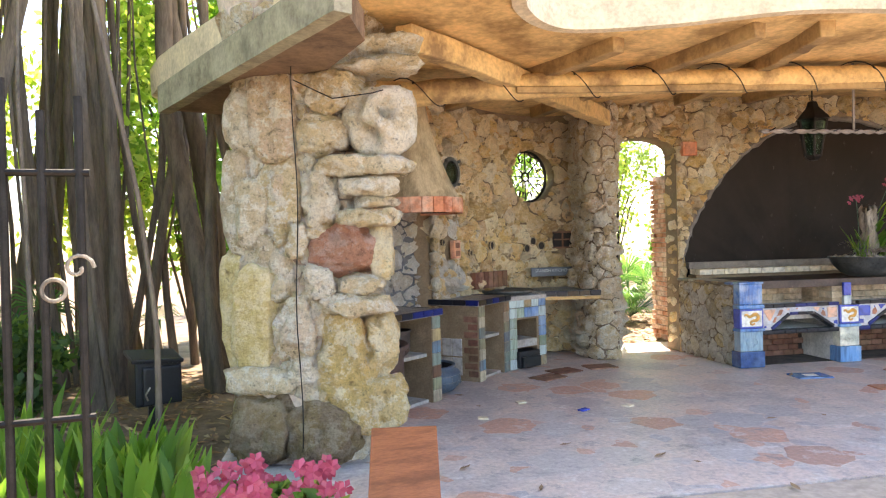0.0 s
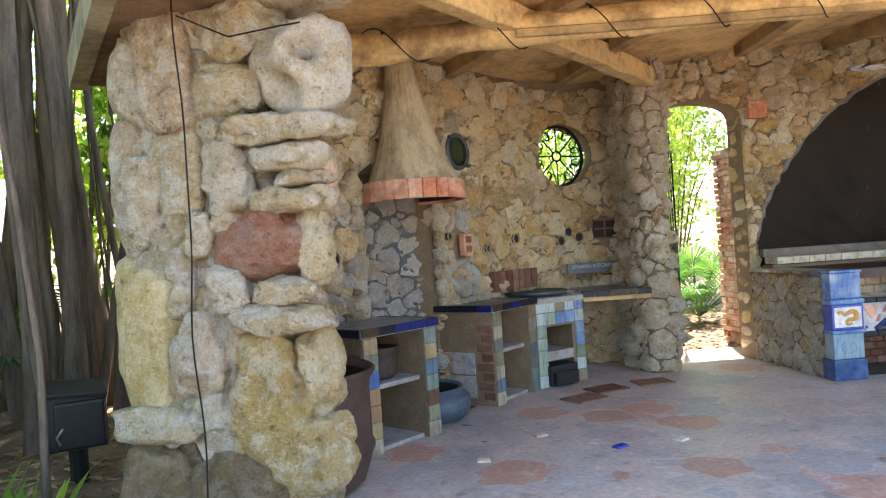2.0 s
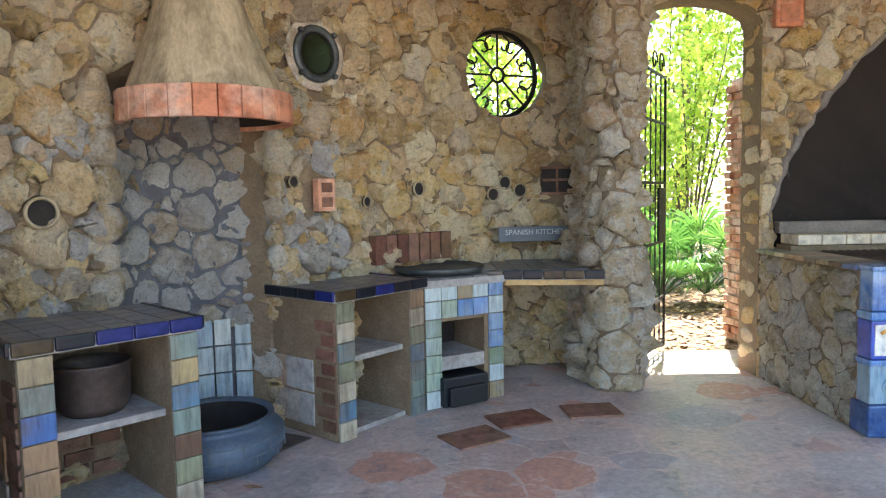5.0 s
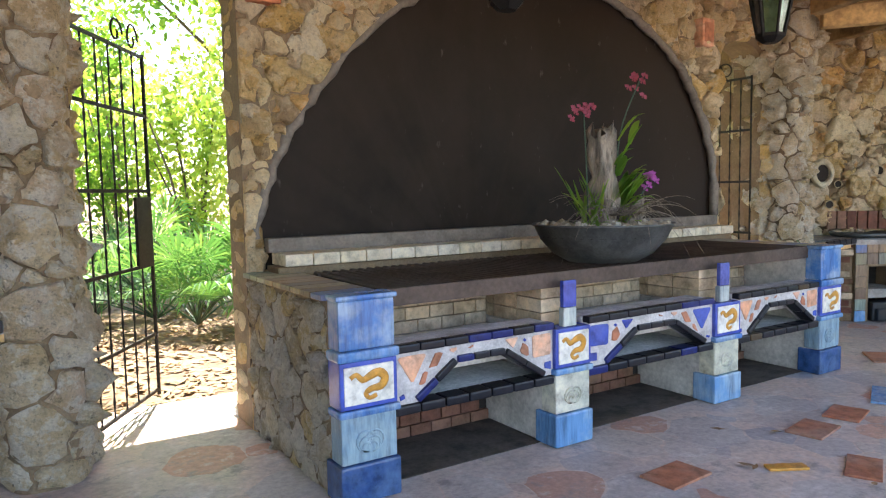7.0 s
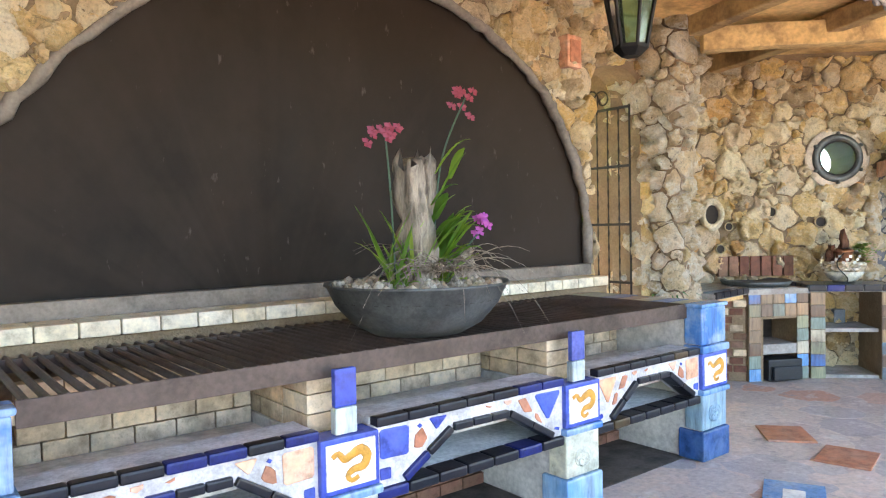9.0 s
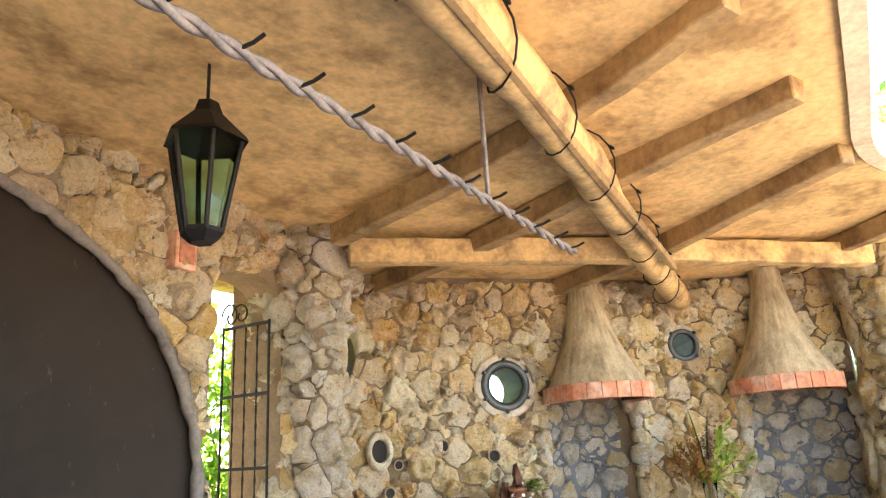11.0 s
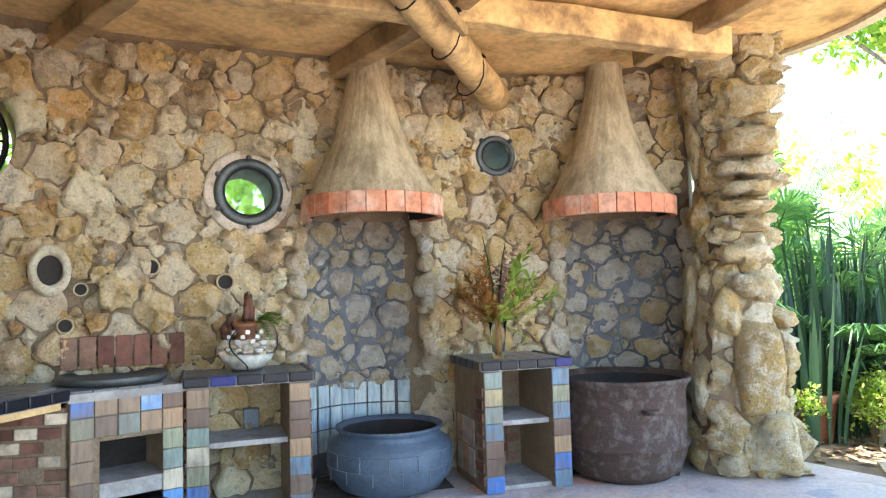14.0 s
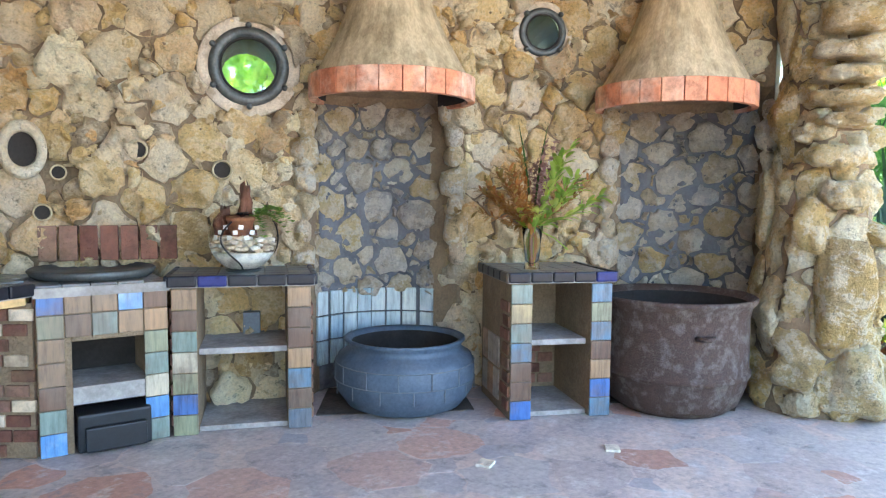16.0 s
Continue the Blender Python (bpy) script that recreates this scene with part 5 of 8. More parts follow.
def nosing(s, cache={}):
    key = round(s, 3)
    if key not in cache:
        bm = box_bm(s - 0.005, 0.03, 0.06, 0.01)
        me = bpy.data.meshes.new("edge_tile")
        bm.to_mesh(me)
        bm.free()
        me.materials.append(M_NAVY)
        cache[key] = me
    return cache[key]


M_SIDETILE = pieces_mat("dusty_side_tile", [(0.0, (0.42, 0.36, 0.30)), (0.4, (0.50, 0.44, 0.37)), (0.7, (0.40, 0.40, 0.40)), (0.85, (0.46, 0.24, 0.11)), (1.0, (0.52, 0.46, 0.38))], rough=0.5, relief=0.2, stain=(0.30, 0.27, 0.25), stain_amt=0.5)
M_WESTTILE = pieces_mat("pale_glazed_tile", [(0.0, (0.42, 0.51, 0.51)), (0.2, (0.16, 0.27, 0.50)), (0.36, (0.18, 0.23, 0.14)), (0.5, (0.36, 0.46, 0.46)), (0.62, (0.10, 0.20, 0.40)), (0.74, (0.26, 0.20, 0.11)), (0.86, (0.28, 0.36, 0.28))], const=True, rough=0.3, grain=16, relief=0.12, stain=(0.36, 0.42, 0.46), stain_amt=0.5, spec=0.5, dist=0.006, streak=(2.6, 2.6, 0.35))
M_TOPTILE = pieces_mat("slate_tile", [(0.0, (0.10, 0.11, 0.13)), (0.4, (0.16, 0.17, 0.19)), (0.7, (0.22, 0.20, 0.17)), (1.0, (0.12, 0.14, 0.18))], rough=0.3, grain=20, relief=0.08, stain=(0.2, 0.18, 0.15), stain_amt=0.4)
TOP = 0.855


def open_unit(side, p, q, deep, label, post=0.13):
    m, w = unit_frame(side, p, q)
    t = thing("shelf_counter", label, "counter", m, group="kitchen counters")
    part("side_panel", box_bm(post, deep, TOP - 0.06, 0.006, (post / 2, deep / 2, 0)), M_MORTAR, t, "rendered side pier")
    part("side_panel", box_bm(post, deep, TOP - 0.06, 0.006, (w - post / 2, deep / 2, 0)), M_MORTAR, t)
    part("back_panel", box_bm(w - 2 * post, 0.05, TOP - 0.06, 0.004, (w / 2, deep - 0.03, 0)), M_MORTAR, t)
    part("shelf", box_bm(w - 2 * post, deep - 0.09, 0.035, 0.006, (w / 2, deep / 2 + 0.01, 0.42)), M_SHELF, t, "rough concrete shelf")
    part("plinth", box_bm(w - 2 * post, deep - 0.09, 0.03, 0.004, (w / 2, deep / 2, 0.0)), M_SHELF, t)
    tile_post(t, 0, post, TOP - 0.065, rows=7)
    tile_post(t, w - post, w, TOP - 0.065, rows=7)
    for x in (-0.003, w + 0.003):
        for r in range(8):
            long = 0.16 if r % 2 else 0.11
            part("side_brick", box_bm(0.016, long, 0.062, 0.005, (x, 0.012 + long / 2, 0.05 + r * 0.082)), M_BRICKDARK, t)
        for r, z in enumerate((0.06, 0.26)):
            for i in range(3):
                part("side_tile", box_bm(0.014, 0.115, 0.185, 0.004, (x, 0.26 + i * 0.122, z)), M_SIDETILE, t)
    for r in range(5):
        for i in range(3):
            if (r * 2 + i) % 4:
                part("back_brick", box_bm((w - 2 * post) / 3 - 0.02, 0.02, 0.06, 0.005, (post + (w - 2 * post) * (i + 0.5) / 3 + (0.02 if r % 2 else -0.01), deep - 0.062, 0.06 + r * 0.07)), M_BRICKDARK, t)
    countertop(t, [(-0.02, -0.02), (w + 0.02, -0.02), (w + 0.02, deep + 0.05), (-0.02, deep + 0.05)], TOP,
               [((-0.02, -0.02), (w + 0.02, -0.02)), ((w + 0.02, -0.02), (w + 0.02, deep)), ((-0.02, deep), (-0.02, -0.02))])
    return t, w


def fire_unit(side, p, q, deep, label):
    """A tiled stove: fire door opening with an ash box under it, a round sunk griddle on top."""
    m, w = unit_frame(side, p, q)
    t = thing("tiled_stove", label, "stove", m, group="tiled stoves")
    h = TOP - 0.04
    x0, x1, z0, z1 = w * 0.25, w * 0.85, 0.33, 0.56
    if side < 0:
        x0, x1 = w - x1, w - x0
    y1 = deep
    for nm, a, b, c, d in (("body", 0, x0, 0, h), ("body", x1, w, 0, h), ("lintel", x0, x1, z1, h), ("hearth", x0, x1, 0.24, z0)):
        part(nm, box_bm(b - a, y1, d - c, 0.004, ((a + b) / 2, y1 / 2, c)), M_SHELF if nm == "hearth" else M_MORTAR, t)
    part("fire_box", box_bm(x1 - x0, 0.05, 0.6, 0, ((x0 + x1) / 2, y1 * 0.8, 0)), M_DARK, t, "dark panel in the fire chamber")
    part("ash_box", box_bm(x1 - x0 - 0.02, 0.2, 0.19, 0.012, ((x0 + x1) / 2, 0.04, 0.01)), M_BLACKBOX, t, "black iron ash box")
    part("ash_box_lip", box_bm(x1 - x0 - 0.08, 0.04, 0.12, 0.008, ((x0 + x1) / 2, -0.08, 0.02)), M_BLACKBOX, t)
    n, rows = 5, 7
    for i in range(n):
        for r in range(rows):
            cx, cz = w * (i + 0.5) / n, h * (r + 0.5) / rows
            if x0 - 0.03 < cx < x1 + 0.03 and cz < z1 + 0.03:
                continue
            child("tile", tile_mesh(w / n, h / rows, mat=M_WESTTILE if side < 0 else M_TILE if (i + r * 3) % 7 else M_BLUE), t, pose(cx, -0.006, cz, 0, 0, 0.5 * math.sin(i * 5 + r)))
    sgn = 0 if side > 0 else w
    for r in range(11):
        for i in range(3):
            part("side_brick", box_bm(0.014, 0.17, 0.058, 0.004, ((-0.004 if side > 0 else w + 0.004), 0.12 + i * 0.18 + (r % 2) * 0.05, 0.02 + r * 0.07)), M_BRICKDARK, t)
    countertop(t, [(-0.01, -0.02), (w + 0.01, -0.02), (w + 0.01, deep + 0.12), (-0.01, deep + 0.12)], h + 0.03, [])
    bm = lathe_bm([(0.0, 0.0), (0.28, 0.0), (0.30, 0.015), (0.315, 0.04), (0.30, 0.052), (0.275, 0.035), (0.0, 0.03)], 40)
    part("griddle", bm, M_BOWL, t, "round dark iron griddle", True, pose(w * 0.5, 0.33, h + 0.028))
    return t, w


for side in (1, -1):
    open_unit(side, (11.20, 7.76), (11.68, 7.215), 0.60, "tiled kitchen counter with an open shelf and navy tile edge")
    open_unit(side, *(((12.31, 6.29), (12.70, 5.81)) if side > 0 else ((12.22, 6.52), (12.74, 6.02))), 0.62, "narrow tiled counter with two open shelves between the cauldrons")
    fire_unit(side, (10.66, 8.06), (11.19, 7.775), 0.52, "tiled wood stove with an open fire mouth and iron ash box")
    poly = [wing_pt(side, *p) for p in ((9.98, 7.98), (10.66, 8.06), (11.05, 8.52), (10.6, 8.86), (10.2, 8.92), (9.98, 8.88))]
    sh = thing("wall_shelf", "thick stone shelf edged with navy tiles in the corner alcove", "shelf", Matrix.Translation((*poly[0], 0)))
    loc = [(x - poly[0][0], y - poly[0][1]) for x, y in poly]
    countertop(sh, loc, TOP, [(loc[0], loc[1])])
    part("bearer", slab_bm([(a * 0.96, b + 0.03) for a, b in loc], TOP - 0.10, TOP - 0.062), M_PLASTER, sh, "pale wooden bearer")
    # brick upstand on the wall over the stove
    F = wing_sheet(side)
    ub = u_of(11.32, 8.35)
    ups = thing("brick_upstand", "row of upright brown bricks set in the wall", "bricks", Matrix.Translation(F(ub, 0.9, 0)))
    for k in range(7):
        p = F(ub - 0.33 + k * 0.105, 0.9, 0.05)
        pn = F(ub - 0.33 + k * 0.105, 0.9, 0.2)
        ang = math.degrees(math.atan2(pn.y - p.y, pn.x - p.x))
        o = child("brick", tile_mesh(0.095, 0.2, 0.07, M_BRICKDARK), ups)
        o.matrix_local = ups.matrix_world.inverted() @ pose(p.x, p.y, p.z + 0.11, 0, 0, ang + 90)


bp0, bp1 = Vector((10.655, 8.085, 0)), Vector((10.42, 8.5, 0))
bp = thing("alcove_wall", "low patched brick wall under the corner shelf", "brick wall", Matrix.Translation(bp0) @ Matrix.Rotation(math.atan2(bp1.y - bp0.y, bp1.x - bp0.x), 4, "Z"))
part("core", box_bm(0.48, 0.06, 0.76, 0.004, (0.24, -0.035, 0)), M_MORTAR, bp)
for r in range(10):
    for i in range(4):
        if (r * 5 + i * 3) % 7:
            child("brick", tile_mesh(0.115, 0.062, 0.02, M_BRICKDARK if (r + i) % 3 else M_FIREBRICK), bp, pose(0.06 + i * 0.12 - (r % 2) * 0.03 + 0.015, 0.0, 0.04 + r * 0.074))


def hood(side, x, y, face, label, z=1.85, size=1.0):
    """A carved concrete smoke hood that hugs the wall, with a skirt of red bricks."""
    cx, cy = wing_pt(side, x, y)
    if side < 0:
        face = 180 - face
    t = thing("smoke_hood", label, "range hood", pose(cx, cy, z, 0, 0, face) @ Matrix.Diagonal((size, size, 1.0 + (1.85 - z) * 0.9, 1)), group="smoke hoods")
    bm = bmesh.new()
    rows = []
    nz, na = 26, 90
    for j in range(nz + 1):
        k = j / nz
        z = 0.12 + k * 1.12
        r = 0.47 - 0.33 * (1 - (1 - k) ** 2.0) - 0.0 * k
        back = 0.25 - 0.02 * k
        ring = []
        for i in range(na):
            a = 2 * math.pi * i / na
            rib = 1 + 0.016 * math.sin(a * 30 + 1.5 * math.sin(k * 7 + a * 2)) + 0.018 * noise.noise((math.cos(a) * 3, math.sin(a) * 3, k * 3))
            px = max(r * rib * math.cos(a), -0.35) + 0.0
            ring.append(bm.verts.new((px * (1.0 if px > 0 else 0.75) - 0.10 * k, r * rib * math.sin(a), z)))
        rows.append(ring)
    for a, b in zip(rows, rows[1:]):
        for i in range(na):
            bm.faces.new((a[i], a[(i + 1) % na], b[(i + 1) % na], b[i]))
    part("cone", bm, M_HOOD, t, "concrete cone carved like thatch", True)
    me = box_bm(0.122, 0.045, 0.14, 0.006)
    brick = bpy.data.meshes.new("brick")
    me.to_mesh(brick)
    me.free()
    brick.materials.append(M_BRICKRED)
    nb = 17
    for i in range(nb):
        a = math.radians(-118 + 236 * i / (nb - 1))
        child("brick", brick, t, pose(0.475 * math.cos(a), 0.475 * math.sin(a), 0, 0, 0, math.degrees(a) + 90))
    bm = bmesh.new()
    inner = [(0.445 * math.cos(math.radians(-125 + 250 * i / 30)), 0.445 * math.sin(math.radians(-125 + 250 * i / 30))) for i in range(31)]
    lo, hi = [bm.verts.new((a, b, 0.02)) for a, b in inner], [bm.verts.new((a, b, 0.15)) for a, b in inner]
    for i in range(30):
        bm.faces.new((lo[i], lo[i + 1], hi[i + 1], hi[i]))
    part("lining", bm, M_DARK, t, "dark inner lining", True)
    return t


for side in (1, -1):
    z, size = (1.85, 1.0) if side > 0 else (1.76, 0.87)
    hood(side, 12.29, 7.07, 180 + 45, "tapering carved concrete smoke hood with a red brick skirt", z, size)
    hood(side, 13.36 if side > 0 else 13.24, 5.60, 180 + 8, "tapering carved concrete smoke hood with a red brick skirt", z, size)


def blue_pot(side, x, y, r=0.43, tall=1.0):
    cx, cy = wing_pt(side, x, y)
    t = thing("blue_cauldron", "low round blue-painted cauldron with a flared rim", "cauldron", pose(cx, cy, 0) @ Matrix.Diagonal((1, 1, tall, 1)))
    prof = [(0.0, 0.0), (r * 0.66, 0.0), (r * 0.82, 0.03), (r * 0.97, 0.12), (r, 0.2), (r * 0.995, 0.28), (r * 0.95, 0.325), (r * 0.84, 0.355), (r * 0.80, 0.375), (r * 0.82, 0.40), (r * 0.86, 0.415), (r * 0.855, 0.43), (r * 0.79, 0.425), (r * 0.77, 0.40)]
    part("vessel", lathe_bm(prof, 48), M_BLUEPOT, t, smooth=True)
    # separate dark mesh: the shade inside the pot is its colour
    part("inside", lathe_bm([(r * 0.77, 0.40), (r * 0.78, 0.3), (r * 0.7, 0.06), (0.0, 0.05)], 48), M_DARK, t, "dark inside with its shade in the colour", True)
    n = 14
    bm = bmesh.new()
    for k in range(n):
        a = 2 * math.pi * k / n
        b = a + 0.2
        tube_bm([(r * 1.003 * math.cos(a), r * 1.003 * math.sin(a), z) for z in (0.19, 0.29)], 0.004, 5, bm)
        tube_bm([(r * 0.995 * math.cos(b), r * 0.995 * math.sin(b), z) for z in (0.11, 0.19)], 0.004, 5, bm)
    for z, q in ((0.19, 1.0), (0.29, 0.99)):
        tube_bm([(r * q * math.cos(2 * math.pi * k / 40), r * q * math.sin(2 * math.pi * k / 40), z) for k in range(41)], 0.004, 5, bm)
    part("seam", bm, M_SIGN, t, "dark seams between patches")


def rust_pot(side, x, y, r=0.46, h=0.72, mat=None):
    cx, cy = wing_pt(side, x, y)
    t = thing("rusty_cauldron", "large rusty iron cauldron with a wide rolled rim", "cauldron", pose(cx, cy, 0))
    prof = [(0.0, 0.03), (r * 0.7, 0.0), (r * 0.84, 0.05), (r * 0.93, 0.16), (r * 0.955, 0.22), (r * 0.985, 0.225), (r * 0.985, 0.25), (r * 0.955, 0.255), (r * 0.95, 0.58), (r * 0.98, 0.64), (r * 1.04, 0.67), (r * 1.05, 0.69), (r * 1.02, 0.70), (r * 0.93, 0.66)]
    part("vessel", lathe_bm(prof, 56, wob=0.01), mat or M_RUST, t, smooth=True)
    # black mesh carries the shade inside the cauldron as colour
    part("inside", lathe_bm([(r * 0.93, 0.66), (r * 0.90, 0.56), (r * 0.86, 0.15), (0.0, 0.08)], 48), M_DARK, t, "black inside with its shade in the colour", True)
    for a in (0.6, 3.7):
        bm = tube_bm([(r * 0.96 * math.cos(a + q), r * 0.96 * math.sin(a + q), 0.5) if abs(q) > 0.07 else (r * 1.05 * math.cos(a + q), r * 1.05 * math.sin(a + q), 0.5) for q in (-0.12, -0.06, 0, 0.06, 0.12)], 0.014, 8)
        part("lug", bm, mat or M_RUST, t, smooth=True)


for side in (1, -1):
    # thin dark slabs painted as the shaded gap beneath the pots
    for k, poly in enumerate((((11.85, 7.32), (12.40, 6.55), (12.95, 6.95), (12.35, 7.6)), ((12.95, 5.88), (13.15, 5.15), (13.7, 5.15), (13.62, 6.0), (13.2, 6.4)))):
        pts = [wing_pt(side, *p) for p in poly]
        solo("hearth_floor", slab_bm(pts if side > 0 else pts[::-1], -0.004, 0.003), M_SHADEFLOOR, "dark slab standing for the shaded pit under the cauldron", "floor", kind="structure")
blue_pot(1, 12.30, 6.98)
blue_pot(-1, 12.30, 6.98, 0.36, 0.62)
rust_pot(1, 13.13, 5.52)
rust_pot(-1, 13.13, 5.52, mat=M_BROWNPOT)
# dark kettle on the shelf of the west counter
cm, cw = unit_frame(-1, (12.22, 6.52), (12.74, 6.02))
t = thing("iron_pot", "dark iron cooking pot on the counter shelf", "pot", cm @ pose(cw / 2, 0.26, 0.456))
part("vessel", lathe_bm([(0, 0), (0.12, 0), (0.15, 0.04), (0.155, 0.2), (0.165, 0.215), (0.165, 0.225), (0.15, 0.225), (0.14, 0.19), (0.13, 0.02), (0, 0.015)], 32), M_STEEL, t, smooth=True)

# pale tiles low in the east niche
for side in (1, -1):
    F = wing_sheet(side)
    uc = NICHES[0][0]
    dado = thing("tile_dado", "row of pale blue-grey tiles low in the niche", "tiles", Matrix.Translation(F(uc, 0.4, 0)))
    for k in range(8):
        u = uc - 0.36 + k * 0.103
        for r in range(3):
            p, pn = F(u, 0.25 + r * 0.165, 0.03), F(u, 0.3, 0.2)
            a, b = F(u - 0.03, 0.3, 0), F(u + 0.03, 0.3, 0)
            o = child("tile", tile_mesh(0.1, 0.16, 0.02, M_PALE), dado)
            o.matrix_local = dado.matrix_world.inverted() @ pose(p.x, p.y, p.z, 0, 0, math.degrees(math.atan2(b.y - a.y, b.x - a.x)))


# ---- windows in the wings ----
def wing_frame(side, u, v, d=0.0):
    """A frame on the wall: x along it, y into the room, z up."""
    F = wing_sheet(side)
    p, q = F(u, v, d), F(u, v, d + 0.1)
    return pose(p.x, p.y, p.z, 0, 0, math.degrees(math.atan2(q.y - p.y, q.x - p.x)) - 90)


def ring_bm(r, tube, n=40, flat=1.0):
    bm = bmesh.new()
    m = 10
    rings = [[bm.verts.new(((r + tube * math.cos(b)) * math.cos(a), tube * flat * math.sin(b), (r + tube * math.cos(b)) * math.sin(a))) for b in (2 * math.pi * j / m for j in range(m))] for a in (2 * math.pi * i / n for i in range(n))]
    for i in range(n):
        for j in range(m):
            bm.faces.new((rings[i][j], rings[(i + 1) % n][j], rings[(i + 1) % n][(j + 1) % m], rings[i][(j + 1) % m]))
    bmesh.ops.recalc_face_normals(bm, faces=bm.faces)
    return bm


def disc_bm(r, t, n=32):
    bm = bmesh.new()
    a = [bm.verts.new((r * math.cos(2 * math.pi * k / n), -t / 2, r * math.sin(2 * math.pi * k / n))) for k in range(n)]
    b = [bm.verts.new((r * math.cos(2 * math.pi * k / n), t / 2, r * math.sin(2 * math.pi * k / n))) for k in range(n)]
    bm.faces.new(a)
    bm.faces.new(b[::-1])
    for k in range(n):
        bm.faces.new((a[k], b[k], b[(k + 1) % n], a[(k + 1) % n]))
    bmesh.ops.recalc_face_normals(bm, faces=bm.faces)
    return bm


def porthole(side, u, v, r, bolts, label, nm):
    t = thing(nm, label, "porthole window", wing_frame(side, u, v), kind="structure")
    part("plaster_ring", ring_bm(r * 1.52, r * 0.28, 48, 0.3), M_RENDER, t, "pale plaster ring", True, pose(0, 0.03, 0))
    part("window_frame", ring_bm(r * 1.2, r * 0.20, 48, 0.8), M_BOWL, t, "dark bronze porthole frame", True, pose(0, 0.045, 0))
    part("inner_rim", ring_bm(r * 1.0, r * 0.06, 40), M_IRON, t, "", True, pose(0, 0.05, 0))
    g = part("pane", disc_bm(r * 1.0, 0.012), M_GREENGLASS, t, "thick green glass pane", False, pose(0, 0.03, 0))
    g.visible_shadow = False
    for k in range(bolts):
        a = 2 * math.pi * (k + 0.5) / bolts
        part("bolt", lathe_bm([(0, 0), (0.018, 0), (0.018, 0.02), (0.010, 0.035), (0, 0.035)], 10), M_BOWL, t, "", True, pose(r * 1.42 * math.cos(a), 0.05, r * 1.42 * math.sin(a), -90))


porthole(1, UPORT, 2.04, 0.165, 6, "bronze ship porthole with green glass in a plaster ring", "window_1")
porthole(1, UPORT2, 2.38, 0.115, 4, "small bronze porthole with thick green glass", "window_2")
porthole(-1, UPORT, 2.25, 0.125, 4, "small bronze porthole with dull green glass", "window_3")
porthole(-1, UPORT2, 2.42, 0.15, 6, "bronze ship porthole with dark glass", "window_4")


def rosette(side, nm, v):
    t = thing(nm, "round opening with a wrought-iron rosette of scrolls", "window grille", wing_frame(side, UROSE, v, -0.12), kind="structure")
    part("hoop", ring_bm(0.335, 0.02, 48), M_IRON, t, "", True)
    part("hub", ring_bm(0.055, 0.012, 24), M_IRON, t, "", True)
    for k in range(8):
        a = 2 * math.pi * k / 8
        part("spoke", tube_bm([(0.06 * math.cos(a), 0, 0.06 * math.sin(a)), (0.33 * math.cos(a), 0, 0.33 * math.sin(a))], 0.009, 6), M_IRON, t)
        for s in (-1, 1):
            pts = []
            for j in range(14):
                th = j / 13 * 4.6
                rr = 0.012 + 0.062 * (1 - j / 13)
                c = a + s * 0.22
                pts.append((0.235 * math.cos(c) + rr * math.cos(th * s + a), 0, 0.235 * math.sin(c) + rr * math.sin(th * s + a)))
            part("scroll", tube_bm(pts, 0.008, 5), M_IRON, t)


rosette(1, "window_5", 2.33)
rosette(-1, "window_6", 2.31)
for side in (1, -1):
    for u, v, r in PIPES[side]:
        t = thing("clay_pipe", "open end of a clay pipe set in the stone wall", "pipe", wing_frame(side, u, v, 0.035), group="clay pipes in the walls")
        part("collar", ring_bm(r * 1.1, r * (0.3 if r > 0.08 else 0.14), 24, 1.6), M_STONE if r > 0.08 else M_HOOD, t, "", True, pose(0, 0.03, 0) @ Matrix.Diagonal((0.85 if r > 0.08 else 1.0, 1, 1.15 if r > 0.08 else 1.0, 1)))
        # flat dark disc painted as the shade of the pipe's depth
        part("bore", disc_bm(r * 1.1, 0.01, 20), M_DARK, t, "dark disc standing for the shaded bore", False, pose(0, 0.012, 0))
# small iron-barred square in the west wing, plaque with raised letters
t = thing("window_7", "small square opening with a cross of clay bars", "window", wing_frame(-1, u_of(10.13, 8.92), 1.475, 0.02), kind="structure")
# blind opening: a dark panel takes the place of shade
part("recess", box_bm(0.24, 0.03, 0.2, 0.004, (0, 0.045, -0.1)), M_DARK, t, "dark panel standing for a shaded recess")
for z in (-0.105, 0.095):
    part("frame_bar", box_bm(0.26, 0.05, 0.02, 0.003, (0, 0.06, z - 0.01)), M_BRICKDARK, t)
part("frame_bar", box_bm(0.02, 0.04, 0.19, 0.003, (0, 0.06, -0.095)), M_BRICKDARK, t)
part("frame_bar", box_bm(0.22, 0.04, 0.02, 0.003, (0, 0.06, -0.01)), M_BRICKDARK, t)
pm = wing_frame(-1, u_of(10.34, 8.94), 1.06, 0.165)
plaque = thing("plaque", "grey enamel plaque lettered SPANISH KITCHEN above the shelf", "sign", pm)
part("plate", box_bm(0.58, 0.03, 0.115, 0.004, (0, 0, -0.057)), M_SIGN, plaque, m=pose(0, 0, 0, 8))
txt = bpy.data.curves.new("letters", "FONT")
txt.body, txt.size, txt.align_x, txt.align_y, txt.extrude = "SPANISH KITCHEN", 0.058, "CENTER", "CENTER", 0.001
txt.materials.append(M_LETTER)
lo = new("letters", txt)
lo.parent = plaque
lo.matrix_local = pose(0, 0.017, 0.015, 90 + 8, 0, 180)
part("small_print", box_bm(0.4, 0.002, 0.012, 0, (0, 0.017, -0.04)), M_LETTER, plaque)
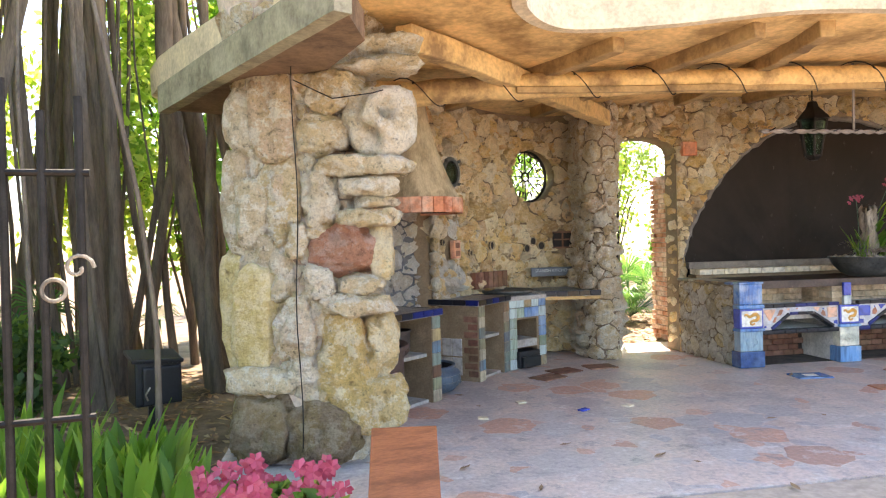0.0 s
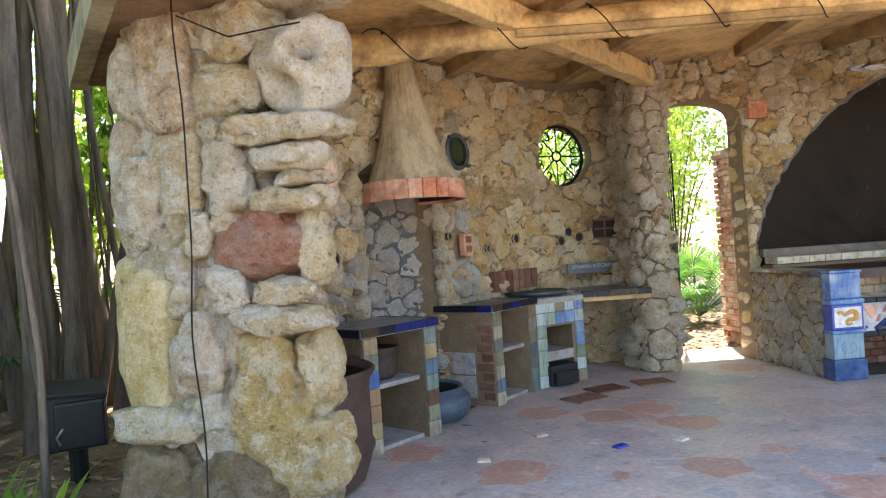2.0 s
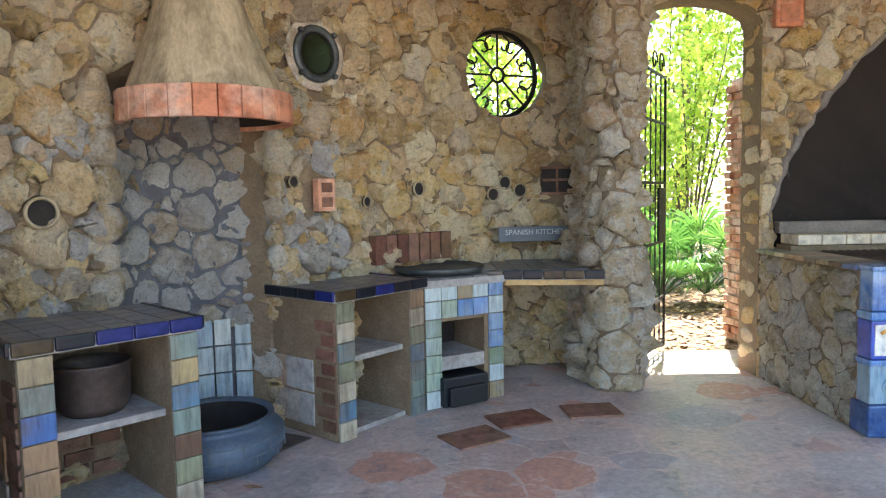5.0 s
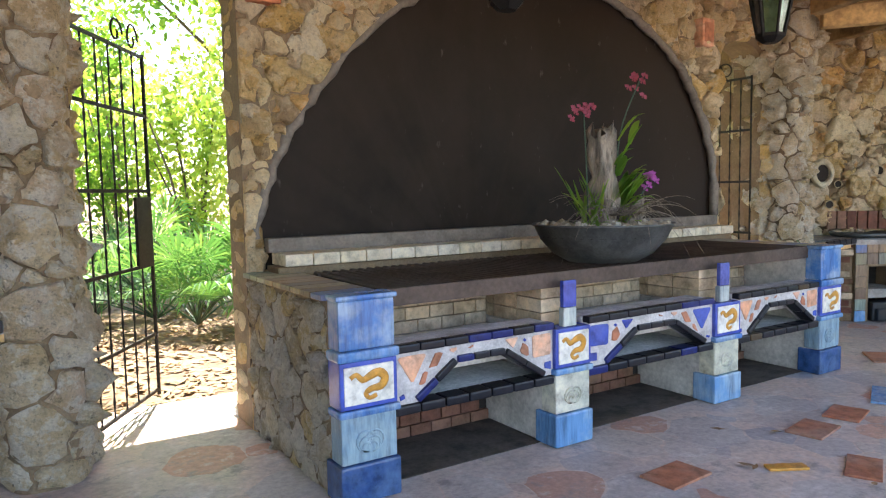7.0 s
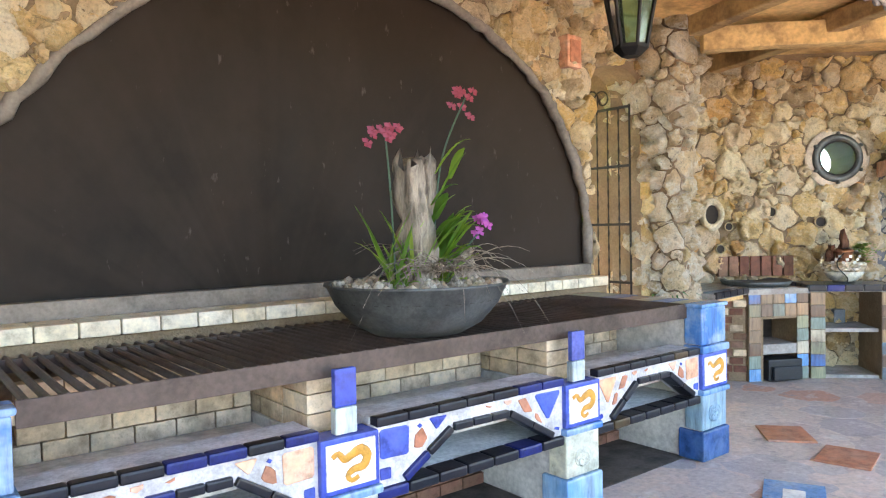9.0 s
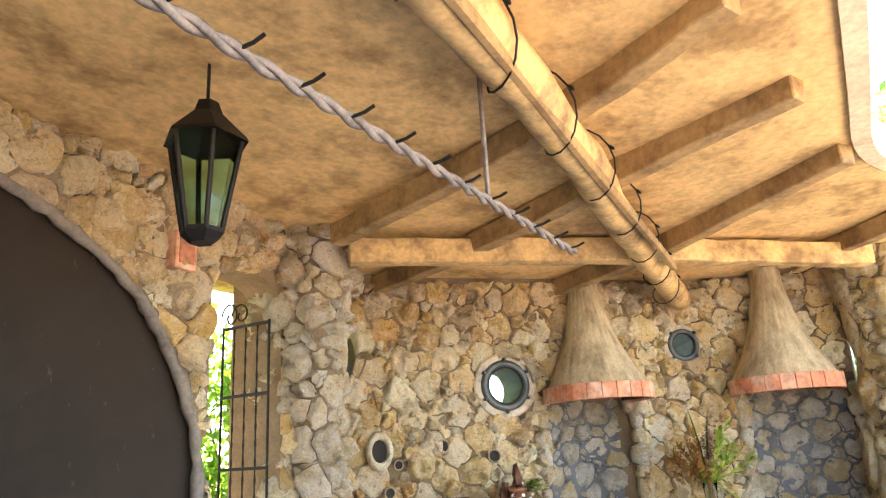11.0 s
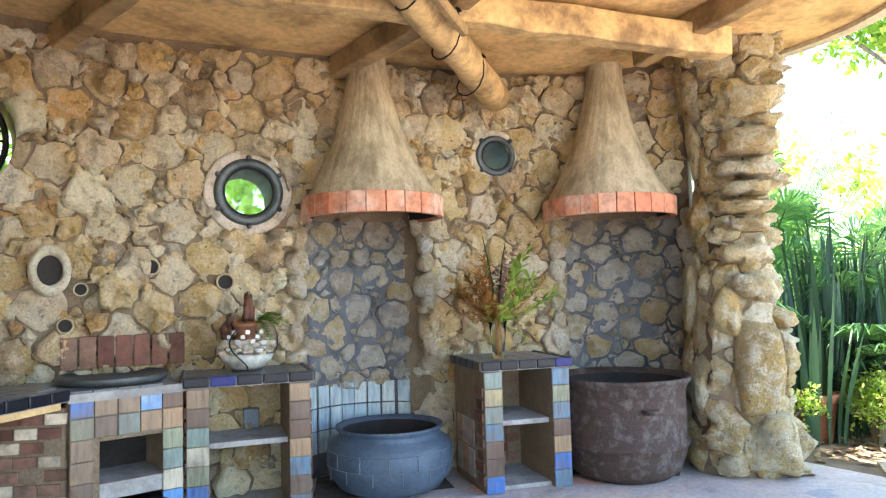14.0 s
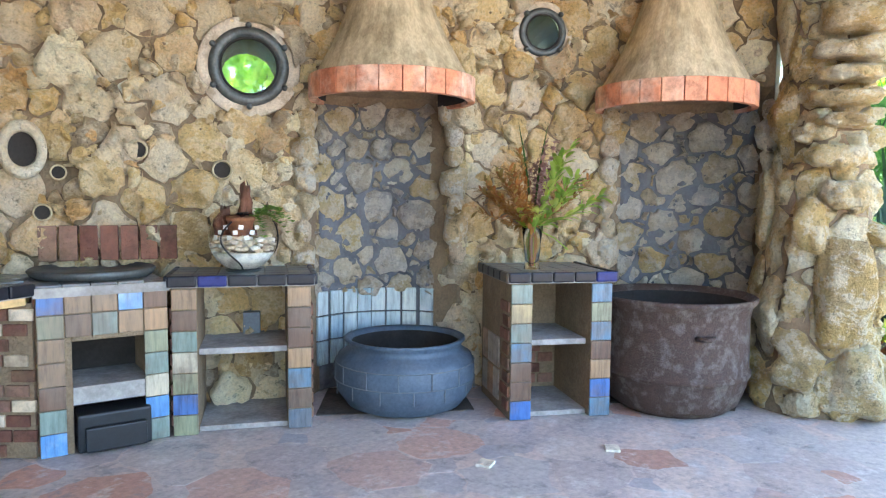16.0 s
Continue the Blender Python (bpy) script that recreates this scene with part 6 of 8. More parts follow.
# terracotta niche tiles in the west wing
for du, dv in ((0.0, 0.0),):
    t = thing("vent_tile", "red clay ventilator tile with two slots set in the wall", "vent tile", wing_frame(-1, u_of(11.82, 7.80), 1.39, 0.075))
    part("frame", box_bm(0.13, 0.06, 0.2, 0.006, (0, 0, -0.1)), M_BRICKRED, t)
    for z in (-0.045, 0.045):
        part("slot", box_bm(0.085, 0.01, 0.06, 0.002, (0, 0.028, z - 0.03)), M_BRICKDARK, t)

# ---- gates, lanterns, hook rail ----
def iron_gate(hinge, angle, w, h, label, plate=True, n=7, rails=(0.06, 0.45, 0.93, 1.43, 1.93), thick=0.02):
    t = thing("iron_gate", label, "gate", pose(hinge[0], hinge[1], 0, 0, 0, angle))
    for x in (0, w):
        part("stile", box_bm(thick, thick, h, 0.003, (x, 0, 0.03)), M_IRON, t)
    for z in (*rails, h):
        part("rail", box_bm(w, 0.015, 0.022, 0.002, (w / 2, 0, z)), M_IRON, t)
    for k in range(1, n):
        part("bar", tube_bm([(w * k / n, 0, 0.06 + (h - 0.06) * j / 60) for j in range(61)], [0.0055 if j % 3 else 0.0095 for j in range(61)], 5), M_IRON, t)
    if plate:
        part("lock_plate", box_bm(0.23, 0.02, 0.47, 0.004, (w - 0.115, 0.0, 0.93)), M_IRON, t, "black iron lock plate")
    for s in (0, 1):
        pts = []
        for j in range(20):
            th = j / 19 * 7.0
            rr = 0.02 + 0.075 * (1 - j / 19)
            pts.append((w * (0.62 if s else 0.85) + rr * math.cos(th), 0, h + 0.10 + rr * math.sin(th) * (1 if s else 1.2)))
        part("scroll", tube_bm(pts, 0.007, 6), M_IRON, t)
    return t


iron_gate((3.73, 8.62), 58, 1.0, 2.32, "black wrought-iron gate standing open outwards", n=6)
iron_gate((9.58, 8.52), 90, 0.46, 2.43, "black wrought-iron gate standing open in the east gateway", plate=False, n=4, thick=0.014)

rail = thing("hook_rail", "long twisted iron rail with pot hooks hung from the ceiling", "pot rail", pose(6.8, 6.15, 2.45))
bm = bmesh.new()
for s in (0, math.pi):
    tube_bm([(-2.62 + 5.24 * k / 240, 0.011 * math.cos(k * 0.55 + s), 0.011 * math.sin(k * 0.55 + s)) for k in range(241)], 0.013, 6, bm)
part("twisted_bar", bm, M_TWIST, rail, "grey twisted bar", True)
for k in range(-11, 12):
    part("hook", tube_bm([(k * 0.23, 0.0, 0.0), (k * 0.23 + 0.01, -0.05, 0.008), (k * 0.23 + 0.015, -0.085, 0.022)], 0.006, 6), M_IRON, rail)
for x in (-1.6, 1.62):
    part("hanger", tube_bm([(x, 0, 0), (x, 0, ceil_z(6.8 + x, 6.15) - 2.45 + 0.02)], 0.012, 6), M_TWIST, rail)


def lantern(x, y, z):
    t = thing("lantern", "tapering six-sided iron lantern with green glass", "lantern", pose(x, y, z), group="hanging lanterns")
    n = 6
    r0, r1, h = 0.085, 0.16, 0.46
    bm = lathe_bm([(0, 0.0), (0.05, 0.0), (r0 + 0.01, 0.04), (r0 + 0.01, 0.06), (0, 0.06)], 6)
    part("base", bm, M_IRON, t)
    for k in range(n):
        a, b = 2 * math.pi * k / n, 2 * math.pi * (k + 1) / n
        part("rib", tube_bm([(r0 * math.cos(a), r0 * math.sin(a), 0.05), (r1 * math.cos(a), r1 * math.sin(a), h)], 0.011, 6), M_IRON, t)
        q = bmesh.new()
        vs = [q.verts.new((r * 0.96 * math.cos(c), r * 0.96 * math.sin(c), zz)) for r, c, zz in ((r0, a, 0.06), (r0, b, 0.06), (r1, b, h), (r1, a, h))]
        q.faces.new(vs)
        ex = bmesh.ops.extrude_face_region(q, geom=list(q.faces))
        mid = Vector((math.cos((a + b) / 2), math.sin((a + b) / 2), 0)) * -0.005
        bmesh.ops.translate(q, vec=mid, verts=[e for e in ex["geom"] if isinstance(e, bmesh.types.BMVert)])
        pane = part("pane", q, M_GREENGLASS, t)
        pane.visible_shadow = False
    part("roof", lathe_bm([(r1 + 0.03, h), (r1 + 0.02, h + 0.02), (0.07, h + 0.14), (0.05, h + 0.2), (0.0, h + 0.22)], 6), M_IRON, t)
    part("chain", tube_bm([(0, 0, h + 0.2), (0, 0, ceil_z(x, y) - z + 0.02)], 0.008, 6), M_IRON, t)


lantern(7.87, 7.24, 2.36)
lantern(5.6, 7.22, 2.3)


# ---- plants and small things in the hall ----
def ribbon(bm, pts, w, n_out=None, fold=0.25):
    """A narrow leaf along pts, widest in the middle, folded along its rib."""
    pts = [Vector(p) for p in pts]
    m = len(pts)
    d = (pts[-1] - pts[0])
    side = d.cross(Vector((0, 0, 1)))
    if side.length < 1e-4:
        side = Vector((1, 0.2, 0))
    side.normalize()
    rows = []
    for i, p in enumerate(pts):
        k = i / (m - 1)
        ww = w * (math.sin(math.pi * (0.12 + 0.86 * k)) ** 0.8) if i < m - 1 else w * 0.05
        up = Vector((0, 0, fold * ww))
        rows.append((bm.verts.new(p - side * ww + up), bm.verts.new(p), bm.verts.new(p + side * ww + up)))
    for a, b in zip(rows, rows[1:]):
        bm.faces.new((a[0], a[1], b[1], b[0]))
        bm.faces.new((a[1], a[2], b[2], b[1]))


def arc(base, direction, length, droop, n=6, lift=0.6):
    d = Vector(direction).normalized()
    out = []
    for i in range(n):
        k = i / (n - 1)
        out.append(Vector(base) + d * length * k * (1 - 0.15 * k) + Vector((0, 0, length * (lift * k - droop * k * k))))
    return out


def petals(bm, c, size, rng, n=5):
    for k in range(n):
        a = 2 * math.pi * k / n + rng.uniform(-0.3, 0.3)
        tilt = rng.uniform(-0.4, 0.6)
        d = Vector((math.cos(a), math.sin(a) * 0.5, math.sin(a) * 0.8 + tilt * 0.3)).normalized()
        s = d.cross(Vector((0.2, 1, 0.1))).normalized()
        c0 = Vector(c)
        vs = [c0, c0 + d * size * 0.6 + s * size * 0.35, c0 + d * size, c0 + d * size * 0.6 - s * size * 0.35]
        bm.faces.new([bm.verts.new(v) for v in vs])


rng = random.Random(77)
bowl = thing("bronze_bowl", "wide shallow dark bronze bowl standing on the grate", "bowl", pose(6.6, 7.55, 0.945))
part("vessel", lathe_bm([(0, 0.0), (0.22, 0.0), (0.31, 0.05), (0.39, 0.14), (0.43, 0.225), (0.445, 0.23), (0.44, 0.24), (0.415, 0.235), (0.37, 0.15), (0.28, 0.08), (0, 0.07)], 56), M_BOWL, bowl, smooth=True)
bm = bmesh.new()
for k in range(160):
    a, r = rng.uniform(0, 6.28), 0.40 * math.sqrt(rng.random())
    s = rng.uniform(0.012, 0.03)
    q = bmesh.ops.create_icosphere(bm, subdivisions=1, radius=s)
    bmesh.ops.translate(bm, vec=(r * math.cos(a), r * math.sin(a), 0.205 + rng.uniform(0, 0.03)), verts=q["verts"])
tagged(part("gravel", bm, M_PEBBLE, bowl, "grey gravel"), kind="stuff")
part("soil", lathe_bm([(0, 0.20), (0.405, 0.20), (0.40, 0.16), (0, 0.12)], 40), M_DARK, bowl)
orchid = thing("orchid", "purple-pink orchid growing on a weathered stump in the bowl", "orchid", pose(6.6, 7.55, 1.15))


def stump(bm, base, h, r, seed, lean=(0, 0)):
    rg = random.Random(seed)
    rings = []
    for j in range(14):
        k = j / 13
        ring = []
        for i in range(16):
            a = 2 * math.pi * i / 16
            rr = r * (1.15 - 0.45 * k) * (1 + 0.8 * noise.noise((math.cos(a) * 1.6 + seed, math.sin(a) * 1.6, k * 2.5)) + 0.2 * math.sin(a * 4 + k * 3 + seed) + 0.4 * noise.noise((math.cos(a) * 5, math.sin(a) * 5, k * 7 + seed)))
            top = 0.2 * noise.noise((math.cos(a) * 2.4, math.sin(a) * 2.4, seed + 5.0)) * h / 0.6 if j > 10 else 0
            ring.append(bm.verts.new((base[0] + lean[0] * k + rr * math.cos(a), base[1] + lean[1] * k + rr * math.sin(a), base[2] + h * k + top)))
        rings.append(ring)
    for a, b in zip(rings, rings[1:]):
        for i in range(16):
            bm.faces.new((a[i], a[(i + 1) % 16], b[(i + 1) % 16], b[i]))
    bm.faces.new(rings[-1])
    return bm


part("stump", stump(bmesh.new(), (0, 0, 0), 0.60, 0.075, 3, (-0.03, 0)), M_GREYWOOD, orchid, "grey weathered stump", True)
part("driftwood", stump(bmesh.new(), (0.06, 0.03, 0.1), 0.50, 0.05, 8, (0.05, 0.02)), M_GREYWOOD, orchid, "", True)
part("driftwood", stump(bmesh.new(), (0.22, -0.05, 0.02), 0.17, 0.06, 12, (0.04, 0)), M_GREYWOOD, orchid, "", True)
bm = bmesh.new()
for k in range(30):
    a = rng.uniform(0, 6.28)
    ribbon(bm, arc((rng.uniform(-0.19, 0.0), rng.uniform(-0.1, 0.1), rng.uniform(0.0, 0.08)), (math.cos(a), math.sin(a), 0), rng.uniform(0.10, 0.24), rng.uniform(0.2, 0.7), 6, rng.uniform(1.2, 2.2)), rng.uniform(0.008, 0.016))
for k in range(34):
    a = rng.uniform(-0.9, 0.9)
    ribbon(bm, arc((rng.uniform(0.05, 0.14), -0.06 + rng.uniform(-0.04, 0.04), 0.02 + 0.02 * k * rng.random()), (math.cos(a), math.sin(a) - 0.4, 0), rng.uniform(0.12, 0.26), rng.uniform(0.4, 0.9), 6, rng.uniform(1.0, 1.9)), rng.uniform(0.022, 0.034))
for k in range(14):
    a = rng.uniform(0, 6.28)
    ribbon(bm, arc((rng.uniform(-0.2, 0.2), rng.uniform(-0.14, 0.0), 0.03), (math.cos(a), math.sin(a), 0), rng.uniform(0.05, 0.1), 0.5, 5, 0.6), 0.02)
part("leaves", bm, M_LEAF, orchid, "long green leaves")
bm = bmesh.new()
for k in range(90):
    a = rng.uniform(0, 6.28)
    L = rng.uniform(0.25, 0.6)
    pts = arc((0.08 + rng.uniform(-0.08, 0.08), -0.1 + rng.uniform(-0.06, 0.06), 0.08), (math.cos(a), math.sin(a), 0), L, rng.uniform(0.5, 1.0), 7, rng.uniform(0.3, 0.9))
    tube_bm(pts, [0.0028 * (1 - i / 8) for i in range(7)], 4, bm, False)
part("grass", bm, M_GREYWOOD, orchid, "thin dry air-plant blades")
stems = [((-0.12, 0, 0.0), (-0.14, 0, 0.45), (-0.18, -0.02, 0.74)), ((0.1, 0, 0.1), (0.16, 0, 0.6), (0.30, -0.03, 0.93)), ((0.16, -0.05, 0.05), (0.28, -0.06, 0.2), (0.36, -0.08, 0.28))]
for i, q in enumerate(stems):
    part("stem", tube_bm(spline(q, 6), 0.0045, 6), M_SNAKE, orchid)
    for k in range(9 if i < 2 else 7):
        c = Vector(q[2]) + Vector((rng.gauss(0, 0.036), rng.gauss(0, 0.03), rng.gauss(0.02, 0.034) - (0.06 if k > 6 else 0)))
        bm = bmesh.new()
        petals(bm, (0, 0, 0), 0.032, rng, 5)
        petals(bm, (0, -0.004, 0), 0.016, rng, 3)
        part("blossom", bm, M_ORCHID if i < 2 else M_VIOLET, orchid, "crimson-pink blossom" if i < 2 else "violet blossom", False, Matrix.Translation(c))

# vase of dried flowers on the narrow counter
cm, cw = unit_frame(1, (12.31, 6.29), (12.70, 5.81))
vase = thing("flower_vase", "clear glass vase with a tall bunch of dried flowers and ferns", "vase", cm @ pose(cw * 0.32, 0.22, TOP))
g = part("glass", lathe_bm([(0, 0.0), (0.048, 0.0), (0.043, 0.04), (0.052, 0.15), (0.066, 0.27), (0.062, 0.27), (0.047, 0.15), (0.036, 0.05), (0, 0.02)], 28), M_GLASS, vase, "clear glass", True)


def spray(parent, name, tip, bend, leaf, width, n, mat, label, spread=0.8):
    """A stem from the vase's neck with leaflets in pairs along its upper half."""
    bm = bmesh.new()
    a = Vector((rng.uniform(-0.015, 0.015), rng.uniform(-0.015, 0.015), 0.02))
    line = spline([a, a + Vector((0, 0, 0.2)), a.lerp(Vector(tip), 0.62) + Vector(bend), Vector(tip)], 5)
    tube_bm(line, [0.0032 - 0.002 * k / len(line) for k in range(len(line))], 4, bm, False)
    for k in range(n):
        q = 0.42 + 0.58 * k / max(1, n - 1)
        p = line[min(int(q * (len(line) - 1)), len(line) - 1)]
        d = (line[-1] - line[-4]).normalized()
        o = Vector((rng.gauss(0, 1), rng.gauss(0, 1), rng.gauss(0, 0.6))).normalized()
        v = (d + o * spread).normalized()
        L = leaf * rng.uniform(0.7, 1.2)
        ribbon(bm, [p + v * L * t - Vector((0, 0, 0.25 * L * t * t)) for t in (0, 0.3, 0.6, 0.85, 1)], width * rng.uniform(0.7, 1.2))
    return part(name, bm, mat, parent, label)


for k in range(22):
    a = rng.uniform(1.7, 4.6)
    R = rng.uniform(0.08, 0.42)
    spray(vase, "dry_spray", (R * math.cos(a), 0.5 * R * math.sin(a), 0.72 - 0.9 * R + rng.uniform(-0.06, 0.1)), (0, 0, 0.08), 0.07, 0.010, 34, M_RUSTLEAF, "rust-brown dried spray")
for k in range(12):
    a = rng.uniform(0, 6.28)
    R = rng.uniform(0.02, 0.14)
    spray(vase, "dry_bloom", (R * math.cos(a) + 0.03, R * math.sin(a), rng.uniform(0.5, 0.82)), (0, 0, 0.03), 0.034, 0.011, 70, M_MAUVE, "mauve dried flower spike", 1.6)
for k in range(8):
    a = rng.uniform(-0.6, 0.6)
    R = rng.uniform(0.14, 0.44)
    spray(vase, "green_spray", (R * math.cos(a), 0.6 * R * math.sin(a) - 0.04, rng.uniform(0.55, 0.82) - 0.3 * R), (0, 0, 0.06), 0.11, 0.020, 17, M_LEAFY, "fresh green leafy branch")
for k in range(5):
    a = rng.uniform(-0.6, 0.9)
    spray(vase, "dry_spray", (0.36 * math.cos(a), 0.2 * math.sin(a), rng.uniform(0.38, 0.66)), (0, 0, 0.05), 0.06, 0.007, 24, M_RUSTLEAF, "thin rust-brown twig")
for k in range(4):
    a = rng.uniform(2.2, 5.2)
    spray(vase, "green_spray", (0.13 * math.cos(a), 0.12 * math.sin(a) - 0.04, 0.34), (0, 0, 0.04), 0.08, 0.02, 8, M_LEAFY, "low green collar leaves")
bm = bmesh.new()
for x, lean in ((-0.05, -0.05), (0.03, 0.06)):
    ribbon(bm, [(x * t + lean * t * t, 0.0, 0.2 + 0.68 * t) for t in (0, 0.25, 0.5, 0.75, 1)], 0.022)
part("sword_leaf", bm, M_DEEP, vase, "two upright dark green blades")
part("loose_stalk", tube_bm([(0.02, -0.02, 0.24), (0.12, -0.05, 0.19), (0.2, -0.07, 0.12)], 0.004, 5), M_LEAFY, vase)

# glass globe with pebbles, clay pot and fern on the shelf counter
cm, cw = unit_frame(1, (11.20, 7.76), (11.68, 7.215))
globe = thing("glass_globe", "round glass globe planter bound with dark bands, half full of pebbles", "planter", cm @ pose(cw * 0.5, 0.22, TOP))
R = 0.19
prof = [(0, 0.0)] + [(R * math.sin(a), R - R * math.cos(a)) for a in [0.35 + 0.17 * k for k in range(13)]]
g = part("glass", lathe_bm(prof, 36), M_GLASS, globe, "clear glass bowl", True)
for k in range(3):
    a = k * 2.1 - 1.9
    part("band", tube_bm([(1.01 * R * math.sin(q) * math.cos(a + 0.3 * math.sin(q * 3)), 1.01 * R * math.sin(q) * math.sin(a + 0.3 * math.sin(q * 3)), R - R * math.cos(q)) for q in [0.5 + 0.16 * j for j in range(11)]], 0.005, 6), M_IRON, globe, "dark lead band")
part("foot", lathe_bm([(0, 0), (0.09, 0), (0.10, 0.012), (0.07, 0.02), (0, 0.02)], 24), M_BOWL, globe)
part("white_base", lathe_bm([(0, 0.012), (0.08, 0.02), (0.135, 0.06), (0.165, 0.11), (0.155, 0.115), (0.12, 0.07), (0, 0.04)], 36), M_WHITE, globe, "white frosted lower bowl", True)
bm = bmesh.new()
for k in range(120):
    while True:
        p = Vector((rng.uniform(-1, 1), rng.uniform(-1, 1), rng.uniform(-0.6, 0.0)))
        if p.length < 0.84:
            break
    q = bmesh.ops.create_icosphere(bm, subdivisions=1, radius=rng.uniform(0.014, 0.03))
    bmesh.ops.scale(bm, vec=(1.2, 1.0, 0.7), verts=q["verts"])
    bmesh.ops.translate(bm, vec=p * R + Vector((0, 0, R)), verts=q["verts"])
tagged(part("pebbles", bm, M_SHELL, globe, "cream shells and pebbles"), kind="stuff")
for k in range(9):
    a, z = -2.4 + 0.16 * k, 0.20 + 0.028 * (k % 3)
    r = math.sqrt(max(0.0, R * R - (z - R) ** 2)) * 1.0
    part("mirror_shard", box_bm(0.026, 0.004, 0.024, 0.002, (0, 0, -0.012)), M_WHITE, globe, "white mosaic shard", False, pose(r * math.cos(a), r * math.sin(a), z, 0, 12 * math.sin(k * 3), math.degrees(a) + 90))
part("clay_pot", lathe_bm([(0, 0), (0.05, 0), (0.066, 0.08), (0.072, 0.08), (0.072, 0.1), (0.055, 0.1), (0, 0.08)], 24), M_CLAY, globe, "small clay pot", True, pose(-0.01, -0.03, 0.2))
part("bark_slab", stump(bmesh.new(), (0.01, 0.04, 0.2), 0.27, 0.036, 21), M_BARKRED, globe, "reddish bark slab", True)
part("bark_slab", stump(bmesh.new(), (-0.1, 0.02, 0.2), 0.15, 0.03, 25), M_BARKRED, globe, "red clay shard", True)
part("pot_fence", tube_bm([(0.03 * math.cos(t), -0.05 + 0.03 * math.sin(t), 0.31 + 0.002 * t) for t in [k * 0.5 for k in range(26)]], 0.003, 5), M_IRON, globe, "small dark wire basket")
bm = bmesh.new()
for k in range(15):
    a = rng.uniform(-1.2, 1.0)
    L = rng.uniform(0.14, 0.28)
    line = arc((0.05, -0.04, 0.29), (math.cos(a), math.sin(a) - 0.2, 0), L, rng.uniform(0.5, 1.0), 10, rng.uniform(0.5, 1.1))
    for q in line[2:]:
        for e in range(3):
            b = rng.uniform(0, 6.28)
            ribbon(bm, arc(q, (math.cos(b), math.sin(b), 0), rng.uniform(0.03, 0.05), 0.3, 4, 0.5), 0.010)
tagged(part("fern", bm, M_LEAF, globe, "fine green fern"), kind="stuff")
# small grey box on the shelf inside the counter
t = solo("tin_box", box_bm(0.1, 0.08, 0.13, 0.008), M_SIGN, "small grey tin box on the counter shelf", "box", cm @ pose(cw * 0.55, 0.46, 0.455))


# ---- outdoors ----
def leaf_cloud(name, blobs, count, size, mat, seed, parent=None, long=2.2):
    """Many small folded leaves scattered through the blobs (x, y, z, rx, ry, rz)."""
    g = np.random.default_rng(seed)
    vol = np.array([b[3] * b[4] * b[5] for b in blobs]) ** 0.8
    which = g.choice(len(blobs), count, p=vol / vol.sum())
    B = np.array(blobs, float)[which]
    d = g.normal(size=(count, 3))
    d /= np.linalg.norm(d, axis=1)[:, None]
    rad = g.random(count) ** 0.45
    lump = 0.75 + 0.35 * np.sin(d[:, 0] * 5 + which) * np.cos(d[:, 1] * 4 + which * 2) + 0.15 * np.sin(d[:, 2] * 9)
    c = B[:, :3] + d * (rad * lump)[:, None] * B[:, 3:]
    a = g.normal(size=(count, 3))
    a[:, 2] -= 0.25
    a /= np.linalg.norm(a, axis=1)[:, None]
    b = np.cross(a, g.normal(size=(count, 3)))
    b /= np.linalg.norm(b, axis=1)[:, None]
    s = size * g.uniform(0.6, 1.5, count)[:, None]
    v = np.stack([c - a * s * long / 2, c + b * s * 0.5, c + a * s * long / 2, c - b * s * 0.5], 1).reshape(-1, 3)
    me = bpy.data.meshes.new(name)
    me.vertices.add(len(v))
    me.vertices.foreach_set("co", v.ravel())
    me.loops.add(count * 4)
    me.loops.foreach_set("vertex_index", np.arange(count * 4))
    me.polygons.add(count)
    me.polygons.foreach_set("loop_start", np.arange(0, count * 4, 4))
    me.update(calc_edges=True)
    me.materials.append(mat)
    return child(name, me, parent) if parent else new(name, me)


def tree(x, y, h, r, seed, mat=None, leaves=5000, trunk=0.16, label="tall broadleaf tree with a loose sunlit crown"):
    rg = random.Random(seed)
    t = thing("tree", label, "tree", pose(x, y, -0.03), group="trees round the kitchen")
    bm = bmesh.new()
    top = Vector((rg.uniform(-0.5, 0.5), rg.uniform(-0.5, 0.5), h * 0.75))
    tube_bm([(0, 0, 0), top * 0.35 + Vector((rg.uniform(-.2, .2), rg.uniform(-.2, .2), 0)), top * 0.7, top], [trunk * 1.3, trunk, trunk * 0.7, trunk * 0.35], 10, bm)
    blobs = []
    for k in range(9):
        a = rg.uniform(0, 6.28)
        z0 = rg.uniform(0.35, 0.72) * h
        e = Vector((r * rg.uniform(0.4, 0.9) * math.cos(a), r * rg.uniform(0.4, 0.9) * math.sin(a), z0 + rg.uniform(0.1, 0.35) * h))
        s = top * (z0 / top.z)
        tube_bm([s, s.lerp(e, 0.5) + Vector((0, 0, 0.1)), e], [trunk * 0.45, trunk * 0.28, trunk * 0.1], 6, bm)
        blobs.append((e.x, e.y, e.z, r * rg.uniform(0.35, 0.6), r * rg.uniform(0.35, 0.6), r * rg.uniform(0.25, 0.45)))
    part("trunk", bm, M_BARK, t, smooth=True)
    leaf_cloud("crown", blobs, leaves, 0.09, mat or M_LEAF, seed, t)
    return t


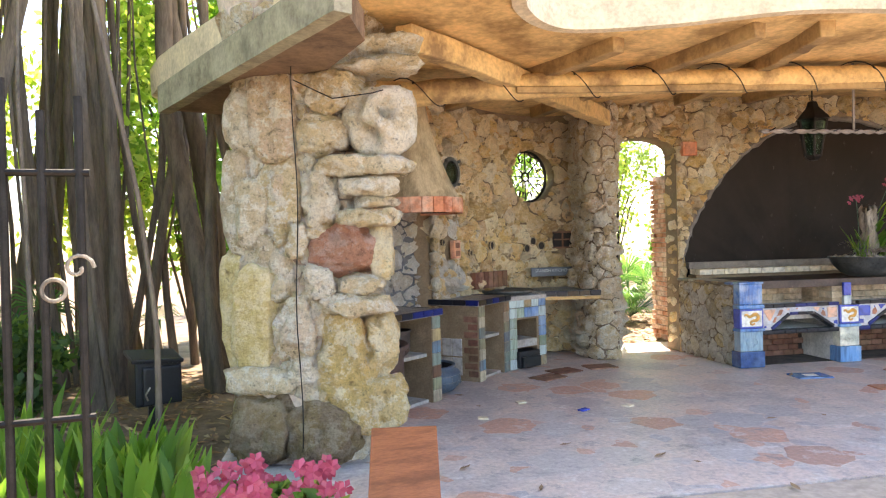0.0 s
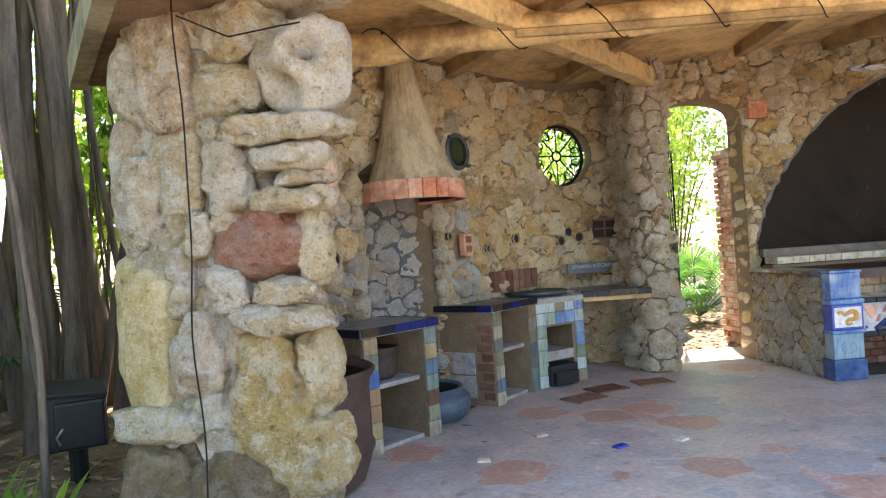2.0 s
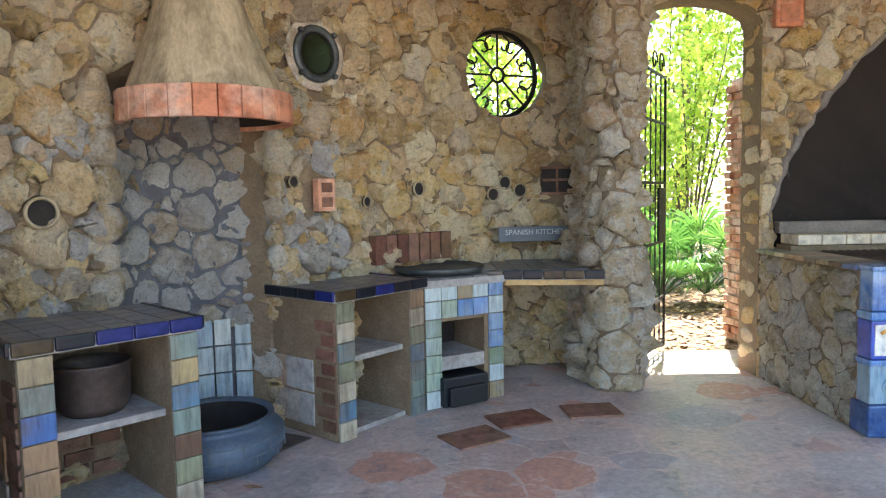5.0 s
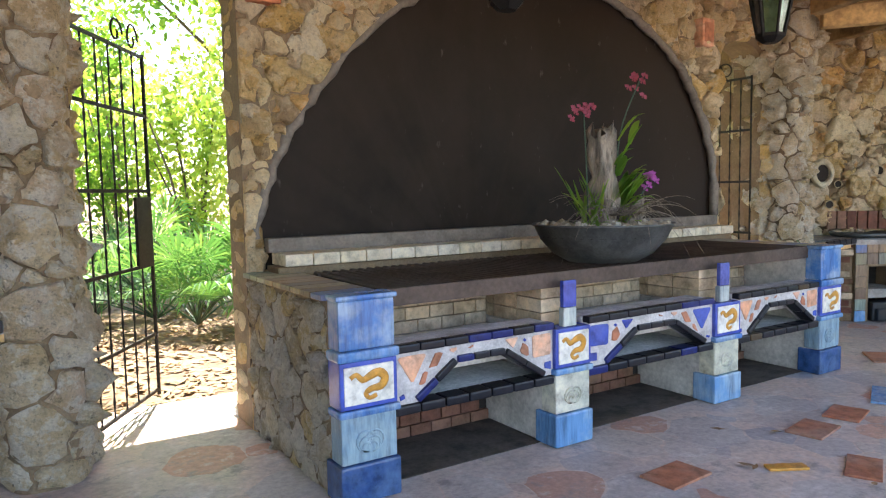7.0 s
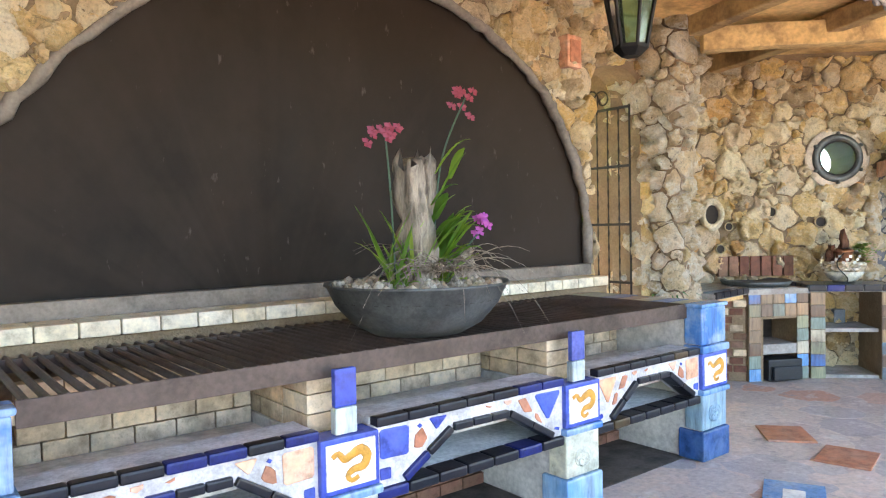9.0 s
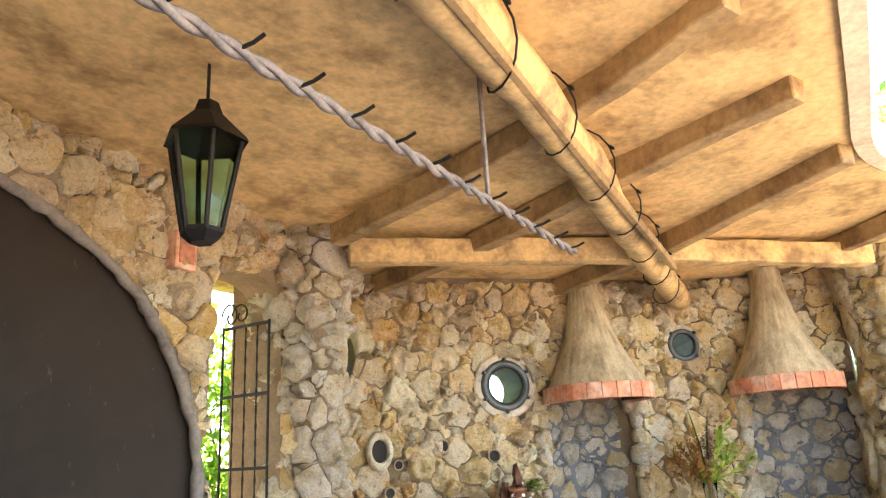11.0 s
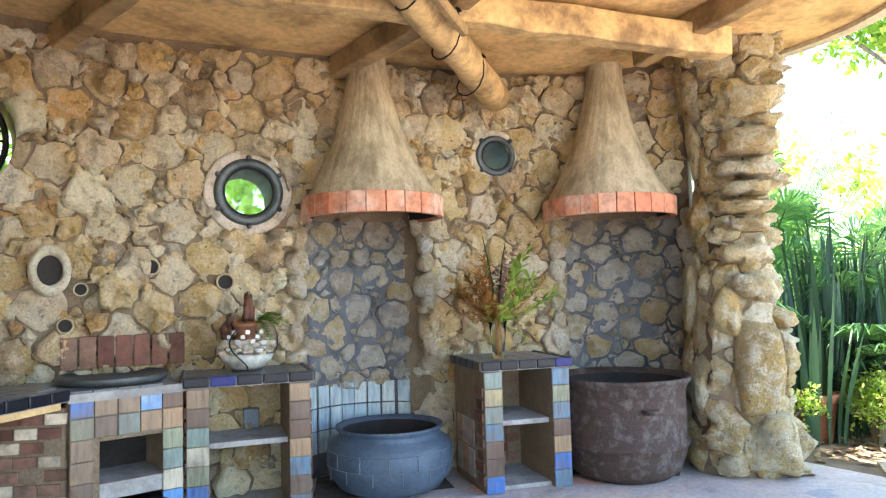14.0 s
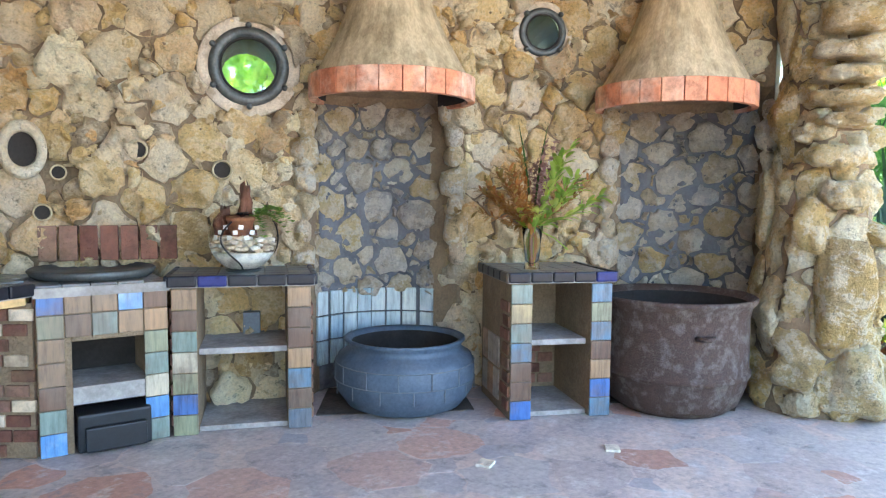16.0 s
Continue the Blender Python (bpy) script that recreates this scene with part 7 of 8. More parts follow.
def shrub(x, y, r, h, seed, mat=None, leaves=2500, size=0.06, label="dense green shrub in the leaf litter"):
    rg = random.Random(seed)
    t = thing("shrub", label, "shrub", pose(x, y, -0.03), group="shrubs")
    bm = bmesh.new()
    blobs = []
    for k in range(8):
        a, q = rg.uniform(0, 6.28), rg.uniform(0.1, 0.75)
        e = Vector((r * q * math.cos(a), r * q * math.sin(a), h * rg.uniform(0.35, 0.9)))
        tube_bm([(0, 0, 0), e * 0.5 + Vector((0, 0, 0.1 * h)), e], [0.025, 0.018, 0.008], 5, bm)
        blobs.append((e.x, e.y, e.z, r * 0.4, r * 0.4, h * 0.25))
    blobs.append((0, 0, h * 0.35, r * 0.6, r * 0.6, h * 0.3))
    tagged(part("branch", bm, M_BARK, t), kind="stuff")
    leaf_cloud("foliage", blobs, leaves, size, mat or M_LEAFY, seed, t, 2.0)
    return t


def fan_palm(x, y, h, seed, fronds=16, R=0.55, label="fan palm with splayed pleated leaves"):
    rg = random.Random(seed)
    t = thing("fan_palm", label, "palm", pose(x, y, -0.03), group="fan palms")
    st, lf = bmesh.new(), bmesh.new()
    for k in range(fronds):
        a = rg.uniform(0, 6.28)
        el = rg.uniform(0.25, 1.25)
        L = h * rg.uniform(0.55, 1.0)
        d = Vector((math.cos(a) * math.cos(el), math.sin(a) * math.cos(el), math.sin(el)))
        tip = d * L
        tube_bm([(0, 0, 0.02), tip * 0.5 + Vector((0, 0, 0.08)), tip], [0.012, 0.009, 0.007], 5, st)
        side = d.cross(Vector((0, 0, 1))).normalized()
        up = side.cross(d)
        rr = R * rg.uniform(0.7, 1.1)
        for j in range(23):
            th = math.radians(-125 + 250 * j / 22 + rg.uniform(-3, 3))
            v = (d * math.cos(th) + side * math.sin(th) + up * 0.15).normalized()
            s2 = v.cross(up).normalized()
            w = rr * 0.032
            end = tip + v * rr * (0.85 + 0.15 * math.cos(th)) * rg.uniform(0.85, 1.05) - Vector((0, 0, rr * rg.uniform(0.15, 0.45)))
            midp = tip + v * rr * 0.55
            q = [lf.verts.new(p) for p in (tip, midp - s2 * w, end, midp + s2 * w)]
            lf.faces.new(q)
    tagged(part("stalk", st, M_SNAKE, t), kind="stuff")
    tagged(part("frond", lf, M_PALM, t), kind="stuff")
    return t


def sword_clump(x, y, h, n, spread, seed, mat=None, w=0.028, name="sword_plant", label="tall upright sword-leaved plant", cat="plant"):
    rg = random.Random(seed)
    t = thing(name, label, cat, pose(x, y, -0.03))
    bm = bmesh.new()
    for k in range(n):
        a, q = rg.uniform(0, 6.28), spread * math.sqrt(rg.random())
        L = h * rg.uniform(0.5, 1.0)
        d = Vector((math.cos(a) * q * 0.8, math.sin(a) * q * 0.8, 0))
        b = Vector((math.cos(a) * q, math.sin(a) * q, 0))
        pts = [b + d * (j / 5) ** 1.5 + Vector((0, 0, L * j / 5)) for j in range(6)]
        ribbon(bm, pts, w * rg.uniform(0.7, 1.2))
    part("leaves", bm, mat or M_SNAKE, t)
    return t


# banyan with hanging roots beyond the west pier
def banyan(x, y, seed, n=70, spread=(1.6, 2.4), h=7.5, blobs_at=6.6):
    rg = random.Random(seed)
    t = thing("banyan", "old banyan fig with curtains of grey hanging roots", "tree", pose(x, y, -0.03))
    for k in range(n):
        px, py = rg.gauss(0, spread[0] * 0.5), rg.gauss(0, spread[1] * 0.5)
        r = rg.choice([0.012, 0.016, 0.02, 0.025, 0.035, 0.05, 0.07, 0.10])
        pts, rad = [], []
        lean = (rg.gauss(0, 0.32), rg.gauss(0, 0.32))
        sw, ph = rg.uniform(0.04, 0.22), rg.uniform(0, 6)
        for j in range(9):
            q = j / 8
            pts.append((px * (1 - 0.35 * q) + lean[0] * q + sw * math.sin(q * 6 + ph), py * (1 - 0.35 * q) + lean[1] * q + sw * math.cos(q * 5 + ph * 2), h * q))
            rad.append(r * (1.25 - 0.5 * q + 0.5 * max(0, 0.15 - q) * 6))
        part("aerial_root", tube_bm(pts, rad, 7, None, False), M_BARK, t, "", True)
    bm = tube_bm([(0.2, 0.3, 0), (0.1, 0.2, 1.2), (0, 0.1, 3), (0.1, 0, h)], [0.3, 0.2, 0.17, 0.12], 14)
    part("trunk", bm, M_BARK, t, smooth=True)
    leaf_cloud("crown", [(rg.uniform(-2.5, 2.5), rg.uniform(-2.5, 2.5), h - 0.6 + rg.uniform(-0.6, 1.2), 1.6, 1.6, 0.9) for k in range(16)], 17000, 0.11, M_LEAF, seed, t)
    return t


banyan(-2.5, 8.9, 4, 56, (2.2, 2.2))
banyan(-4.9, 6.8, 9, 24, (2.4, 2.4))
# trees and shrubs behind, seen through the gateways and windows
for k, (x, y, h, r) in enumerate([(0.0, 19.5, 9, 3.0), (4.2, 22, 11, 3.6), (8.5, 20.5, 10, 3.4), (12.5, 18.5, 9, 3.0), (14.5, 12.5, 9, 3.0), (17.5, 8.5, 9, 3.0), (21.0, 1.0, 9, 3.2), (18.5, -4.0, 8, 3.0), (-6.5, 10.5, 9, 3.2), (-7.0, 4.0, 9, 3.0), (-5.0, -1.5, 8, 3.0)]):
    tree(x, y, h, r, 200 + k, M_LEAFY if k % 2 else M_LEAF, 4200 if y > 12 else 6000)
for k, (x, y, r, h) in enumerate([(2.8, 14.0, 1.0, 2.8), (5.8, 14.6, 1.1, 3.4), (1.6, 12.3, 0.8, 2.4), (7.0, 12.6, 0.9, 2.4), (8.6, 11.8, 1.0, 2.8), (10.2, 11.4, 0.9, 3.2), (11.9, 11.2, 1.0, 3.4), (0.4, 11.2, 1.0, 2.8), (13.4, 9.9, 1.0, 3.0),
                                     (15.6, 7.4, 1.0, 3.0), (18.2, 5.6, 1.0, 1.8), (18.6, 3.6, 1.1, 1.8), (5.0, 16.2, 1.6, 4.4), (3.0, 16.4, 1.6, 4.2), (-4.8, 8.2, 1.1, 2.6), (-5.2, 6.2, 1.1, 2.4), (-4.0, 3.6, 1.0, 2.0), (9.6, 12.8, 1.2, 4.2), (11.7, 10.4, 0.7, 3.2),  (7.2, 16.5, 1.8, 5)]):
    shrub(x, y, r, h, 300 + k, M_LEAFY if k % 3 else M_LEAF, 3000, 0.055)
for k, (x, y, r, h) in enumerate([(1.0, 18.0, 2.4, 7.5), (4.2, 18.2, 2.4, 7.0), (7.4, 18.4, 2.4, 7.5), (10.2, 17.2, 2.4, 7.0), (13.0, 15.0, 2.0, 6.0), (14.6, 10.6, 1.8, 5.5), (17.4, 7.4, 1.6, 5.5), (20.6, 4.4, 1.8, 4.0), (20.0, 2.0, 1.8, 3.6), (-1.5, 12.5, 2.0, 6.0), (-5.8, 8.4, 2.0, 6.0), (-6.2, 4.4, 2.0, 5.6), (-6.0, 11.4, 2.0, 6.5)]):
    shrub(x, y, r, h, 700 + k, M_LEAFY if k % 3 else M_LEAF, 4600, 0.075, "tall bright thicket of leafy branches")
for k, (x, y, r, h) in enumerate([(-3.4, 11.2, 1.8, 7.0), (-5.0, 10.2, 1.8, 7.5), (-6.6, 7.8, 1.8, 7.0), (-1.9, 12.0, 1.6, 7.0), (-7.0, 5.6, 1.8, 6.5), (-6.2, 9.2, 1.6, 6.5)]):
    shrub(x, y, r, h, 760 + k, M_LEAF if k % 2 else M_LEAFY, 5000, 0.075, "tall dark thicket of leafy branches behind the banyan")
shrub(-2.4, 6.6, 0.5, 0.9, 770, M_DEEP, 1800, 0.05)
shrub(-3.0, 5.6, 0.6, 1.0, 771, M_DEEP, 1800, 0.05)
for k, (x, y, h) in enumerate([(5.2, 12.3, 1.0), (5.9, 12.6, 1.2), (4.3, 13.6, 1.1), (5.0, 14.2, 1.4), (16.6, 5.4, 2.4), (16.9, 4.4, 3.0), (16.6, 6.8, 2.2), (15.6, 3.2, 1.0), (15.9, 4.2, 2.2), (16.3, 3.2, 2.5), (17.3, 3.6, 3.4), (17.6, 4.9, 3.8), (10.9, 10.4, 2.6), (2.4, 10.9, 2.4), (4.9, 13.0, 1.2), (-3.6, 6.8, 1.2), (-2.9, 9.4, 1.3), (16.8, 4.9, 3.0), (9.4, 10.9, 1.2)]):
    fan_palm(x, y, h, 400 + k, 32 if h > 2 else 18, 0.52)
sword_clump(14.75, 4.15, 1.55, 46, 0.34, 501, label="clump of tall dark sword-leaved plants beside the pier")
for k, (x, y, h) in enumerate([(15.1, 3.95, 1.9), (15.5, 3.9, 2.1), (15.0, 3.4, 1.7), (15.7, 3.45, 2.0)]):
    sword_clump(x, y, h, 48, 0.3, 505 + k, label="clump of tall dark sword-leaved plants beside the pier")
sword_clump(15.3, 3.7, 1.35, 36, 0.3, 502, label="clump of tall dark sword-leaved plants beside the pier")
for k, (x, y, r, h) in enumerate([(14.3, 4.45, 0.35, 0.8), (14.6, 3.7, 0.4, 0.9), (14.2, 3.5, 0.3, 0.5), (15.0, 4.6, 0.5, 1.2)]):
    shrub(x, y, r, h, 520 + k, M_LEAFY, 2200, 0.022, "fine-leaved fern bush beside the pier")
t = solo("plant_pot", lathe_bm([(0, 0), (0.14, 0), (0.19, 0.34), (0.215, 0.34), (0.215, 0.4), (0.17, 0.4), (0, 0.3)], 28), M_CLAY, "weathered clay pot among the ferns", "flower pot", pose(14.75, 4.15, -0.03), smooth=True)
# planting bed by the west pier
for k, (x, y, h) in enumerate([(-1.75, 4.9, 0.6), (-1.35, 4.75, 0.55), (-1.1, 4.35, 0.5), (-1.5, 4.3, 0.55), (-0.95, 4.7, 0.45), (-2.0, 5.3, 0.6), (-1.9, 4.4, 0.6), (-1.15, 5.1, 0.4), (-0.75, 4.25, 0.35)]):
    sword_clump(x, y, h, 26, 0.27, 610 + k, M_LEAF, 0.032, "bedding_plant", "leafy green bedding plant in the border")
bm = bmesh.new()
rg = random.Random(640)
for k in range(24):
    cx, cy, cz = rg.uniform(-0.75, 0.12), rg.uniform(3.95, 4.45), rg.uniform(0.06, 0.2)
    for j in range(4):
        petals(bm, (cx + rg.gauss(0, 0.03), cy + rg.gauss(0, 0.03), cz + rg.gauss(0, 0.02)), 0.055, rg, 6)
flowers = thing("flower_bed", "low bed of pink flowers and leaves", "flowers", pose(-0.3, 4.2, -0.03))
bm.transform(flowers.matrix_world.inverted())
tagged(part("blossoms", bm, M_PINK, flowers, "bright pink blossoms"), kind="stuff")
leaf_cloud("foliage", [(-0.05, 0.0, 0.06, 0.6, 0.35, 0.09)], 1600, 0.045, M_LEAF, 641, flowers)
# leaf litter
def litter(name, boxes, n, seed, z, size, label):
    g = random.Random(seed)
    vs, fs = [], []
    for k in range(n):
        x0, x1, y0, y1 = boxes[k % len(boxes)]
        x, y, a, s = g.uniform(x0, x1), g.uniform(y0, y1), g.uniform(0, 6.28), size * g.uniform(0.6, 1.4)
        c, q = math.cos(a), math.sin(a)
        o = len(vs)
        for u, v, w in ((-1, 0, 0.004), (0, 0.4, 0.012), (1, 0, 0.006 + g.random() * 0.03), (0, -0.4, 0.02)):
            vs.append((x + s * (u * c - v * q), y + s * (u * q + v * c), z + w + g.random() * 0.008))
        fs += [(o, o + 1, o + 2, o + 3)]
    return tagged(new(name, mesh_of(name, vs, fs, M_LITTER, False)), label, "leaf litter", kind="stuff")


litter("leaf_litter", [(1.5, 9.5, 9.0, 13.5)], 5200, 1, -0.03, 0.055, "thick brown fallen leaves on the sunlit ground")
litter("leaf_litter", [(-4.5, -0.2, 2.0, 9.0)], 4200, 2, -0.03, 0.05, "brown fallen leaves under the banyan roots")
litter("leaf_litter", [(13.9, 17, 2.0, 6.5)], 2200, 3, -0.03, 0.05, "fallen leaves beside the pier")
for k in range(46):
    g = random.Random(900 + k)
    x, y = g.uniform(0.9, 9.5), g.uniform(3.0, 7.0) if k % 3 else g.uniform(3.2, 4.6)
    vs = [(-1, 0, 0.0), (-0.3, 0.35, 0.15), (0.4, 0.32, 0.12), (1, 0.05, 0.3), (0.4, -0.3, 0.2), (-0.3, -0.33, 0.12), (0, 0, 0.02)]
    fs = [(0, 1, 6), (1, 2, 6), (2, 3, 6), (3, 4, 6), (4, 5, 6), (5, 0, 6)]
    s = g.uniform(0.03, 0.055)
    o = new("fallen_leaf", mesh_of("fallen_leaf", [(a * s, b * s, c * s) for a, b, c in vs], fs, M_LITTER))
    o.matrix_world = pose(x, y, 0.008, 0, 0, g.uniform(0, 360))
    tagged(o, "curled dry brown leaf on the floor", "leaf", "fallen leaves")
# brick pier outside the west gateway
pier = thing("brick_pier", "weathered red brick pier outside the gateway", "pier", pose(5.24, 9.72, -0.03, 0, 0, 4))
brick = bpy.data.meshes.new("brick")
b_ = box_bm(0.205, 0.1, 0.06, 0.006)
b_.to_mesh(brick)
b_.free()
brick.materials.append(M_BLOTCHBRICK)
part("core", box_bm(0.40, 0.40, 2.40, 0.004), M_PIERMORTAR, pier)
for r in range(33):
    for f in range(4):
        for k in range(2):
            off = -0.105 + 0.21 * k + (0.035 if r % 2 else -0.035)
            m = pose(0, 0, 0.01 + r * 0.071, 0, 0, 90 * f) @ pose(off, -0.16 - 0.012 * ((r * 7 + k * 3 + f) % 3), 0)
            child("brick", brick, pier, m)
# black flood-light box, sign board, iron fence at the west border
lamp = thing("flood_light", "black weatherproof flood-light box on a stake", "flood light", pose(-1.32, 6.3, -0.03, 0, 0, 24))
part("housing", box_bm(0.36, 0.30, 0.36, 0.02, (0, 0, 0.24)), M_BLACKBOX, lamp)
part("lid", box_bm(0.40, 0.36, 0.035, 0.01, (0, 0, 0)), M_BLACKBOX, lamp, m=pose(-0.01, 0, 0.605, 7, 4))
part("door", box_bm(0.30, 0.05, 0.31, 0.02, (0.02, -0.165, 0.25)), M_BLACKBOX, lamp)
part("stake", tube_bm([(0, 0, 0), (0, 0, 0.26)], 0.06, 10), M_BLACKBOX, lamp)
part("latch", tube_bm([(-0.1, -0.2, 0.3), (-0.12, -0.22, 0.35), (-0.08, -0.2, 0.4)], 0.008, 6), M_GREYWOOD, lamp, "grey metal latch")
board = thing("sign_board", "sloping red-brown wooden board on a post", "sign board", pose(0.42, 3.82, 0, 0, 0, -8))
part("panel", box_bm(0.36, 0.5, 0.035, 0.006, (0, 0, 0)), M_WOODRED, board, "varnished board", m=pose(0, 0, 0.30, 30))
part("post", box_bm(0.09, 0.09, 0.31, 0.006), M_WOODRED, board)
fence = thing("iron_fence", "black iron garden fence with a pale painted scroll", "fence", pose(-0.98, 2.62, -0.03, 0, 0, 8))
for k, h in enumerate((1.9, 2.05, 1.95, 2.0)):
    part("post", tube_bm([(0.11 * k - 0.12, 0, 0), (0.11 * k - 0.12, 0, h)], 0.014, 8), M_IRON, fence)
for z in (0.95, 1.75):
    part("rail", tube_bm([(-0.15, 0, z), (0.24, 0, z)], 0.012, 8), M_IRON, fence)
part("ring", ring_bm(0.035, 0.007, 24), M_GREYWOOD, fence, "pale painted ring", True, pose(0.13, -0.02, 1.37))
part("scroll", tube_bm([(0.2 + 0.05 * (1 - k / 16) * math.cos(k * 0.5), -0.02, 1.44 + 0.05 * (1 - k / 16) * math.sin(k * 0.5)) for k in range(14)], 0.007, 6), M_GREYWOOD, fence, "pale painted scroll")

# skull-like weathered boulder, spot lamp and cable on the west pier
bm = bmesh.new()
bmesh.ops.create_icosphere(bm, subdivisions=4, radius=1)
for v in bm.verts:
    c = v.co.copy()
    k = 1 + 0.22 * noise.noise(c * 1.7 + Vector((3, 1, 2))) + 0.08 * noise.noise(c * 5)
    for e, depth, wd in ((Vector((0.30, -0.85, 0.40)), 0.95, 0.34), (Vector((-0.22, -0.72, -0.62)), 0.85, 0.38), (Vector((-0.6, -0.6, 0.35)), 0.35, 0.25)):
        d = (c - e.normalized()).length
        if d < wd * 2.2:
            k -= depth * math.exp(-(d / wd) ** 4)
    v.co = Vector((c.x * 0.21 * k, c.y * 0.2 * k, c.z * (0.25 if c.z > 0 else 0.22) * k * (1.0 + 0.25 * c.x)))
solo("boulder", bm, M_COL, "pale hollow-eyed weathered boulder built into the pier", "boulder", pose(0.45, 4.95, 2.29, 0, 8, -12) @ Matrix.Scale(1.12, 4), smooth=True)
spot = thing("spot_lamp", "small black spot lamp fixed under the roof", "spot lamp", pose(0.06, 4.82, 2.86, 20, 0, 30))
part("barrel", lathe_bm([(0, 0), (0.035, 0), (0.045, 0.05), (0.05, 0.12), (0.042, 0.12), (0.03, 0.06), (0, 0.05)], 18), M_BLACKBOX, spot, "", True, pose(0, 0, 0, 80, 0, 70))
part("bracket", tube_bm([(0, 0, 0), (0, 0.05, 0.06), (0, 0.12, 0.16)], 0.012, 8), M_BLACKBOX, spot)
wire = thing("cable", "thin black cable running down the pier", "cable", pose(-0.12, 4.85, 0))
part("wire", tube_bm([(0.012 * math.sin(k * 0.5), -0.01 - 0.02 * math.sin(k * 0.9), 2.7 * k / 24) for k in range(25)], 0.0045, 6), M_IRON, wire)
part("wire", tube_bm([(0, 0.0, 2.55), (0.25, -0.06, 2.42), (0.5, -0.1, 2.45), (0.72, 0.1, 2.55)], 0.0045, 6), M_IRON, wire)
for x, z, w, h in ((8.70, 2.62, 0.16, 0.24), (4.74, 2.50, 0.2, 0.18)):
    t = thing("wall_tile", "flat terracotta relief tile set into the stone wall", "tile", pose(x, 8.40, z))
    part("slab", box_bm(w, 0.1, h, 0.012), M_BRICKRED, t)
    part("border", box_bm(w * 0.7, 0.014, h * 0.7, 0.005, (0, -0.05, h * 0.15)), M_RUSTTILE, t)


# ---- floor inserts ----
def floor_insert(x, y, w, d, ang, mat, label, core=None):
    t = thing("floor_tile", label, "tile", pose(x, y, 0, 0, 0, ang), group="floor tiles")
    part("slab", box_bm(w, d, 0.014, 0.004, (0, 0, -0.003)), mat, t)
    if core:
        part("inset", box_bm(w * 0.36, d * 0.36, 0.004, 0.001, (0, 0, 0.0115)), core, t, "white centre piece")


for x, y, w, d, ang in ((6.08, 6.55, 0.30, 0.2, 4), (7.24, 6.53, 0.3, 0.2, 10), (6.9, 6.08, 0.3, 0.16, 25), (9.33, 7.1, 0.36, 0.3, 40), (9.13, 6.63, 0.36, 0.3, 12), (7.67, 6.57, 0.28, 0.2, 15), (5.3, 5.9, 0.28, 0.2, -6), (10.6, 6.3, 0.32, 0.24, 30)):
    floor_insert(x, y, w, d, ang, M_TERRA, "rectangular terracotta floor tile")
floor_insert(5.0, 6.58, 0.36, 0.26, -8, M_BLUE, "blue glazed floor tile with a white middle", M_WHITE)
floor_insert(8.27, 6.55, 0.42, 0.3, 25, M_BLUE, "blue glazed floor tile with a white middle", M_WHITE)
floor_insert(6.6, 6.3, 0.2, 0.07, -30, M_OCHRE, "narrow ochre floor tile")
for x, y, ang in ((12.14, 5.65, 20), (11.64, 6.14, 5), (1.81, 6.3, 12), (2.66, 5.9, 30), (1.34, 5.83, -10)):
    floor_insert(x, y, 0.085, 0.075, ang, M_LEDGE, "small pale yellow floor tile")
floor_insert(5.11, 5.33, 0.2, 0.1, 8, M_OCHRE, "bright yellow floor tile")
floor_insert(2.24, 5.87, 0.1, 0.06, 30, M_COBALT, "small blue floor tile")
for x, y, ang in ((2.43, 7.33, 30), (2.72, 7.63, 20), (3.2, 7.75, 5)):
    floor_insert(x, y, 0.34, 0.26, ang, M_BRICKDARK, "brown brick patch in the floor")

# ---- stones of walls and floor ----


def rock(parent, p, r, seed, mat, turn=0.0, sub=2, knob=1.0):
    """A weathered boulder built into a wall: broken faces, knobs and hollows."""
    bm = bmesh.new()
    bmesh.ops.create_icosphere(bm, subdivisions=sub + 1, radius=1)
    g = random.Random(seed)
    o = Vector((seed * 1.37 % 50, seed * 0.71 % 50, 3.0))
    cuts = [(Vector((g.gauss(0, 1), g.gauss(0, 1), g.gauss(0, 1))).normalized(), g.uniform(0.72, 0.98)) for k in range(9)]
    size = 0.5 * (r[0] + r[2])
    for v in bm.verts:
        c = v.co.normalized()
        q = Vector([math.copysign(abs(x) ** 0.72, x) for x in c])
        k = 1 + 0.20 * noise.noise(c * 1.4 + o)
        for d, lim in cuts:
            e = c.dot(d) * k
            if e > lim:
                k *= 1 - 0.75 * (e - lim) / e
        w = Vector((q.x * r[0], q.y * r[1], q.z * r[2]))
        f = noise.noise(w * 8 + o) * 0.042 + noise.noise(w * 20 + o) * 0.022 + noise.noise(w * 48 + o) * 0.008 - 0.11 * max(0.0, noise.noise(w * 13 + o * 2) - 0.26)
        v.co = w * k + c * f * knob * min(1.0, size / 0.12)
    me = bpy.data.meshes.new("stone")
    bm.to_mesh(me)
    bm.free()
    for f in me.polygons:
        f.use_smooth = True
    me.materials.append(mat)
    return child("stone", me, parent, pose(p[0], p[1], max(p[2], r[2] * 0.8), 0, 0, turn))


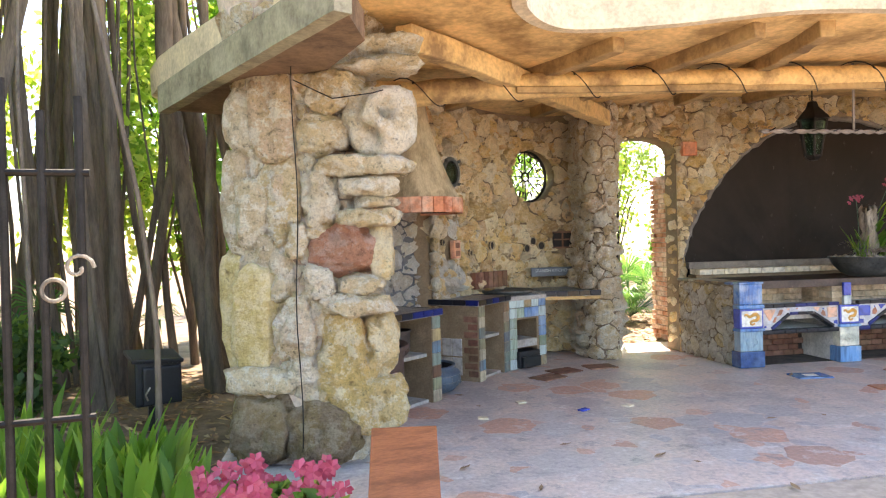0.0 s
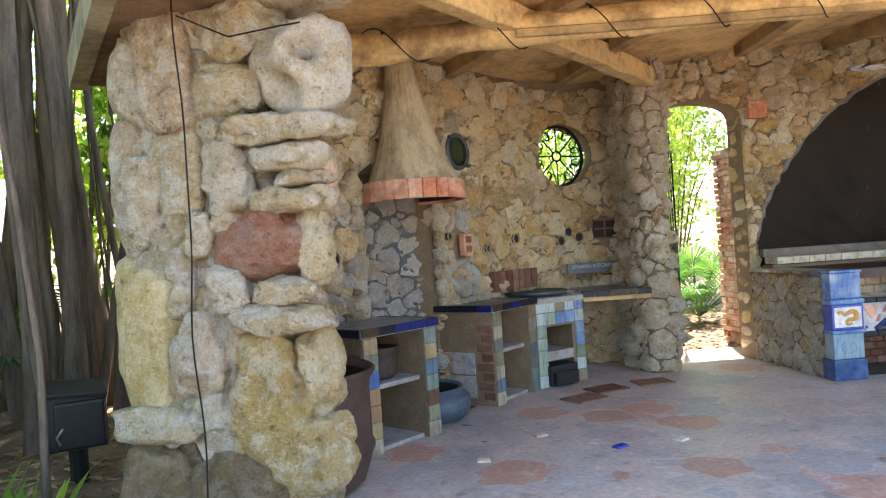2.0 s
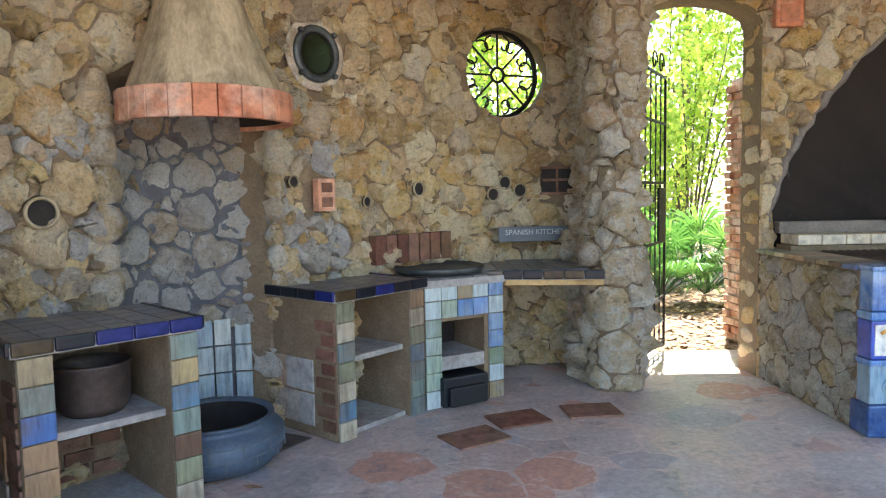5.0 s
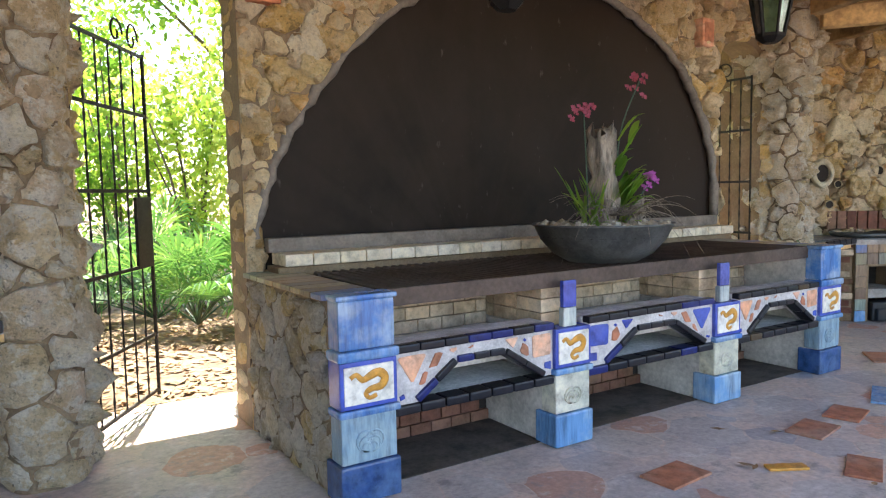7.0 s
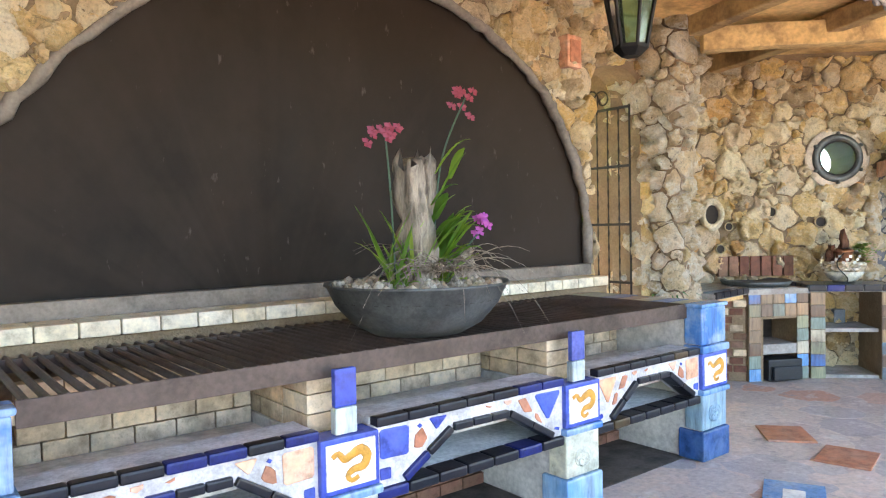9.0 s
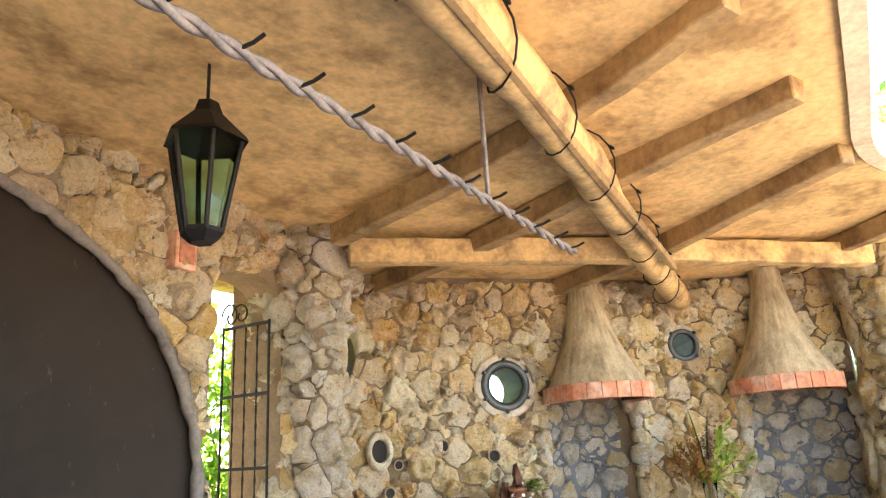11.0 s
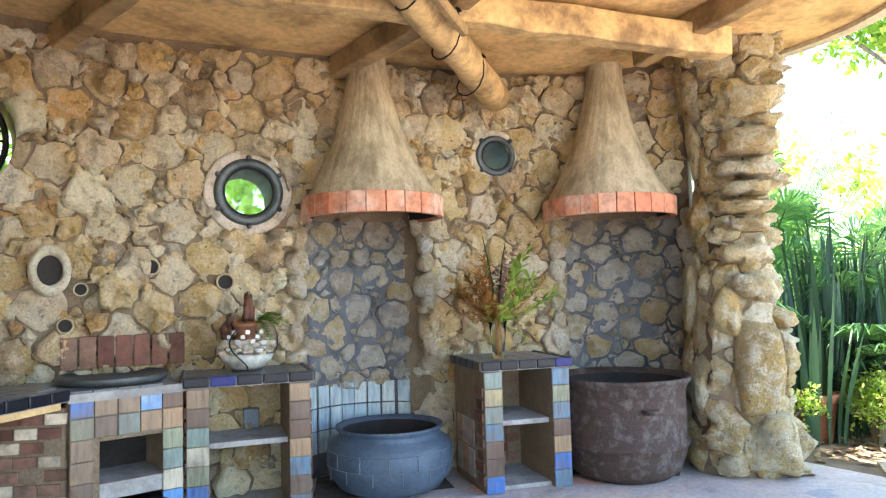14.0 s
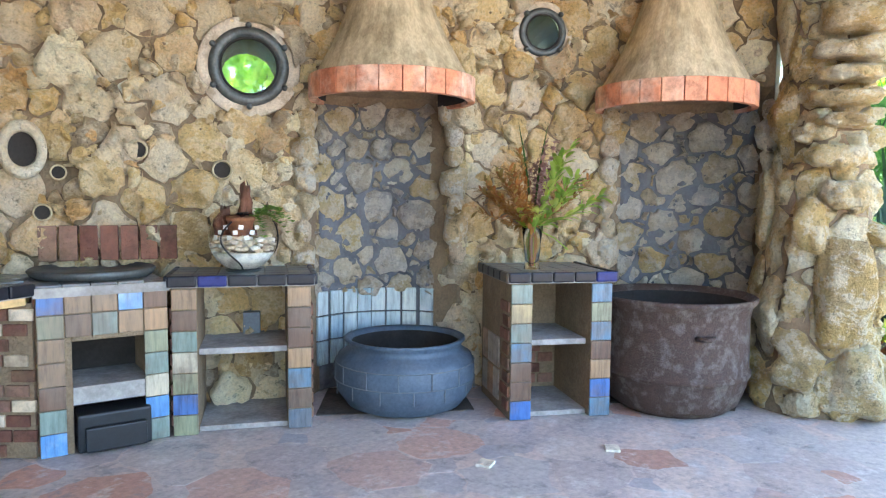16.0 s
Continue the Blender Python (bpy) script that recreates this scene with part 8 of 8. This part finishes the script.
# the west pier's large stones, as (x, y, z, half width, half depth, half height): slabs and boulders of the front, smooth slabs of the flank
PIER_STACK = [(0.50, 5.08, 2.83, 0.30, 0.20, 0.085), (0.43, 5.02, 2.68, 0.33, 0.18, 0.05), (0.14, 5.02, 2.52, 0.23, 0.14, 0.13), (0.08, 5.04, 2.22, 0.18, 0.12, 0.14),
              (0.34, 4.98, 2.00, 0.33, 0.17, 0.075), (0.36, 5.00, 1.87, 0.20, 0.16, 0.075), (0.41, 5.02, 1.76, 0.15, 0.15, 0.045), (0.34, 4.98, 1.65, 0.22, 0.17, 0.065),
              (0.03, 5.02, 1.79, 0.13, 0.09, 0.19), (0.18, 5.04, 1.43, 0.22, 0.13, 0.19), (0.45, 5.04, 1.42, 0.09, 0.13, 0.22)]
PIER_FOOT = [(-0.12, 5.02, 1.49, 0.07, 0.08, 0.13), (0.02, 4.96, 1.22, 0.095, 0.10, 0.12), (0.28, 4.96, 1.20, 0.17, 0.13, 0.065), (0.26, 4.96, 1.06, 0.27, 0.16, 0.08),
             (0.17, 4.99, 0.66, 0.20, 0.15, 0.36), (0.43, 5.04, 0.76, 0.12, 0.16, 0.24), (0.38, 4.98, 0.38, 0.22, 0.18, 0.22), (-0.14, 4.98, 0.89, 0.15, 0.09, 0.20),
             (-0.11, 4.97, 0.63, 0.10, 0.09, 0.11), (0.02, 4.96, 0.20, 0.27, 0.16, 0.22), (-0.36, 5.08, 0.22, 0.24, 0.18, 0.24)]
PIER_FLANK = [(-0.45, 5.27, 2.36, 0.15, 0.09, 0.26), (-0.25, 5.13, 2.34, 0.19, 0.08, 0.36), (-0.22, 5.13, 1.79, 0.16, 0.08, 0.27), (-0.42, 5.20, 1.70, 0.14, 0.09, 0.26),
              (-0.27, 5.14, 1.35, 0.17, 0.08, 0.19), (-0.42, 5.15, 0.98, 0.19, 0.08, 0.40), (-0.40, 5.09, 0.56, 0.28, 0.12, 0.10), (-0.53, 5.33, 1.80, 0.13, 0.10, 0.40), (-0.54, 5.36, 1.06, 0.13, 0.10, 0.44)]
EAST_STACK = [
        ((13.26, 4.63, 1.87), (0.26, 0.17, 0.05)), ((13.26, 4.63, 1.74), (0.21, 0.16, 0.045)), ((13.26, 4.68, 1.54), (0.2, 0.15, 0.075)), ((13.30, 4.58, 0.75), (0.22, 0.2, 0.34)),
        ((13.34, 4.50, 0.22), (0.24, 0.22, 0.22)), ((13.28, 4.58, 2.33), (0.27, 0.18, 0.1)), ((13.27, 4.60, 2.14), (0.25, 0.18, 0.065)), ((13.25, 4.77, 1.12), (0.13, 0.12, 0.17)),
        ((13.27, 4.61, 1.32), (0.18, 0.15, 0.085)), ((13.24, 4.76, 0.09), (0.12, 0.12, 0.09)), ((13.28, 4.6, 2.6), (0.28, 0.2, 0.1)), ((13.27, 4.62, 2.0), (0.24, 0.16, 0.05))]
for side in (1, -1):
    F = wing_sheet(side)
    shut = [WING_HOLES[side][0]] + ([circle(UPORT, 2.04, 0.262), circle(UPORT2, 2.38, 0.18)] if side > 0 else [circle(UPORT, 2.25, 0.195), circle(UPORT2, 2.42, 0.235)]) + ([circle(u_of(10.13, 8.92), 1.475, 0.15, 8)] if side < 0 else []) + [circle(u, v, r * 1.3, 14) for u, v, r in PIPES[side]] + ([circle(u_of(11.82, 7.80), 1.39, 0.12, 8)] if side < 0 else [])
    # low west stones take the limewash tint that also holds painted skylight
    lime = (lambda u, v, g: M_LIMESKY if u > ULIME and v < 1.75 and g.random() < 0.75 else M_STONE) if side < 0 else None
    lay_stones(wings[side], F, (0.2, (WEND if side > 0 else WEND - 0.4) - 0.02), (0.0, 3.02), 0.045, 0.15, 1000 + side, M_STONE, M_STONE_J, depth=0.08, gap=0.009,
               holes=shut, want=lambda u, v: niche_in(u, v) < 0.02, prefer=lambda u, v: abs(v - 1.4), limit=300, pick=lime)
    lay_stones(wings[side], F, (0.25, (WEND if side > 0 else WEND - 0.4) - 0.05), (0.0, 3.0), 0.05, 0.12, 1020 + side, M_STONE, M_STONE_J, depth=0.095, gap=0.016,
               holes=shut, want=lambda u, v: niche_in(u, v) < 0.005 and noise.noise((u * 11.3, v * 11.3, 2.0)) > 0.24, limit=0)
    # small chinking stones pressed into the joints
    lay_stones(wings[side], F, (0.25, (WEND if side > 0 else WEND - 0.4) - 0.05), (0.0, 3.0), 0.028, 0.055, 1040 + side, M_STONE, M_STONE_J, depth=0.05, gap=0.003,
               holes=shut, want=lambda u, v: niche_in(u, v) < 0.005 and noise.noise((u * 7.3, v * 7.3, 8.0)) > -0.02, limit=0, n=9)
    for k, (uc, half, deep) in enumerate(NICHES):
        lining = line_niche(side, k)
        lay_stones(lining, F, (uc - half + 0.06, uc + half - 0.06), (0.62 if k == 0 else 0.02, NICHE_TOP - 0.02), 0.03, 0.13, 1050 + 4 * k + side, M_NICHE if side > 0 else M_LIMESKY, M_NICHE, depth=0.05, gap=0.010)
lay_stones(wall_back, back_sheet, (3.47, 9.93), (0.0, 3.3), 0.045, 0.135, 1100, M_STONE, M_STONE_J, depth=0.085, gap=0.009, holes=[DOOR_W, DOOR_E, SCREEN])
lay_stones(wall_back, back_sheet, (3.6, 9.8), (0.0, 3.25), 0.05, 0.12, 1110, M_STONE, M_STONE_J, depth=0.1, gap=0.016, holes=[DOOR_W, DOOR_E, SCREEN], want=lambda u, v: noise.noise((u * 11.3, v * 11.3, 5.0)) > 0.24, limit=0)
lay_stones(wall_back, back_sheet, (3.6, 9.8), (0.0, 3.25), 0.028, 0.055, 1120, M_STONE, M_STONE_J, depth=0.055, gap=0.003, holes=[DOOR_W, DOOR_E, SCREEN], want=lambda u, v: noise.noise((u * 7.3, v * 7.3, 8.0)) > -0.02, limit=0, n=9)
for side in (-1, 1):
    ob, F, girth = COLS[side]
    (a0, a1), (b0, b1) = ((0.77, 1.14), (0.14, 0.77)) if side < 0 else ((0.36, 0.76), (0.76, 1.36))
    mt = M_COL if side < 0 else M_COLE
    deep = 0.045 if side < 0 else 0.085
    lay_stones(ob, F, (a0 * girth, a1 * girth), (0.0, 1.5), 0.06, 0.17, 1200 + side, mt, mt, depth=deep, gap=0.008, aspect=0.8)
    lay_stones(ob, F, (a0 * girth, a1 * girth), (1.5, 3.12), 0.05, 0.16, 1210 + side, mt, mt, depth=deep * 1.15, gap=0.008, aspect=1.75 if side < 0 else 1.5)
    lay_stones(ob, F, (b0 * girth, b1 * girth), (0.0, 3.12), 0.06, 0.17, 1220 + side, mt, mt, depth=0.03 if side < 0 else 0.06, gap=0.007, aspect=0.6, pick=lambda u, v, g: M_DAMP if side < 0 and v < 0.4 else mt)
    for k, (p, r) in enumerate(EAST_STACK if side > 0 else ()):
        rock(ob, (p[0], p[1] + 0.02, p[2]), (r[0] * 0.78, r[1] * 0.95, r[2]), 1280 + k, M_COLE, 90, 3, 0.3 if p[2] < 1.0 else 0.6)
    if side < 0:
        for k, (x, y, z, a, b, c) in enumerate(PIER_STACK + PIER_FOOT):
            m = M_REDSTONE if k == 9 else M_DAMP if k in (20, 21) else M_COLE if k in (10, 15, 16, 17) else M_COL
            rock(ob, (x, y, z), (a, b, c), 2240 + k, m, -14, 4, 0.75)
        for k, (x, y, z, a, b, c) in enumerate(PIER_FLANK):
            rock(ob, (x, y, z), (a, b, c), 2280 + k, M_MOSSY if k in (5, 8) else M_COL, -26, 3, 0.4)
    ob, F, girth = PIL[side]
    lay_stones(ob, F, (0, girth), (0.0, 3.2), 0.045, 0.15, 1300 + side, M_COL, M_COL, depth=0.08, gap=0.008, limit=400)
# rough pale stones up the edges of the fire niches
rg = random.Random(1700)
for side in (1, -1):
    F = wing_sheet(side)
    for uc, half, deep in NICHES:
        for e in (-1, 1):
            z = 0.85
            while z < NICHE_TOP - 0.02:
                r = rg.uniform(0.06, 0.115)
                p = F(uc + e * (half + 0.015 + 0.05 * (1.3 - z) * 0.4 + rg.uniform(-0.015, 0.015)), z + r * 0.8, 0.01)
                rock(wings[side], p, (r * 0.75, r * 0.8, r), rg.randrange(9999), M_COL, rg.uniform(0, 180), 1)
                z += r * 1.75
for x, way in ((3.72, 0), (4.62, 1)):
    z = 0.05
    while z < 2.6:
        r = rg.uniform(0.07, 0.12)
        rock(wall_back, (x + (0.05 if way else -0.05), 8.62 + rg.uniform(-0.03, 0.02), z + r), (0.085, 0.17, r * 1.05), rg.randrange(9999), M_STONE, rg.uniform(-8, 8), 2, 0.6)
        z += r * 1.8
# grill's end wall stones
lay_stones(side_w, lambda u, v, d: inv @ Vector((4.605 - d, u, v)), (GY + 0.14, 8.42), (0.0, 0.9), 0.05, 0.11, 1400, M_NICHE, M_NICHE, depth=0.03, rough=0.3, gap=0.006)

FL = [(x, y) for x, y in FLOOR]
lay_stones(floor, lambda u, v, d: Vector((u, v, d - 0.004)), (-0.6, 14.0), (3.9, 9.2), 0.06, 0.24, 1500, M_FLOOR, M_FLOOR_J, depth=0.0012, rough=0.25, gap=0.004,
           name="flagstone", want=lambda u, v: in_poly(u, v, FL) and noise.noise((u * 7.3, v * 7.3, 4.0)) < 0.04, flat=True, prefer=lambda u, v: abs(v - 5.6) + 0.2 * abs(u - 6.5), limit=300)
